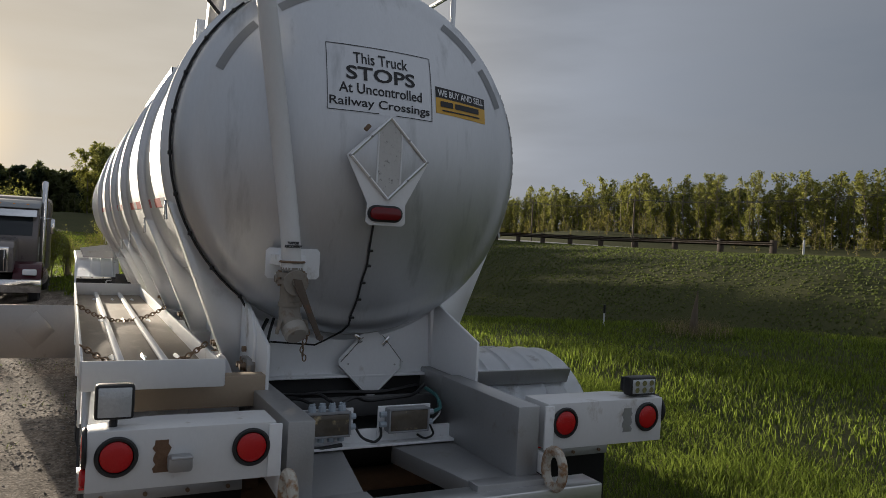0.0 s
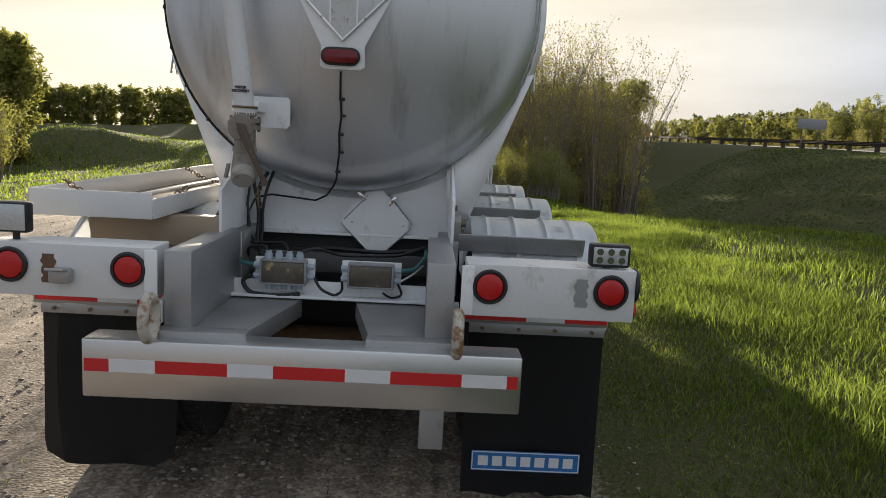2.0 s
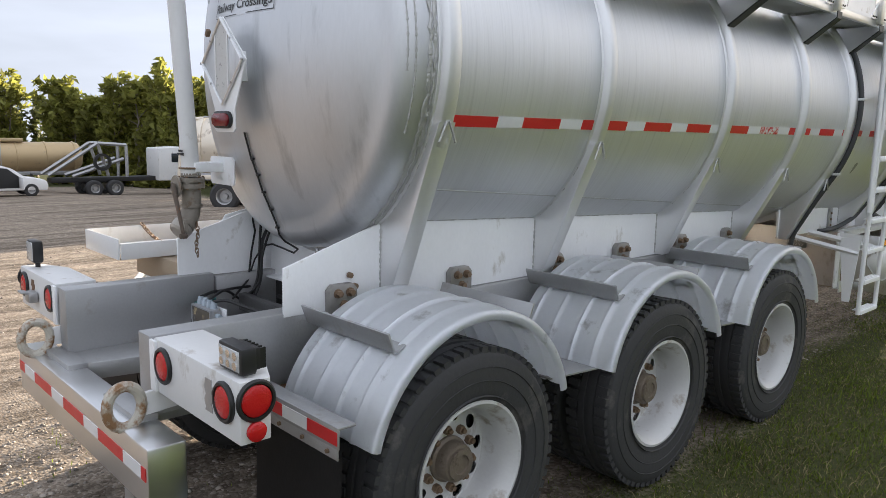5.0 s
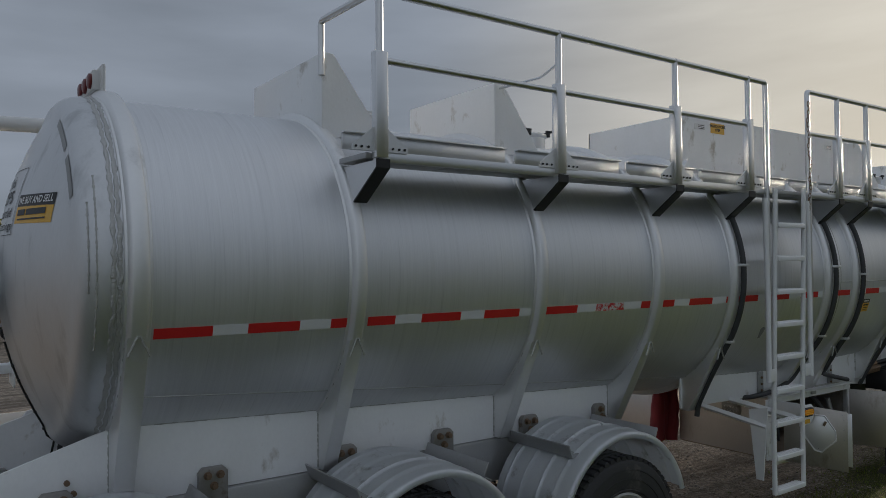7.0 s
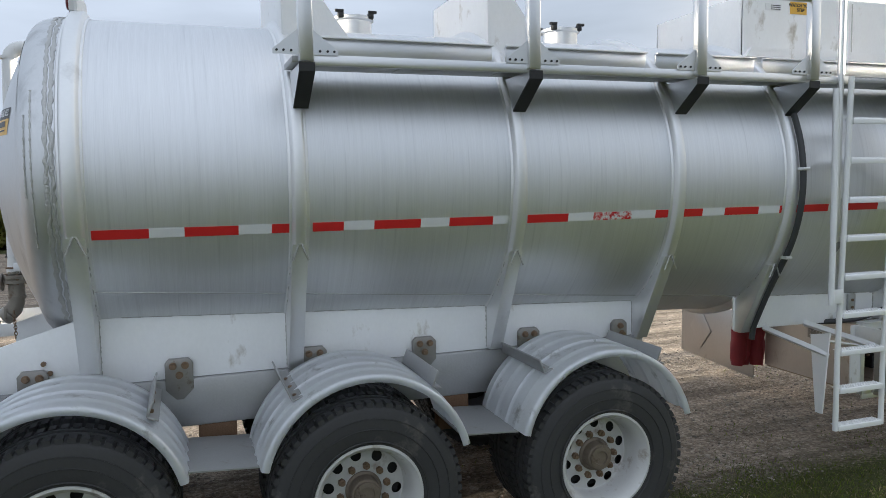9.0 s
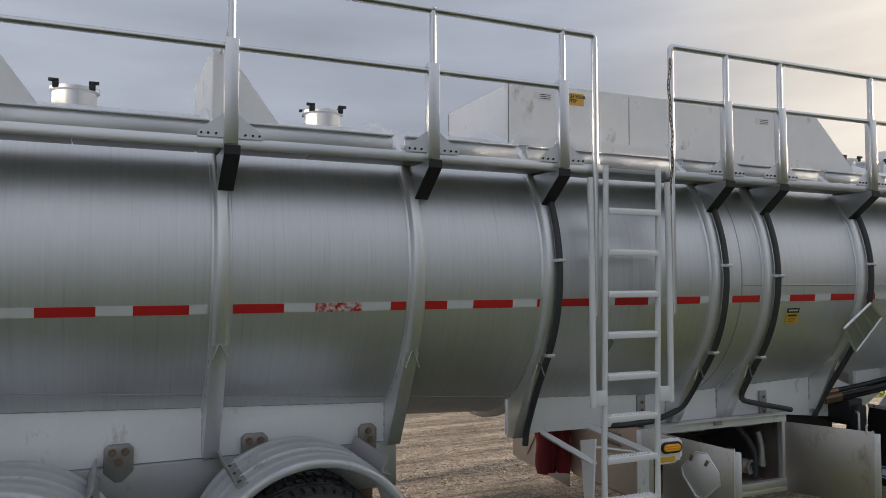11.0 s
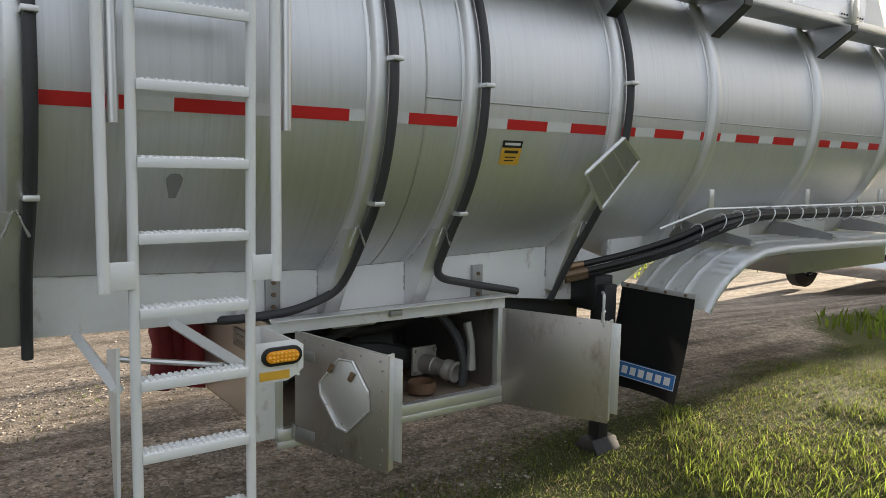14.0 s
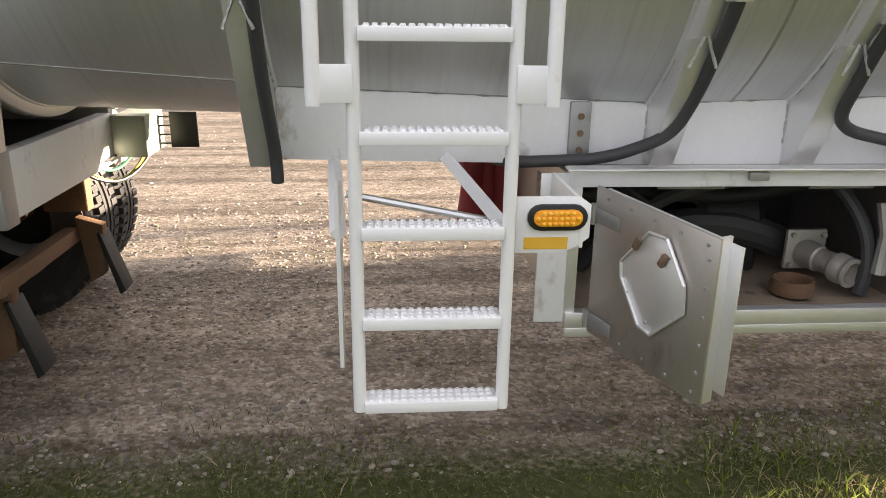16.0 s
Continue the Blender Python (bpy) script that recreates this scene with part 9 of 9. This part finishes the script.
# dusty service tractor with gooseneck
tk = thing("service_tractor", "dusty white tractor with an open gooseneck frame", "truck", (-48.0, 15.4, ground_z(-48.0, 15.4)))
bm = bmesh.new()
b_prism(bm, [(2.6, 0.9), (2.6, 3.1), (4.4, 3.2), (4.5, 2.2), (5.8, 2.0), (5.8, 0.9)], "x", -1.1, 1.1, 0.1)
part("cab", bm, WHITE, tk)
part("side_window", b_box(bmesh.new(), (1.11, 3.9, 2.45), (0.02, 0.8, 0.6), 0.02), GLASS_DARK, tk)
for s in (-1, 1):
    for yy in (-1.6, -0.3, 5.0):
        small_wheel(tk, s * 1.0, yy, 0.52, 0.5, s, FRAME_AL)
    for a, b in (((-4.2, 1.4), (-1.2, 3.4)), ((-1.2, 3.4), (0.6, 3.3)), ((0.6, 3.3), (0.6, 1.2)), ((-2.8, 1.3), (0.4, 2.4)), ((-1.2, 3.4), (-0.6, 1.3))):
        part("frame_bar", b_tube(bmesh.new(), [(s * 0.8, a[0], a[1]), (s * 0.8, b[0], b[1])], 0.11, 4), FRAME_AL, tk)
part("chassis", b_box(bmesh.new(), (0, 0.8, 1.05), (1.0, 9.5, 0.3), 0.02), BLACK, tk)
part("spare_reel", b_lathe(bmesh.new(), [(0.38, -0.1), (0.55, -0.1), (0.55, 0.1), (0.38, 0.1)], (0.95, -1.0, 2.2), (1, 0, 0), 28, True), BLACK, tk)

# white estate car with its door open
SX, SY = -43.0, 7.5
car = thing("parked_car", "white sport utility car with an open front door", "car", (SX, SY, ground_z(SX, SY)))
side_line = [(-2.3, 0.38), (-2.32, 0.95), (-2.2, 1.08), (-2.05, 1.15), (-1.75, 1.58), (-1.3, 1.70), (0.1, 1.70), (0.55, 1.55), (1.15, 1.10), (1.95, 0.98), (2.25, 0.85), (2.32, 0.6), (2.28, 0.35)]
part("body", b_prism(bmesh.new(), side_line, "x", -0.92, 0.92, 0.06), material("white car paint", (0.8, 0.8, 0.8), 0.2, 0, 0.03, 3), car)
for s in (-1, 1):
    for lo, hi in (((-1.85, -1.12)), ((-1.08, -0.25))):
        part("side_window", b_prism(bmesh.new(), [(lo + 0.1, 1.16), (lo + 0.25 if lo < -1.5 else lo + 0.02, 1.58), (hi, 1.60), (hi, 1.16)], "x", s * 0.90, s * 0.926, 0.003), GLASS_DARK, car)
    for yy in (-1.42, 1.45):
        small_wheel(car, s * 0.82, yy, 0.37, 0.24, s, FRAME_AL)
    part("tail_light", b_box(bmesh.new(), (s * 0.80, -2.30, 1.0), (0.26, 0.06, 0.14), 0.02), RED_LENS, car)
# no opening is cut; a near-black panel paints the doorway's shade
part("door_opening", b_prism(bmesh.new(), [(-0.15, 0.50), (-0.15, 1.60), (0.30, 1.56), (0.85, 1.12), (0.85, 0.50)], "x", 0.90, 0.930, 0.003), DARK, car, "near-black panel for the shaded open doorway")
bm = bmesh.new()
b_prism(bm, [(0.0, 0.48), (0.0, 1.10), (0.9, 1.10), (0.9, 0.48)], "y", 0.84, 0.90, 0.02)
bmesh.ops.transform(bm, matrix=Matrix.Translation((0.92, 0, 0)), verts=bm.verts)
dr = part("door", bm, bpy.data.materials["white car paint"], car, "open front door")
